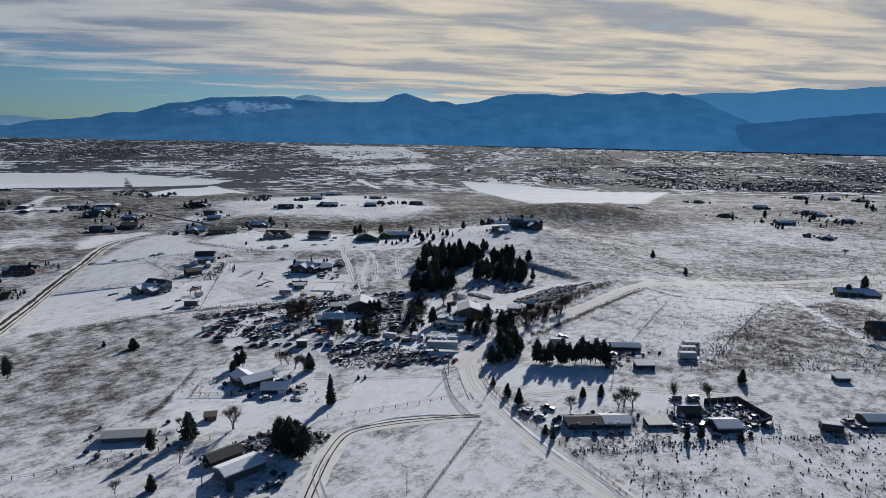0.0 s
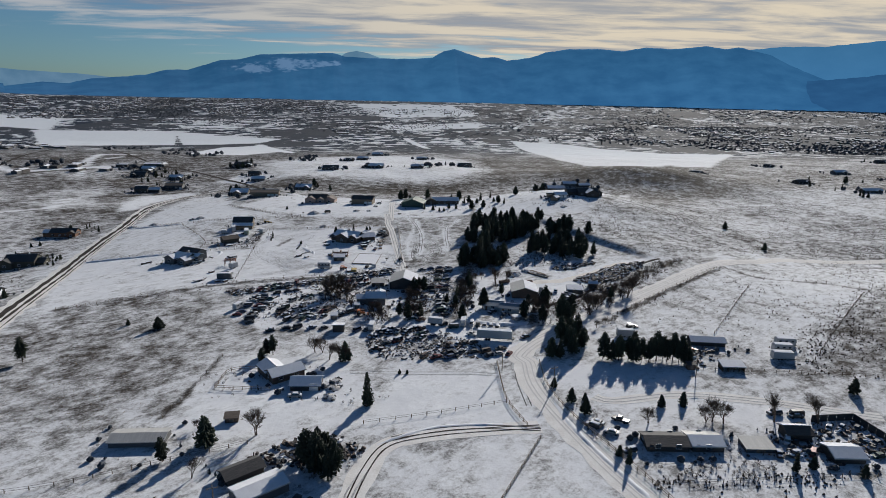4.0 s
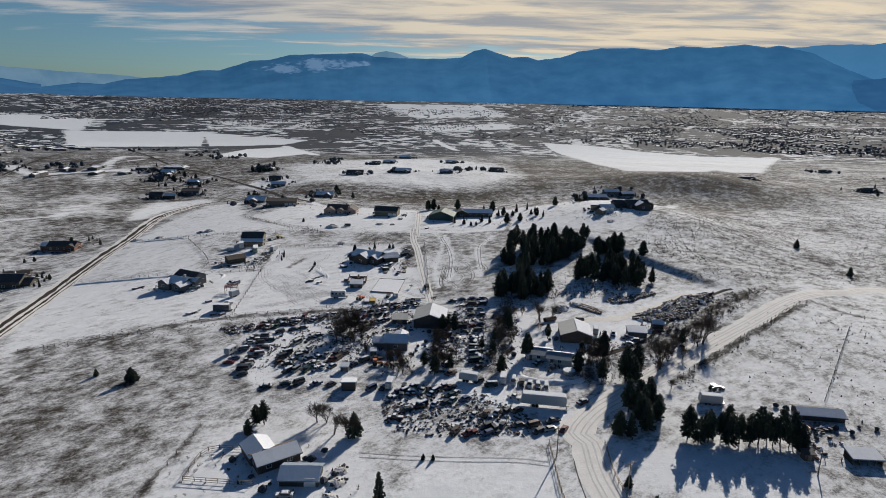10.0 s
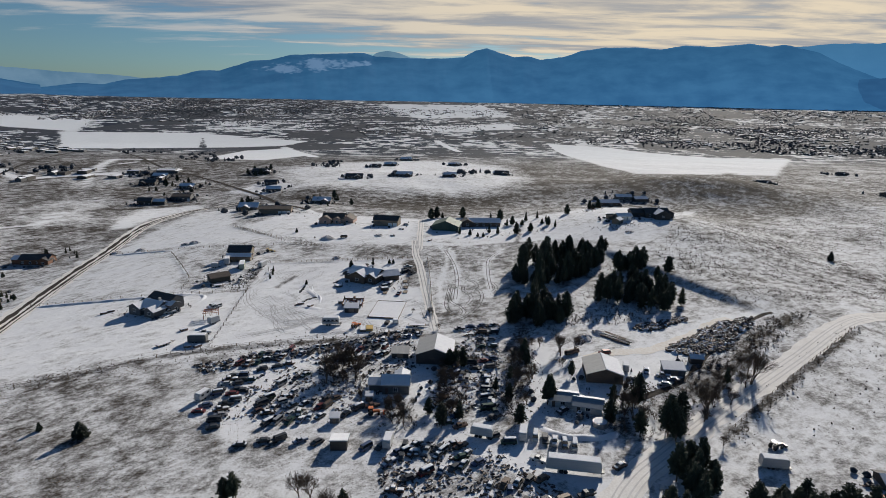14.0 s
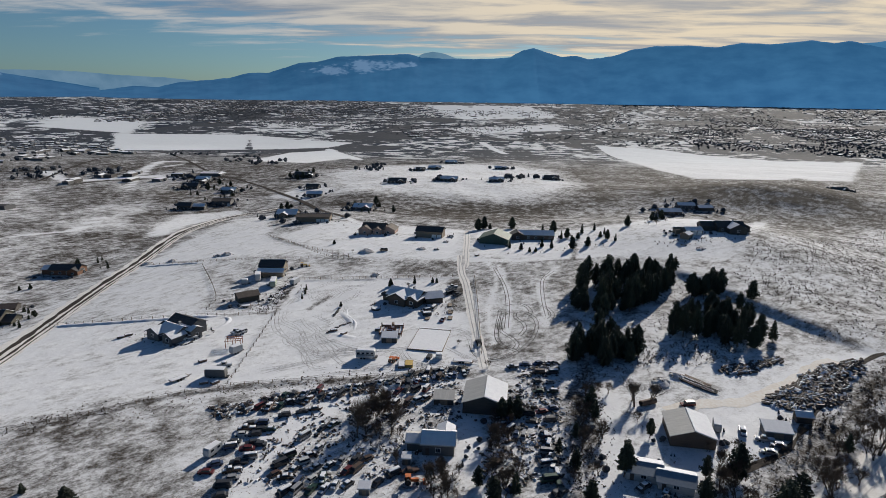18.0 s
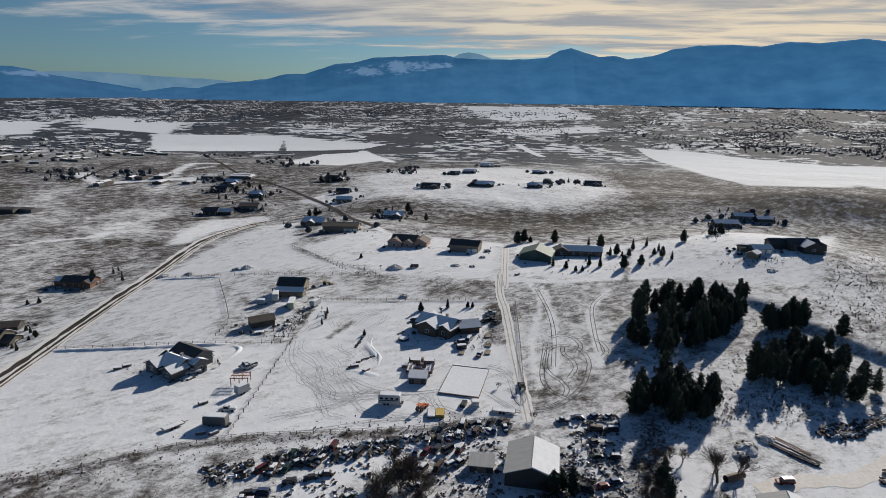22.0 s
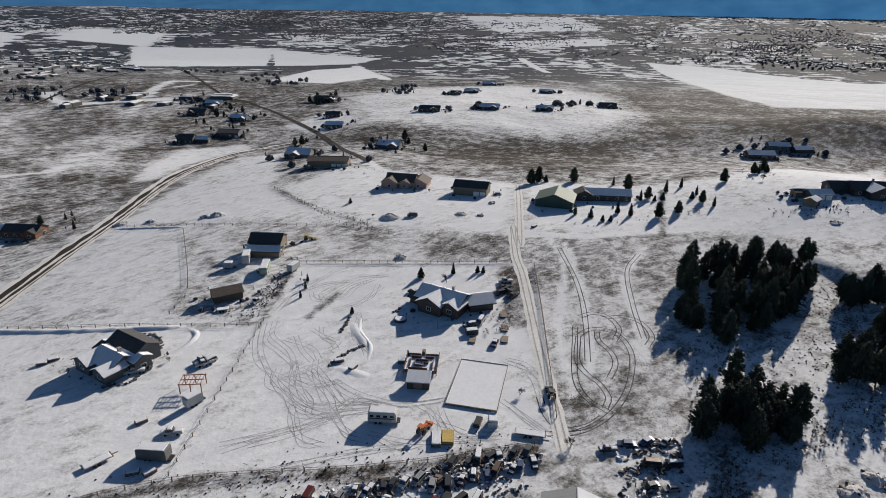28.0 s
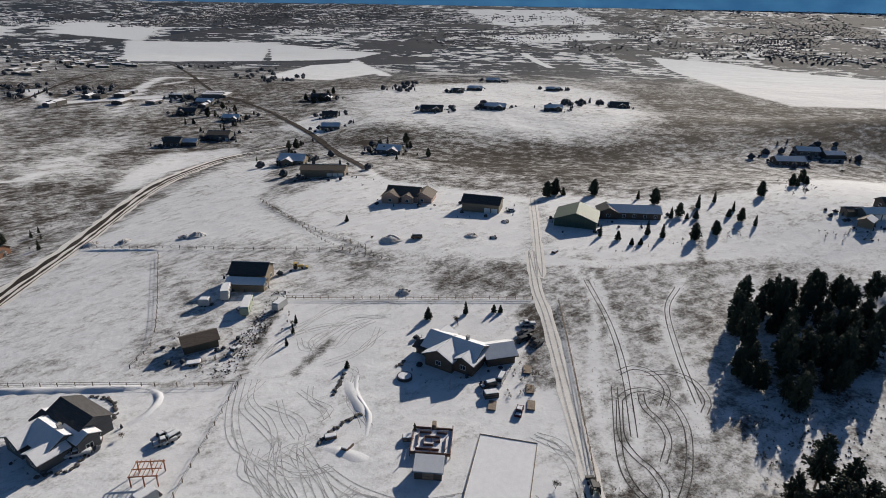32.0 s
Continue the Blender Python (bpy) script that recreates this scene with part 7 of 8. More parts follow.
for a, b, yaw, gap in (
        ((-76.0, 298.3), (-50.6, 310.9), 70, 3.0), ((-67.9, 294.9), (-55.6, 300.9), 20, 4.2), ((-73.0, 305.3), (-37.0, 320.1), 75, 2.7), ((-36.6, 317.4), (-13.8, 327.5), 80, 2.6), ((-33.5, 323.9), (-16.0, 331.3), 80, 2.7),
        ((-69.9, 293.1), (-68.9, 258.8), 15, 3.0), ((-73.3, 293.0), (-75.2, 267.2), 15, 3.2), ((-66.3, 289.8), (-66.9, 272.9), 10, 3.0),
        ((-59.9, 267.7), (-57.1, 278.4), 35, 3.4), ((-57.3, 266.5), (-50.9, 282.3), 35, 3.2), ((-57.8, 283.6), (-49.5, 293.8), 60, 3.0), ((-54.0, 265.3), (-38.1, 273.9), 65, 3.0),
        ((-51.4, 272.0), (-35.8, 278.2), 60, 3.0), ((-56.5, 261.5), (-32.7, 268.6), 70, 3.0), ((-60.0, 251.7), (-47.0, 255.3), 15, 4.5), ((-45.9, 253.8), (-36.5, 254.1), 30, 3.2),
        ((-41.8, 303.3), (-24.4, 309.9), 60, 3.0), ((-42.2, 295.9), (-30.6, 299.9), 60, 3.2), ((-39.5, 311.4), (-24.9, 316.2), 70, 3.0), ((-33.1, 271.3), (-24.4, 274.3), 30, 3.4),
        ((-27.1, 250.1), (-11.5, 253.8), 60, 3.0), ((-20.3, 244.4), (-8.6, 251.6), 60, 3.0), ((-19.1, 248.5), (0.7, 253.3), 60, 2.8), ((-11.2, 240.9), (4.9, 245.2), 55, 2.9),
        ((-8.5, 247.4), (2.1, 249.1), 50, 2.9), ((-20.0, 234.6), (-13.7, 233.6), 20, 4.2), ((-15.4, 238.3), (-8.4, 240.9), 20, 3.8), ((4.3, 235.3), (20.4, 239.3), 60, 3.2),
        ((6.8, 230.8), (23.2, 231.2), 40, 3.4), ((-2.7, 227.3), (10.5, 227.0), 30, 3.4), ((10.8, 236.6), (10.4, 226.6), 100, 4.4), ((25.4, 235.8), (31.0, 232.5), 40, 3.6), ((21.0, 226.9), (32.5, 230.4), 30, 3.4)):
    wreck_row(a, b, yaw, gap)
for a, b, yaw, gap in (
        ((-1.6, 333.4), (15.5, 339.3), 20, 4.0), ((3.4, 328.7), (15.8, 331.7), 10, 4.2), ((5.1, 324.1), (15.1, 324.5), 5, 4.4), ((5.7, 317.4), (14.4, 317.8), 0, 4.4), ((3.0, 301.2), (13.6, 309.3), 10, 4.0),
        ((-5.0, 297.2), (0.8, 290.5), 70, 3.0), ((-3.2, 300.9), (2.5, 290.6), 70, 3.0), ((2.8, 297.5), (11.9, 301.5), 5, 4.3), ((2.5, 290.6), (11.9, 292.6), 0, 4.3), ((3.7, 283.5), (11.2, 285.0), 0, 4.3),
        ((4.2, 278.1), (11.0, 278.4), 10, 4.2), ((4.3, 272.5), (10.7, 273.3), 20, 4.2), ((5.0, 267.2), (10.9, 267.4), 20, 4.2), ((8.1, 297.7), (9.4, 267.4), 80, 2.8),
        ((-7.5, 277.7), (0.2, 275.1), 40, 3.4), ((-8.3, 270.7), (0.6, 268.4), 40, 3.4), ((-6.0, 265.6), (0.3, 262.1), 30, 3.4), ((-6.8, 255.0), (-0.7, 253.0), 20, 3.6), ((-7.4, 250.7), (1.6, 246.9), 30, 3.4),
        ((5.8, 259.5), (13.3, 253.7), 20, 4.0), ((17.2, 248.2), (21.4, 245.6), 0, 4.5), ((36.4, 246.1), (40.2, 243.6), 20, 4.0),
        ((89.5, 167.4), (101.3, 166.4), 60, 3.2), ((97.3, 162.6), (103.1, 161.4), 20, 4.2), ((110.2, 165.2), (123.3, 164.4), 10, 4.4), ((110.6, 178.6), (123.1, 178.8), 30, 4.0), ((117.7, 173.7), (122.7, 169.2), 30, 4.0), ((94.7, 171.6), (104.6, 173.6), 60, 3.4),
        ((49.8, 169.8), (54.5, 167.6), 20, 4.2)):
    wreck_row(a, b, yaw, gap)
scrap_heap([(-69.1, 266.1), (-68.3, 294.2), (-19.2, 326.9), (-9.8, 305.9), (-35.4, 264.6), (-63.3, 263.7)], 520, "snow-dusted mass of car parts and scrap between the wrecks", 3, 0.6, 0.2)
scrap_heap([(-23.2, 244.4), (-11.8, 255.9), (6.8, 250.7), (25.0, 233.5), (16.9, 225.8), (-15.9, 226.0)], 480, "snow-dusted car parts and scrap between the wrecks", 4, 0.6, 0.2)
scrap_heap([(-5.9, 300.8), (4.7, 336.2), (16.8, 342.0), (10.9, 267.4), (3.1, 272.5), (-6.1, 261.9), (-9.1, 277.7)], 560, "snow-dusted mass of car parts and scrap beside the lane", 5, 0.7)
scrap_heap([(77.0, 318.2), (100.7, 340.7), (125.7, 353.9), (123.2, 347.1), (97.4, 316.9), (78.6, 312.8)], 360, "long heap of salvaged timber and metal under snow", 6, 1.2, 0.25)
scrap_heap([(70.1, 338.3), (94.9, 352.5), (95.7, 348.0), (75.1, 334.4)], 120, "heap of salvaged timber and metal under snow", 7, 1.1, 0.25)
scrap_heap([(93.0, 175.9), (110.3, 181.7), (123.3, 182.4), (124.5, 169.0), (102.2, 161.5), (89.9, 166.3)], 150, "scrap and car parts in the fenced yard", 8)
scrap_heap([(-47.4, 164.9), (-38.9, 174.1), (-24.3, 178.3), (-15.3, 170.2), (-26.0, 162.9), (-41.8, 164.4)], 160, "dark heap of machine parts beside the farm drive", 9, 1.0, 0.12)
scrap_heap([(-90.1, 299.4), (-18.3, 330.1), (-17.7, 326.0), (-82.8, 292.7)], 260, "snow-dusted scrap along the fence line", 10)
scrap_heap([(95.6, 239.5), (105.3, 235.5), (104.5, 223.4), (89.8, 215.6)], 50, "clutter of boards and parts beside the pine row", 12)
scrap_heap([(-38.6, 322.0), (-14.6, 331.4), (-13.4, 328.9), (-36.3, 318.4)], 90, "snow-dusted scrap along the fence line", 14)

# the dark board fence round the repair yard
bm = bmesh.new()
yard = [(109.9, 182.6), (122.9, 183.4), (124.9, 167.8), (118.7, 164.8)]
fence_ob = thing("board_fence", "tall dark board fence round the repair yard", "fence")
for a, b in zip(yard, yard[1:]):
    n = int(math.dist(a, b) / 2.4)
    for k in range(n):
        q = [(a[0] + (b[0] - a[0]) * (k + e) / n, a[1] + (b[1] - a[1]) * (k + e) / n) for e in (0.02, 0.98)]
        bm = bmesh.new()
        m = Matrix.LocRotScale((q[0][0], q[0][1], G(*q[0])), Euler((0, 0, math.atan2(q[1][1] - q[0][1], q[1][0] - q[0][0]))), None)
        add_box(bm, 0, math.dist(*q), -0.04, 0.04, -0.3, 2.2, m=m)
        part("panel", bm, SIDE_DARK, fence_ob)


# ---- snowy mounds of rock and dirt ----
def mound(p, r, h, seed, label):
    rr = random.Random(seed)
    ob = thing("rock_pile", label, "rock pile")
    bm = bmesh.new()
    n = 14
    rings = []
    for k, (f, z) in enumerate(((1.0, -0.3), (0.8, 0.35), (0.5, 0.75), (0.18, 1.0))):
        rings.append([bm.verts.new((r * f * rr.uniform(0.8, 1.2) * math.cos(6.283 * i / n), r * f * rr.uniform(0.6, 1.0) * math.sin(6.283 * i / n), h * z * rr.uniform(0.8, 1.15))) for i in range(n)])
    for a, b in zip(rings, rings[1:]):
        for i in range(n):
            j = (i + 1) % n
            bm.faces.new((a[i], a[j], b[j], b[i]))
    bm.faces.new(rings[-1])
    part("earth", bm, SNOW_THIN, ob)
    bm = bmesh.new()
    for i in range(16):
        t, f = rr.uniform(0, 6.283), rr.uniform(0.2, 0.95)
        m = Matrix.LocRotScale((r * f * math.cos(t), r * 0.8 * f * math.sin(t), h * (1.02 - f) * 0.95), Euler((rr.uniform(0, 3), rr.uniform(0, 3), 0)), None)
        s = rr.uniform(0.15, 0.42)
        add_box(bm, -s, s, -s * 0.8, s * 0.8, -s * 0.6, s * 0.6, 0.3, m)
    part("rubble", bm, SCRAP, ob)["kind"] = "stuff"
    ob.matrix_world = at(p, rr.uniform(0, 180))
    return ob


for k, (p, r, h) in enumerate((((-76.4, 471.0), 4.5, 2.0), ((-63.4, 428.3), 2.6, 1.2), ((-160.1, 477.6), 4.0, 1.5), ((-165.2, 476.3), 3.0, 1.2), ((-209.1, 476.5), 4.0, 1.2), ((-193.6, 476.9), 3.4, 1.3), ((-45.8, 477.7), 3.0, 0.9), ((-33.0, 495.9), 2.2, 0.9),
                               ((-37.0, 477.0), 2.0, 0.8), ((48.5, 327.4), 4.0, 1.4), ((54.9, 332.5), 3.0, 1.2), ((45.6, 323.6), 2.6, 1.0), ((102.6, 484.6), 2.0, 0.6), ((109.7, 477.7), 3.0, 0.7), ((-28.7, 204.5), 3.0, 0.8), ((-29.1, 198.7), 2.6, 0.8), ((-28.5, 209.4), 2.6, 0.7))):
    mound(p, r, h, k, "snow-dusted mound of rubble and dirt")


# ---- rows of rocks and low walls ----
def rock_meshes():
    out = []
    for seed in range(4):
        rr = random.Random(seed)
        bm = bmesh.new()
        bmesh.ops.create_icosphere(bm, subdivisions=1, radius=0.5)
        for v in bm.verts:
            v.co *= rr.uniform(0.7, 1.25)
            v.co.z *= 0.75
        out.append(mesh_of("rock", bm, ROCK))
    return out


ROCKS = rock_meshes()


def rock_row(pts, n, seed, label):
    rr = random.Random(seed)
    ob = thing("rock_wall", label, "rocks")
    line = smooth_line(pts, 0.5)
    for k in range(n):
        x, y = line[int(k * (len(line) - 1) / max(1, n - 1))]
        x, y, f = x + rr.uniform(-0.4, 0.4), y + rr.uniform(-0.4, 0.4), rr.uniform(0.5, 1.15)
        o = part("rock", rr.choice(ROCKS), None, ob)
        o.matrix_basis = Matrix.LocRotScale((x, y, G(x, y) + 0.12 * f), Euler((0, 0, rr.uniform(0, 6.28))), (f * 1.2, f, f * 0.8))
    return ob


for k, (pts, n) in enumerate((
        ([(-70.7, 383.1), (-70.8, 378.5), (-71.0, 374.0)], 9),
        ([(-62.4, 367.9), (-64.6, 366.1), (-66.8, 362.5), (-69.0, 357.4)], 16),
        ([(-129.4, 366.7), (-124.3, 366.0), (-119.2, 362.1), (-118.1, 358.8)], 12),
        ([(-120.7, 341.6), (-117.6, 342.8), (-116.5, 346.0), (-116.5, 349.9), (-119.2, 357.2)], 18),
        ([(-57.6, 388.3), (-56.1, 390.6)], 4))):
    rock_row(pts, 2 * n, k, "row of dark rough rocks half buried in snow")


# ---- trees ----
rng = random.Random(5)
GROVE = "pines of the hillside grove"
grove = []
for poly, n, gap in (([(29.1, 404.5), (37.0, 429.1), (61.3, 440.3), (86.3, 443.5), (82.0, 420.0), (62.8, 400.1), (47.0, 385.0), (30.5, 382.3)], 62, 2.7),
                     ([(21.0, 345.7), (34.1, 360.8), (48.3, 353.0), (46.2, 341.5), (32.5, 334.5), (22.6, 336.3)], 16, 2.9),
                     ([(60.8, 370.4), (77.0, 386.7), (89.5, 394.9), (90.7, 375.7), (76.2, 363.9), (65.4, 365.3)], 17, 3.2),
                     ([(78.1, 380.9), (94.3, 413.6), (108.6, 375.1), (98.4, 357.4), (80.6, 358.2)], 15, 3.4),
                     ([(84.5, 417.7), (100.4, 420.5), (97.4, 413.3), (82.5, 408.6)], 12, 2.1)):
    grove += scatter(poly, n, rng, gap)
for p in grove:
    tree(rng.choice(PINES), p, rng.uniform(0.62, 1.0), rng.uniform(0, 6.28), "pine_tree", "dark green ponderosa pine in the hillside grove", group=GROVE, tall=rng.uniform(0.88, 1.22))
for p, s in (((108.0, 405.4), 0.85), ((93.7, 363.1), 0.9), ((89.2, 366.9), 0.75), ((23.0, 301.9), 0.55), ((25.7, 276.0), 0.8), ((22.0, 308.0), 0.5)):
    tree(rng.choice(PINES), p, s, rng.uniform(0, 6.28), "pine_tree", "single dark green pine on the snowy slope")
ROW = "pine row beside the road"
for poly, n in (([(59.4, 226.4), (70.5, 229.2), (92.0, 223.7), (90.2, 219.9), (63.3, 224.2)], 17), ([(43.1, 226.9), (51.5, 242.2), (61.9, 247.3), (58.2, 231.6), (48.2, 225.1)], 11)):
    for p in scatter(poly, n, rng, 2.3):
        tree(rng.choice(PINES), p, rng.uniform(0.62, 0.85), rng.uniform(0, 6.28), "pine_tree", "tall dark pine in a row beside the road", group=ROW)
for p, s in (((-27.4, 161.5), 1.0), ((-25.4, 164.5), 0.9), ((-29.8, 163.3), 0.8), ((-22.4, 160.7), 0.75), ((-27.7, 166.3), 0.85), ((-24.0, 159.0), 0.7), ((-31.6, 166.7), 0.6), ((-65.7, 166.6), 0.55), ((-133.6, 224.1), 0.75), ((-52.7, 229.8), 0.62), ((-54.8, 230.0), 0.55), ((-55.4, 224.3), 0.45),
             ((303.1, 342.7), 0.8), ((324.7, 354.1), 0.95), ((10.9, 284.5), 0.4), ((26.4, 277.3), 0.7), ((58.4, 259.6), 0.8), ((56.1, 261.5), 0.9), ((61.2, 265.2), 0.8), ((57.0, 256.9), 0.85), ((0.9, 302.5), 0.55), ((-1.3, 302.2), 0.5), ((-3.5, 300.6), 0.55)):
    tree(rng.choice(PINES), p, s, rng.uniform(0, 6.28), "pine_tree", "dark green pine beside the farm buildings")
for p, s in (((-57.4, 173.7), 1.25), ((-59.3, 147.0), 0.9), ((-27.2, 224.9), 1.05), ((234.0, 472.9), 1.0), ((228.3, 409.1), 1.1), ((134.8, 199.2), 0.9), ((69.7, 192.0), 0.5), ((76.4, 191.5), 0.5), ((48.9, 167.0), 0.7), ((50.1, 163.3), 0.6),
             ((43.6, 195.1), 0.7), ((48.0, 195.8), 0.6), ((46.1, 188.4), 0.75), ((40.5, 204.6), 0.5), ((69.9, 191.8), 0.6), ((77.2, 193.4), 0.6), ((90.9, 159.6), 0.6), ((96.1, 160.6), 0.7), ((106.7, 156.8), 0.6), ((-114.2, 257.4), 0.5), ((-232.7, 474.4), 0.6), ((-253.1, 437.6), 0.6), ((-257.5, 435.1), 0.6), ((-247.3, 403.1), 0.6), ((-188.9, 301.7), 0.6),
             ((-8.4, 214.5), 0.35), ((-5.9, 214.3), 0.35), ((-53.2, 412.8), 0.6), ((-42.4, 417.1), 0.5), ((-34.0, 419.0), 0.4), ((-32.0, 419.2), 0.4), ((-91.6, 406.0), 0.35), ((-90.5, 400.5), 0.35), ((-90.0, 394.0), 0.35), ((-99.8, 491.3), 0.55), ((-70.5, 385.8), 0.35), ((-48.9, 363.7), 0.35)):
    tree(rng.choice(SPRUCES), p, s * rng.uniform(0.92, 1.08), rng.uniform(0, 6.28), "spruce_tree", "small dark green spruce standing in the snow")
tree(SPRUCES[2], (-17.4, 193.9), 1.15, 1.0, "spruce_tree", "tall narrow dark spruce beside the garden", tall=1.15)
tree(JUNIPER, (-101.5, 254.4), 1.0, 0.5, "juniper_bush", "broad dark juniper bush in the snowy field", "bush")
LINE = "young pines beside the long house"
for p in ((-14.2, 537.0), (-10.2, 541.7), (-6.3, 542.4), (8.5, 544.8), (4.7, 484.5), (11.1, 481.7), (15.7, 477.3), (19.1, 477.9), (23.5, 488.9), (28.8, 486.5), (37.1, 509.9), (41.0, 512.8), (43.4, 509.1), (51.8, 524.6), (47.2, 509.9),
          (60.8, 532.5), (51.5, 497.1), (64.5, 517.9), (60.9, 511.7), (64.1, 506.1), (67.7, 500.0), (40.6, 485.4), (34.3, 530.8), (28.4, 539.1), (83.2, 539.9), (50.2, 490.9)):
    tree(rng.choice(SPRUCES + PINES[3:4]), p, rng.uniform(0.55, 0.85), rng.uniform(0, 6.28), "pine_tree", "young dark pine in the snow beside the long house", group=LINE)
CLUMP = "shrubby trees round the upper houses"
for poly, n, s in (([(-133.1, 642.2), (-136.1, 699.6), (-94.3, 682.4), (-87.0, 648.6), (-117.2, 610.6)], 14, 0.7), ([(-203.8, 671.1), (-202.9, 706.9), (-185.1, 690.5), (-168.3, 622.8)], 7, 0.7),
                   ([(-344.2, 787.4), (-334.5, 874.5), (-277.8, 831.3), (-270.3, 784.3), (-292.6, 736.7)], 22, 0.75), ([(-270.5, 925.8), (-257.6, 1011.2), (-221.8, 899.4), (-256.4, 884.2)], 10, 0.8),
                   ([(91.4, 540.3), (106.2, 543.9), (122.2, 582.4), (108.2, 581.6)], 6, 0.7),
                   ([(-267.8, 482.1), (-248.5, 498.7), (-237.1, 481.4), (-239.2, 457.8)], 6, 0.5), ([(-233.6, 392.8), (-224.6, 407.4), (-206.7, 388.4), (-206.4, 367.6)], 7, 0.5), ([(-223.4, 665.0), (-186.0, 703.6), (-166.1, 656.5), (-187.3, 600.8)], 6, 0.6),
                   ([(510.3, 814.8), (626.8, 780.6), (628.0, 683.7), (483.4, 636.1), (447.0, 713.0)], 30, 0.8), ([(874.6, 1191.8), (1125.6, 1231.8), (882.3, 952.4), (726.8, 975.1)], 18, 0.8), ([(859.3, 951.2), (1001.0, 1017.4), (877.7, 890.7), (780.6, 863.1)], 10, 0.9)):
    for p in scatter(poly, n, rng, 1.5):
        tree(rng.choice(SPRUCES + PINES[3:4]), p, s * rng.uniform(0.6, 1.2), rng.uniform(0, 6.28), "spruce_tree", "small dark evergreen beside the upper houses", group=CLUMP)
for p, s, k in (((-45.9, 178.3), 1.42, 0), ((-35.8, 231.5), 1.20, 1), ((-38.5, 231.7), 1.05, 0), ((-56.2, 159.7), 0.68, 2), ((-67.6, 146.1), 0.75, 1), ((-62.0, 181.6), 0.60, 1), ((62.4, 182.7), 1.12, 1), ((81.5, 183.3), 1.42, 1), ((84.0, 182.2), 1.20, 0), ((79.2, 182.6), 1.05, 1),
                ((99.1, 182.7), 1.05, 2), ((111.3, 181.6), 1.05, 2), ((-32.6, 225.6), 0.8, 2), ((-28.6, 223.6), 0.9, 2), ((-26.2, 224.7), 0.8, 2), ((29.9, 318.4), 0.7, 0), ((36.2, 314.4), 0.8, 2), ((35.2, 302.4), 0.6, 0), ((19.5, 275.8), 0.7, 0),
                ((74.0, 276.2), 0.85, 2), ((99.3, 299.3), 1.0, 2), ((69.1, 255.1), 0.7, 1), ((74.2, 259.7), 0.5, 1), ((57.3, 289.2), 0.75, 0), ((50.6, 289.0), 0.6, 1), ((-22.4, 268.9), 0.8, 2), ((-18.0, 270.4), 0.8, 2), ((-29.7, 274.1), 0.7, 2), ((5.3, 303.1), 0.6, 0),
                ((-84.1, 471.4), 0.35, 1), ((-18.4, 351.2), 0.4, 1), ((-7.1, 334.2), 0.5, 1), ((-44.0, 410.3), 0.4, 2), ((-65.0, 512.9), 0.35, 1), ((-92.3, 405.1), 0.3, 1), ((175.2, 656.0), 0.6, 1), ((101.2, 537.6), 0.6, 0), ((434.4, 498.3), 1.20, 1), ((227.3, 243.7), 1.35, 1), ((227.4, 239.6), 1.20, 1), ((-112.3, 353.5), 0.3, 1)):
    bare_tree(p, s, k)
THICKET = "leafless thicket of the scrapyard"
for poly, n, s in (([(-44.1, 284.1), (-45.5, 299.4), (-42.8, 309.2), (-34.1, 299.8), (-32.0, 284.5)], 13, 1.15), ([(-6.8, 266.8), (-7.6, 290.2), (-5.9, 300.8), (1.1, 297.4), (0.0, 264.5)], 15, 0.8),
                   ([(-23.0, 260.9), (-22.7, 273.0), (-13.7, 274.7), (-13.0, 258.2)], 9, 0.75), ([(11.6, 267.4), (19.2, 318.0), (27.7, 322.8), (21.5, 278.7)], 12, 0.9),
                   ([(42.7, 268.4), (49.6, 285.8), (54.0, 279.8), (51.3, 263.7)], 10, 0.9), ([(53.8, 259.1), (73.2, 280.5), (102.7, 308.9), (92.7, 287.3), (71.4, 266.8)], 14, 0.9)):
    for p in scatter(poly, n, rng, 1.6):
        bare_tree(p, s * rng.uniform(0.7, 1.2), rng.choice((0, 1, 2)), "tall leafless brown tree in a thicket", group=THICKET)
for p, s in (((94.4, 291.2), 1.55), ((70.4, 268.8), 1.4), ((51.4, 274.9), 1.0), ((36.1, 311.1), 1.1), ((41.2, 312.9), 1.0)):
    bare_tree(p, s, 2, "tall leafless tree beside the road bank")
for p, s in (((36.5, 294.2), 0.45), ((52.9, 276.9), 0.85), ((45.3, 276.6), 0.5), ((22.8, 307.7), 0.7), ((14.3, 277.3), 0.5), ((16.1, 265.3), 0.6), ((55.7, 259.1), 0.95), ((86.5, 291.6), 0.5), ((41.9, 266.4), 0.7), ((-6.1, 261.9), 0.6), ((-0.9, 267.0), 0.5), ((-9.7, 269.3), 0.5), ((1.2, 301.1), 0.55), ((16.0, 291.0), 0.4), ((48.1, 258.9), 0.7)):
    tree(rng.choice(PINES), p, s, rng.uniform(0, 6.28), "pine_tree", "dark green pine among leafless brush")
BANK = [(39.0, 260.9), (49.3, 279.7), (84.1, 304.3), (133.1, 353.2), (156.4, 361.6), (122.3, 326.8), (78.0, 280.6), (50.6, 254.5)]
brush("leafless brown brush on the road bank", [(BANK, 400)], 1, 0.45, 1.0)
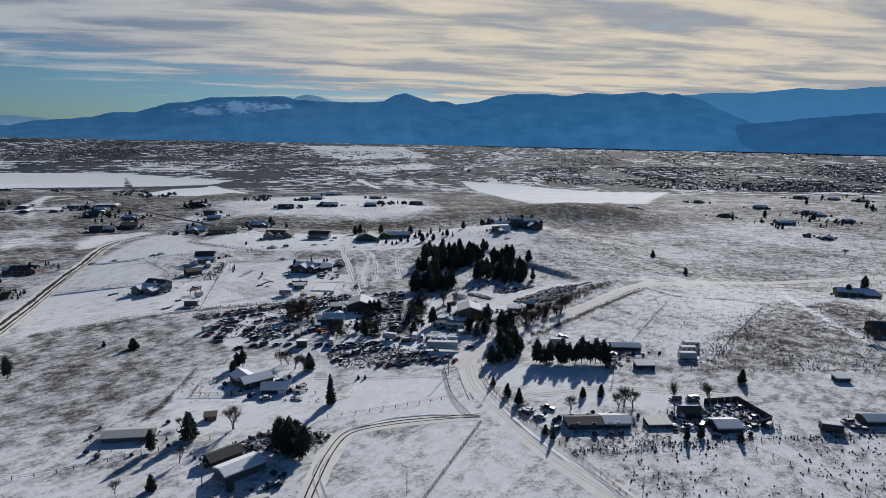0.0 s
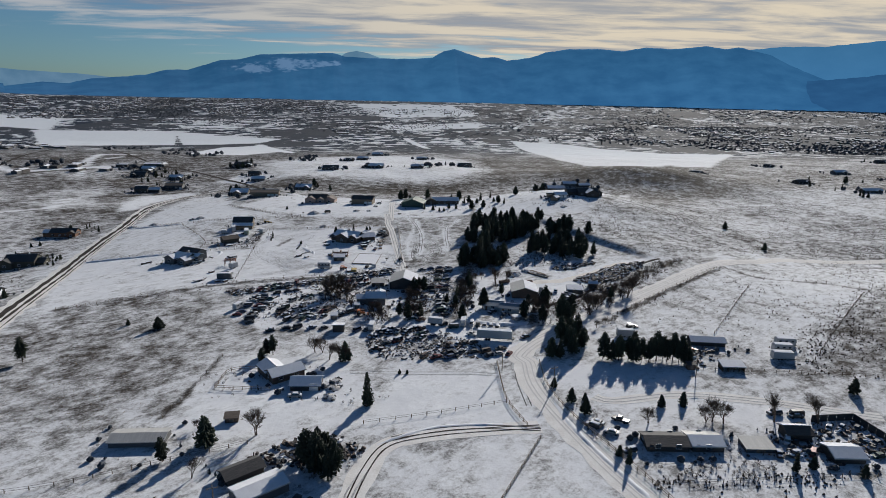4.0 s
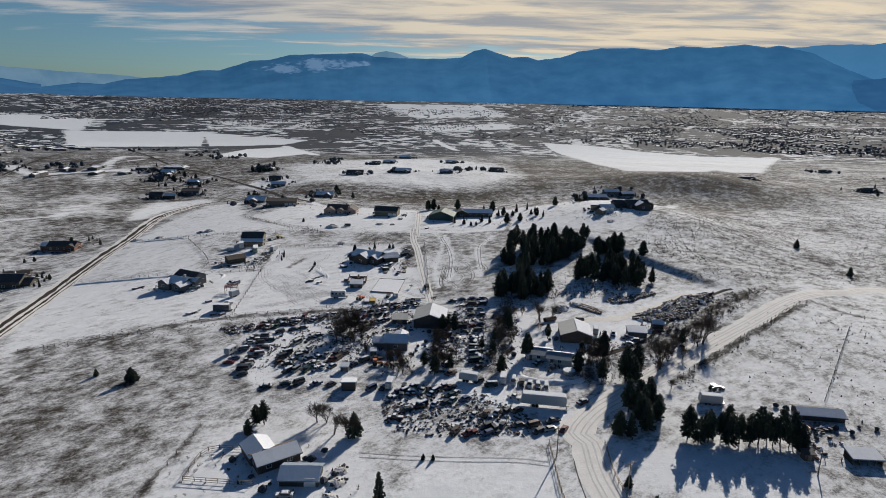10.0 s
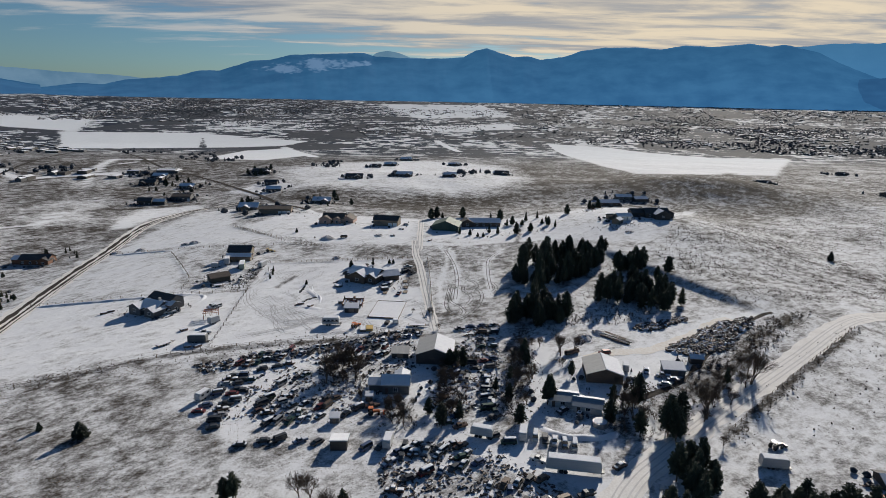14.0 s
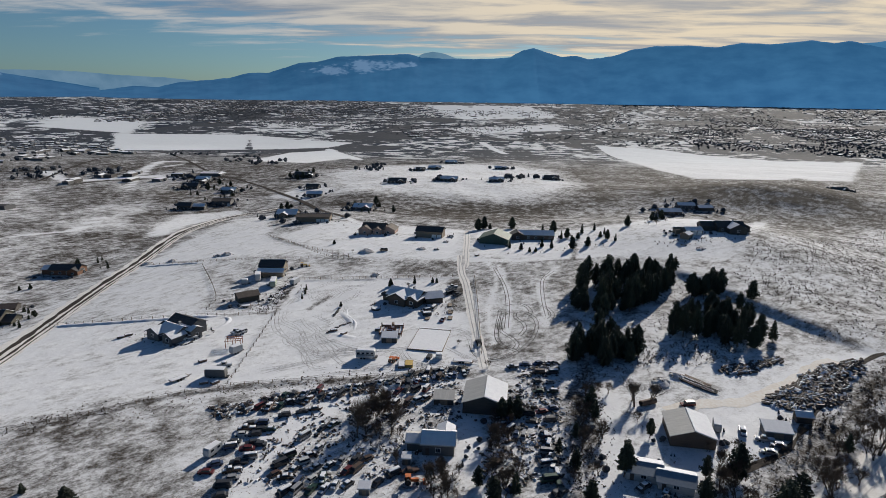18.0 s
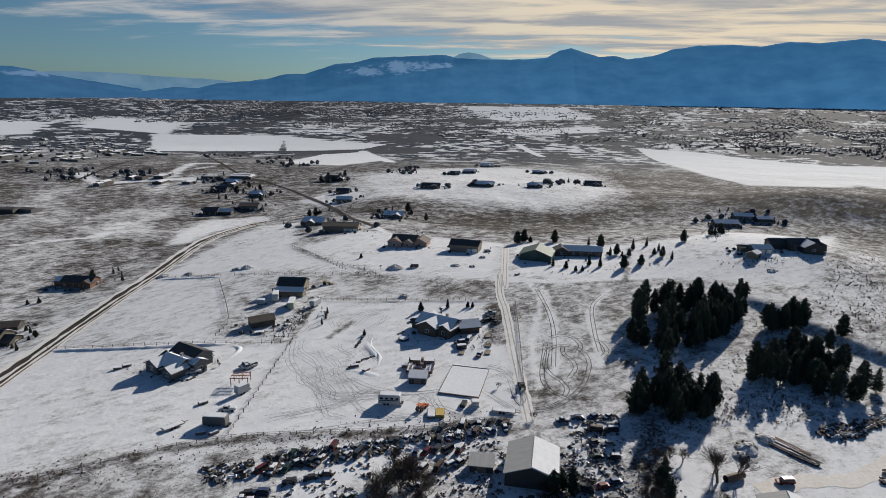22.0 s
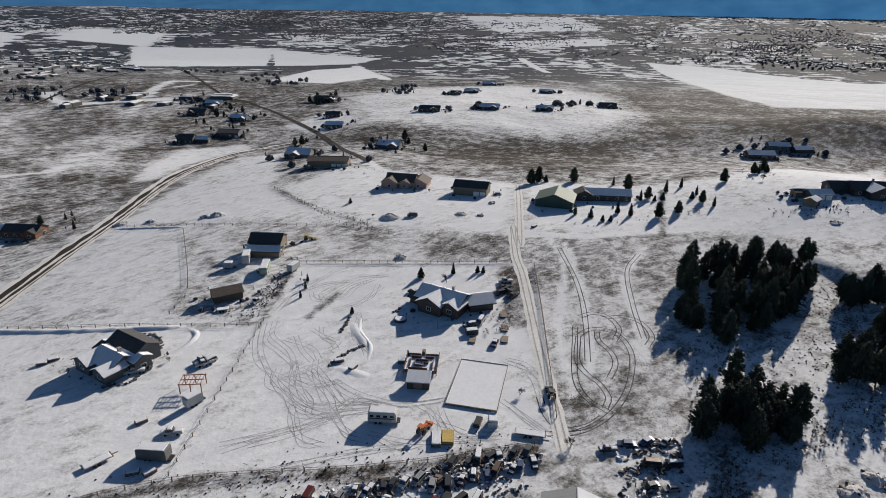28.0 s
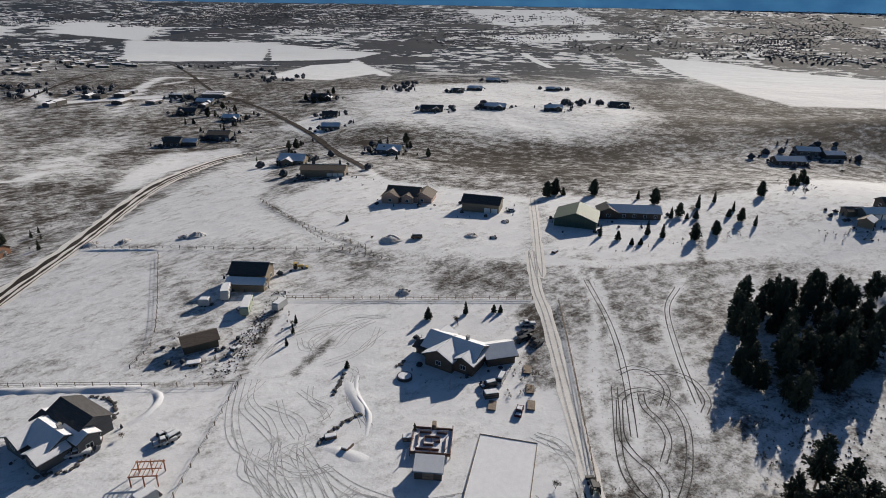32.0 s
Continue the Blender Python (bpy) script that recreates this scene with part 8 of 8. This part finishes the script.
brush("tangled leafless brush between the scrapyard and the house", [([(11.2, 270.0), (17.3, 317.9), (27.6, 342.5), (25.6, 298.4), (15.7, 265.0)], 120), ([(-7.5, 261.9), (-8.0, 297.1), (1.9, 297.5), (0.8, 262.1)], 50),
      ([(-43.4, 281.0), (-47.1, 303.1), (-32.8, 303.6), (-29.9, 281.4)], 60), ([(-23.5, 259.0), (-22.7, 273.0), (-13.6, 273.3), (-12.7, 258.2)], 34)], 2, 0.5, 1.05)
brush("leafless hedge and brush along the farm fence", [([(57.0, 162.0), (88.9, 164.5), (84.5, 156.1), (56.7, 156.3)], 60), ([(74.2, 260.5), (165.3, 348.5), (165.7, 343.4), (74.7, 256.7)], 60)], 3, 0.35, 0.8)
brush("leafless brush under the hillside grove", [([(22.2, 340.0), (50.5, 356.3), (49.6, 340.6), (22.8, 322.9)], 60), ([(25.6, 378.3), (47.6, 400.9), (31.0, 334.3), (20.5, 343.9)], 60), ([(49.4, 351.6), (80.4, 369.8), (89.1, 360.8), (76.3, 343.8), (47.6, 336.8)], 90)], 4, 0.4, 0.85)
YARD_SHRUBS = [([(-229.3, 355.9), (-210.3, 349.2), (-190.0, 318.1), (-206.4, 323.2)], 34), ([(-297.2, 513.8), (-259.9, 523.0), (-245.7, 495.5), (-280.0, 485.1)], 18), ([(-258.5, 413.7), (-230.1, 407.9), (-213.7, 383.3), (-225.7, 364.2)], 18), ([(-102.4, 425.4), (-98.4, 376.7), (-102.3, 376.3), (-105.4, 425.2)], 26), ([(-95.2, 469.2), (-81.6, 462.3), (-80.2, 451.7), (-93.2, 457.9)], 22), ([(89.4, 538.1), (107.6, 539.0), (124.6, 583.2), (105.2, 582.1)], 40), ([(-32.4, 163.5), (-20.2, 169.0), (-15.4, 172.0), (-18.1, 162.2), (-28.6, 158.6)], 26), ([(97.8, 177.5), (112.3, 181.5), (108.1, 174.6), (96.5, 171.5)], 20), ([(57.8, 174.9), (93.8, 173.7), (89.5, 165.5), (56.5, 165.6)], 34), ([(-147.7, 351.6), (-141.4, 354.5), (-133.5, 346.3), (-139.5, 343.4)], 8), ([(-32.6, 388.8), (-21.6, 397.4), (-20.1, 382.2), (-30.0, 376.1)], 26), ([(-112.0, 378.8), (-106.5, 386.9), (-101.7, 380.1), (-107.1, 372.5)], 10), ([(-103.1, 401.7), (-94.3, 414.0), (-88.9, 401.1), (-95.4, 392.2)], 16),
               ([(-111.6, 559.1), (-74.7, 579.2), (-70.5, 561.8), (-108.1, 545.4)], 18), ([(2.0, 473.0), (64.6, 500.3), (61.8, 489.3), (3.8, 466.5)], 30), ([(88.4, 493.9), (137.5, 497.2), (135.6, 486.8), (87.4, 481.7)], 40), ([(-73.9, 210.2), (-53.1, 221.3), (-47.7, 203.2), (-64.8, 197.9)], 24),
               ([(-27.5, 192.6), (-23.0, 206.0), (-11.0, 200.2), (-14.4, 189.3)], 14), ([(40.2, 195.9), (49.6, 192.8), (48.9, 169.9), (43.3, 176.1)], 22), ([(86.3, 162.9), (125.6, 165.0), (121.8, 159.7), (85.4, 157.7)], 30)]
brush("small leafless shrubs round the houses", YARD_SHRUBS, 5, 0.3, 0.65)

# ---- fences and poles ----
for pts in ([(-151.9, 276.3), (-145.1, 279.6), (-121.3, 292.1), (-91.7, 311.1), (-46.5, 322.4), (-15.1, 333.5)], [(-89.3, 309.7), (-92.2, 339.0), (-95.9, 377.9)],
            [(-194.2, 373.4), (-159.4, 370.5), (-115.8, 372.1), (-95.7, 375.3)], [(-211.1, 472.9), (-169.1, 465.4), (-131.3, 459.0), (-84.0, 460.5)], [(-166.0, 457.4), (-131.1, 397.5), (-127.1, 379.1)],
            [(53.6, 154.7), (79.0, 155.6), (106.7, 156.8), (156.3, 157.4)], [(-17.7, 183.5), (4.2, 189.0), (24.0, 194.9)], [(-105.5, 152.9), (-86.4, 157.4), (-67.9, 165.2), (-47.0, 174.1)],
            [(106.0, 155.8), (115.4, 139.2), (125.9, 124.9)], [(90.7, 217.5), (140.1, 211.8), (200.0, 204.2)], [(-149.0, 519.2), (-113.9, 483.5), (-84.8, 464.0)], [(114.1, 248.4), (162.4, 310.6)], [(215.7, 302.9), (136.2, 221.4)],
            [(73.7, 261.8), (111.5, 297.5), (162.6, 343.7)], [(-69.5, 228.2), (-71.7, 202.9), (-73.9, 187.6)], [(-152.2, 524.5), (-101.8, 467.5), (-73.0, 451.9)]):
    fence(pts, "weathered wire fence with wooden posts in snow", 4.0, 1.25, 3, False, 0.10)
for pts in ([(-99.7, 420.4), (-64.4, 423.7), (-22.3, 428.4)], [(-14.1, 427.6), (-11.9, 391.7), (-9.8, 343.6)], [(39.6, 222.6), (38.6, 206.0), (42.1, 186.6), (53.1, 155.7), (60.4, 130.0)],
            [(24.8, 222.6), (24.3, 197.2), (27.7, 181.5)], [(-64.8, 204.7), (-47.7, 203.2)], [(-64.8, 204.7), (-63.2, 216.8), (-50.3, 217.4)], [(6.1, 131.9), (30.2, 175.3)]):
    fence(pts, "weathered wooden post-and-rail fence in the snow", 2.6, 1.3, 3, True, 0.09)
power_pole((25.7, 216.6), 9.0, 20)
power_pole((40.0, 203.3), 8.0, 20)
power_pole((-47.1, 147.3), 7.0, 20)
power_pole((4.5, 138.9), 6.0, 0, False)
power_pole((63.7, 131.7), 6.0, 0, False)
power_pole((72.1, 272.0), 8.5, 30)
power_pole((89.0, 210.4), 7.0, 10)
power_pole((-42.9, 380.1), 3.0, 10, False)

# ---- tussocks, weeds and shrubs ----
tufts("dry_weeds", "dark tussocks of dry weeds poking through snow", [
    ([(110.9, 247.1), (161.1, 310.6), (163.8, 310.6), (115.0, 246.8)], 260), ([(134.5, 220.3), (214.2, 302.8), (217.1, 302.9), (136.9, 220.1)], 300), ([(53.9, 155.6), (107.3, 157.8), (157.2, 158.4), (155.0, 156.0), (105.8, 155.5), (53.1, 153.1)], 500),
    ([(92.2, 398.4), (144.6, 496.0), (386.7, 714.5), (405.9, 532.5), (469.7, 419.0), (238.3, 397.9), (122.5, 368.5)], 13000),
    ([(190.0, 325.0), (300.0, 300.0), (480.0, 420.0), (640.0, 600.0), (420.0, 560.0)], 4000),
    ([(150.0, 249.1), (220.9, 310.3), (284.8, 321.8), (273.2, 240.4), (234.1, 204.5), (128.6, 212.7)], 3200),
    ([(84.1, 261.7), (162.8, 339.6), (194.5, 336.9), (212.1, 302.7), (131.4, 221.8), (119.8, 243.5)], 300),
    ([(56.9, 152.2), (151.1, 153.5), (141.9, 119.7), (59.4, 127.8)], 300)], 1, SHRUB, 0.14, 0.48, 1.4)
tufts("dry_weeds", "brown tussocks of dry grass poking through snow", [
    ([(-160.0, 245.4), (-126.2, 298.2), (-87.4, 299.6), (-59.1, 263.7), (-71.9, 231.3), (-75.9, 188.5), (-98.2, 183.0), (-116.2, 171.2)], 3800),
    ([(-15.1, 427.5), (-10.3, 459.7), (44.1, 463.0), (31.1, 379.2), (17.9, 343.5), (-7.1, 334.2)], 3600),
    ([(-101.7, 446.2), (-59.9, 462.0), (-22.9, 453.0), (-22.4, 433.8), (-94.4, 424.0)], 1200),
    ([(-157.3, 448.7), (-126.0, 458.7), (-105.1, 379.7), (-122.4, 374.3)], 700),
    ([(-79.8, 269.9), (-78.0, 303.2), (-23.6, 326.7), (32.8, 273.8), (10.2, 224.6), (-20.9, 223.8)], 3000)], 2, DRYGRASS, 0.07, 0.24, 0.8)
tufts("roadside_weeds", "tangled dry weeds along fences and banks", [
    ([(-149.5, 273.8), (-147.1, 281.7), (-92.5, 312.8), (-15.2, 336.8), (-14.8, 325.9), (-88.4, 304.0)], 2600),
    ([(-102.4, 425.4), (-98.4, 376.7), (-102.3, 376.3), (-105.4, 425.2)], 700),
    ([(11.4, 272.7), (18.8, 322.4), (27.9, 337.3), (24.7, 298.3), (15.3, 267.6)], 1500),
    ([(39.0, 260.9), (49.3, 279.7), (84.1, 304.3), (133.1, 353.2), (156.4, 361.6), (122.3, 326.8), (78.0, 280.6), (50.6, 254.5)], 5000),
    ([(19.2, 327.2), (35.9, 409.1), (89.3, 429.5), (92.6, 358.1)], 1800),
    ([(70.5, 258.2), (163.7, 348.2), (162.9, 339.6), (73.1, 254.9)], 700)], 3, SHRUB, 0.10, 0.42, 1.0)


# ---- the far town in the valley ----
def scatter_far(poly, n, seed):
    """Up to n points inside poly, gathered in clusters and bands."""
    rs = np.random.RandomState(seed)
    xs, ys = [q[0] for q in poly], [q[1] for q in poly]
    x, y = rs.uniform(min(xs), max(xs), n * 3), rs.uniform(min(ys), max(ys), n * 3)
    k = inside(poly, x, y, 0.01) > 0.5
    return list(zip(x[k][:n].tolist(), y[k][:n].tolist()))


def far_town(name, label, polys, seed):
    rr = random.Random(seed)
    verts, faces, mats = [], [], []
    for poly, n in polys:
        for x, y in scatter_far(poly, n, seed + n):
            if n > 200 and noise.noise((x * 0.004, y * 0.002, 2.0)) + rr.uniform(-0.25, 0.25) < -0.02:
                continue
            z = G(x, y)
            a, b, h, r = rr.uniform(6, 13), rr.uniform(4, 7), rr.uniform(2.8, 4.6), rr.uniform(0.4, 1.6)
            if rr.random() < 0.05:
                a, b, h = a * 2.6, b * 2.4, h * 1.2
            f = 0.62 if y > 1300 else 0.9
            a, b, h, r = a * f, b * f, h * f, r * f
            t = rr.choice((0.05, 1.6)) + rr.uniform(-0.15, 0.15)
            c, s = math.cos(t), math.sin(t)
            i = len(verts)
            for px, py, pz in ((-a, -b, -2), (a, -b, -2), (a, b, -2), (-a, b, -2), (-a, -b, h), (a, -b, h), (a, b, h), (-a, b, h), (-a, 0, h + r), (a, 0, h + r)):
                verts.append((x + px * c - py * s, y + px * s + py * c, z + pz))
            faces += [(i, i + 1, i + 5, i + 4), (i + 2, i + 3, i + 7, i + 6), (i + 1, i + 2, i + 6, i + 9, i + 5), (i + 3, i, i + 4, i + 8, i + 7), (i + 4, i + 5, i + 9, i + 8), (i + 6, i + 7, i + 8, i + 9)]
            w = rr.choice((0, 1, 1))
            mats += [w, w, w, w, 2 if rr.random() < 0.85 else 3, 2 if rr.random() < 0.85 else 3]
    me = bpy.data.meshes.new(name)
    me.from_pydata(verts, [], faces)
    for m in (SIDE_DARK, SIDE_GREY, SNOW, SHINGLE):
        me.materials.append(m)
    me.polygons.foreach_set("material_index", mats)
    return tagged(new(name, me), label, "houses", kind="stuff")


TOWN = [(498.4, 2292.8), (850.9, 2542.5), (2387.7, 2563.3), (2240.3, 2040.5), (1366.9, 1459.3), (962.5, 1622.8), (741.8, 1783.1)]
TOWN2 = [(841.3, 4248.3), (2932.5, 4988.0), (4423.3, 4062.1), (3105.7, 2839.8), (884.6, 2643.9), (719.6, 3466.0)]
SUBURB = [(-1399.7, 1526.1), (-1380.5, 1753.0), (-1024.8, 1706.5), (-673.3, 1259.2), (-702.8, 1010.0), (-791.3, 929.1)]
VALLEYFLOOR = [(-2236.7, 2355.7), (-1648.5, 2884.8), (-680.9, 3394.4), (489.8, 3465.6), (1566.4, 2835.4), (933.7, 1751.6), (276.1, 2033.6), (-423.4, 2149.9), (-1468.7, 2583.8), (-1907.1, 2027.6)]
LEFTFAR = [(-2078.4, 3331.4), (-622.9, 4195.8), (-362.4, 3172.9), (-910.7, 2629.7), (-1449.9, 2310.2)]
far_town("far_town", "far valley town of low houses with snowy roofs", [(TOWN, 1500), (TOWN2, 3600), (LEFTFAR, 2200), (VALLEYFLOOR, 420), ([(-622.9, 4195.8), (1062.8, 4895.2), (754.9, 3475.6), (-416.4, 3158.2)], 350), ([(-293.7, 2220.0), (-157.0, 2293.8), (-143.3, 2096.7), (-264.3, 2070.4)], 26)], 5)
far_town("far_suburb", "valley settlement of low houses with snowy roofs", [(SUBURB, 110), ([(-539.2, 856.0), (-489.3, 940.1), (-441.6, 873.8), (-490.7, 809.9)], 7), ([(-447.6, 897.2), (-372.0, 945.2), (-333.1, 875.7), (-402.0, 843.6)], 7), ([(-482.5, 669.1), (-447.6, 667.9), (-425.7, 642.4), (-447.4, 631.2)], 3)], 6)


def far_trees(name, label, polys, seed, lo, hi):
    """Bare round crowns and some dark evergreens, as one mass."""
    rr = random.Random(seed)
    verts, faces = [], []
    for poly, n in polys:
        for x, y in (scatter_far(poly, n, seed + n) if n > 60 else scatter(poly, n, rr)):
            if n > 200 and noise.noise((x * 0.006, y * 0.0022, 5.0)) + rr.uniform(-0.22, 0.22) < 0.02:
                continue
            z = G(x, y)
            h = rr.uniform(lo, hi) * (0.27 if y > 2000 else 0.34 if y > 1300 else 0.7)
            slim = rr.random() < 0.35
            tiers = ((0.05, 0.26), (0.38, 0.19), (0.70, 0.10)) if slim else ((0.08, 0.44), (0.36, 0.72), (0.72, 0.48))
            t, i = rr.uniform(0, 6), len(verts)
            for f, w in tiers:
                for j in range(5):
                    u = h * w * rr.uniform(0.65, 1.25)
                    verts.append((x + u * math.cos(t + 1.257 * j), y + u * math.sin(t + 1.257 * j), z + h * (f + rr.uniform(-0.06, 0.06))))
                t += 0.5
            verts.append((x, y, z + h * rr.uniform(0.9, 1.08)))
            for k in (0, 5):
                faces += [(i + k + j, i + k + (j + 1) % 5, i + k + 5 + (j + 1) % 5, i + k + 5 + j) for j in range(5)]
            faces += [(i + 10 + j, i + 10 + (j + 1) % 5, i + 15) for j in range(5)]
    me = bpy.data.meshes.new(name)
    me.from_pydata(verts, [], faces)
    me.materials.append(PINE_HAZED)
    return tagged(new(name, me), label, "trees", kind="stuff")


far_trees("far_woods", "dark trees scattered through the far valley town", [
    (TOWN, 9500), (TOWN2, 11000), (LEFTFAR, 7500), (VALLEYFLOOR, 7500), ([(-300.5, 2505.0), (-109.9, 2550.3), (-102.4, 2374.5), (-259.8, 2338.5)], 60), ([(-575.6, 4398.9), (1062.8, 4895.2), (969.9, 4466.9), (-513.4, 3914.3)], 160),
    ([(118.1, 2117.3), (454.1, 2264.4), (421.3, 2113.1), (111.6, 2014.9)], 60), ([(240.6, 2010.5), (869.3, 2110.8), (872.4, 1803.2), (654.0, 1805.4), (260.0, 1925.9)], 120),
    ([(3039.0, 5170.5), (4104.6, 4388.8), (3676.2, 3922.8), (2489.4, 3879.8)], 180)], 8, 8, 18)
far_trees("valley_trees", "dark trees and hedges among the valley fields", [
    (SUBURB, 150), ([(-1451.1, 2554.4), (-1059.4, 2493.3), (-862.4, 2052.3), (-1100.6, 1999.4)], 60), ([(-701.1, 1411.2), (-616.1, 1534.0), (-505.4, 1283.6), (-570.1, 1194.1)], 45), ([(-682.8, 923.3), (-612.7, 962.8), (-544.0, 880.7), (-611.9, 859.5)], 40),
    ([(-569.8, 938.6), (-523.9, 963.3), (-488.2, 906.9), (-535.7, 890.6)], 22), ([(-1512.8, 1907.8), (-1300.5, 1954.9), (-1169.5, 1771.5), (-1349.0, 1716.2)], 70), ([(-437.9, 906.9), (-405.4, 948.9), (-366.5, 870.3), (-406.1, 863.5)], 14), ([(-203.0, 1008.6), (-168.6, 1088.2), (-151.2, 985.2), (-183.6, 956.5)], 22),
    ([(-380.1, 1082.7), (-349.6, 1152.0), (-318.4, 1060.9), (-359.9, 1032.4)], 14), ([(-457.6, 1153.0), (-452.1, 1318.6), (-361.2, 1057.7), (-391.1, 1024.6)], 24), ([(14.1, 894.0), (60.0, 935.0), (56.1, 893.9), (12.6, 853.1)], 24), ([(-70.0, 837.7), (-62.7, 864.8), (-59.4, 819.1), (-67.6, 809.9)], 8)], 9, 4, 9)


# shrubs planted round the houses
ROUND = []
for (x, y), a, b in HOUSES:
    if y < 900:
        r = 0.5 * max(a, b) + 2.5
        ROUND.append(([(x - r - 3, y - r), (x - r * 0.75, y - r), (x - r * 0.75, y + r), (x - r - 3, y + r)], 3))
        ROUND.append(([(x + r * 0.75, y - r), (x + r + 4, y - r), (x + r + 4, y + r), (x + r * 0.75, y + r)], 4))
        ROUND.append(([(x - r, y - r - 3), (x + r, y - r - 3), (x + r, y - r * 0.8), (x - r, y - r * 0.8)], 3))
far_trees("garden_shrubs", "low dark evergreen shrubs planted round the houses", ROUND, 21, 0.8, 2.6)
brush("small leafless bushes round the houses", [(q, n) for q, n in ROUND if min(v[1] for v in q) < 420], 22, 0.25, 0.5)
YARDS = []
for (x, y), a, b in HOUSES:
    if 560 < y < 1250:
        r = 0.5 * max(a, b) + 3
        YARDS.append(([(x - r - 9, y - r), (x + r + 9, y - r), (x + r + 9, y + r + 14), (x - r - 9, y + r + 14)], 12))
far_trees("yard_trees", "dark evergreens and bare trees in the yards of the upper houses", YARDS, 23, 2.2, 6.5)
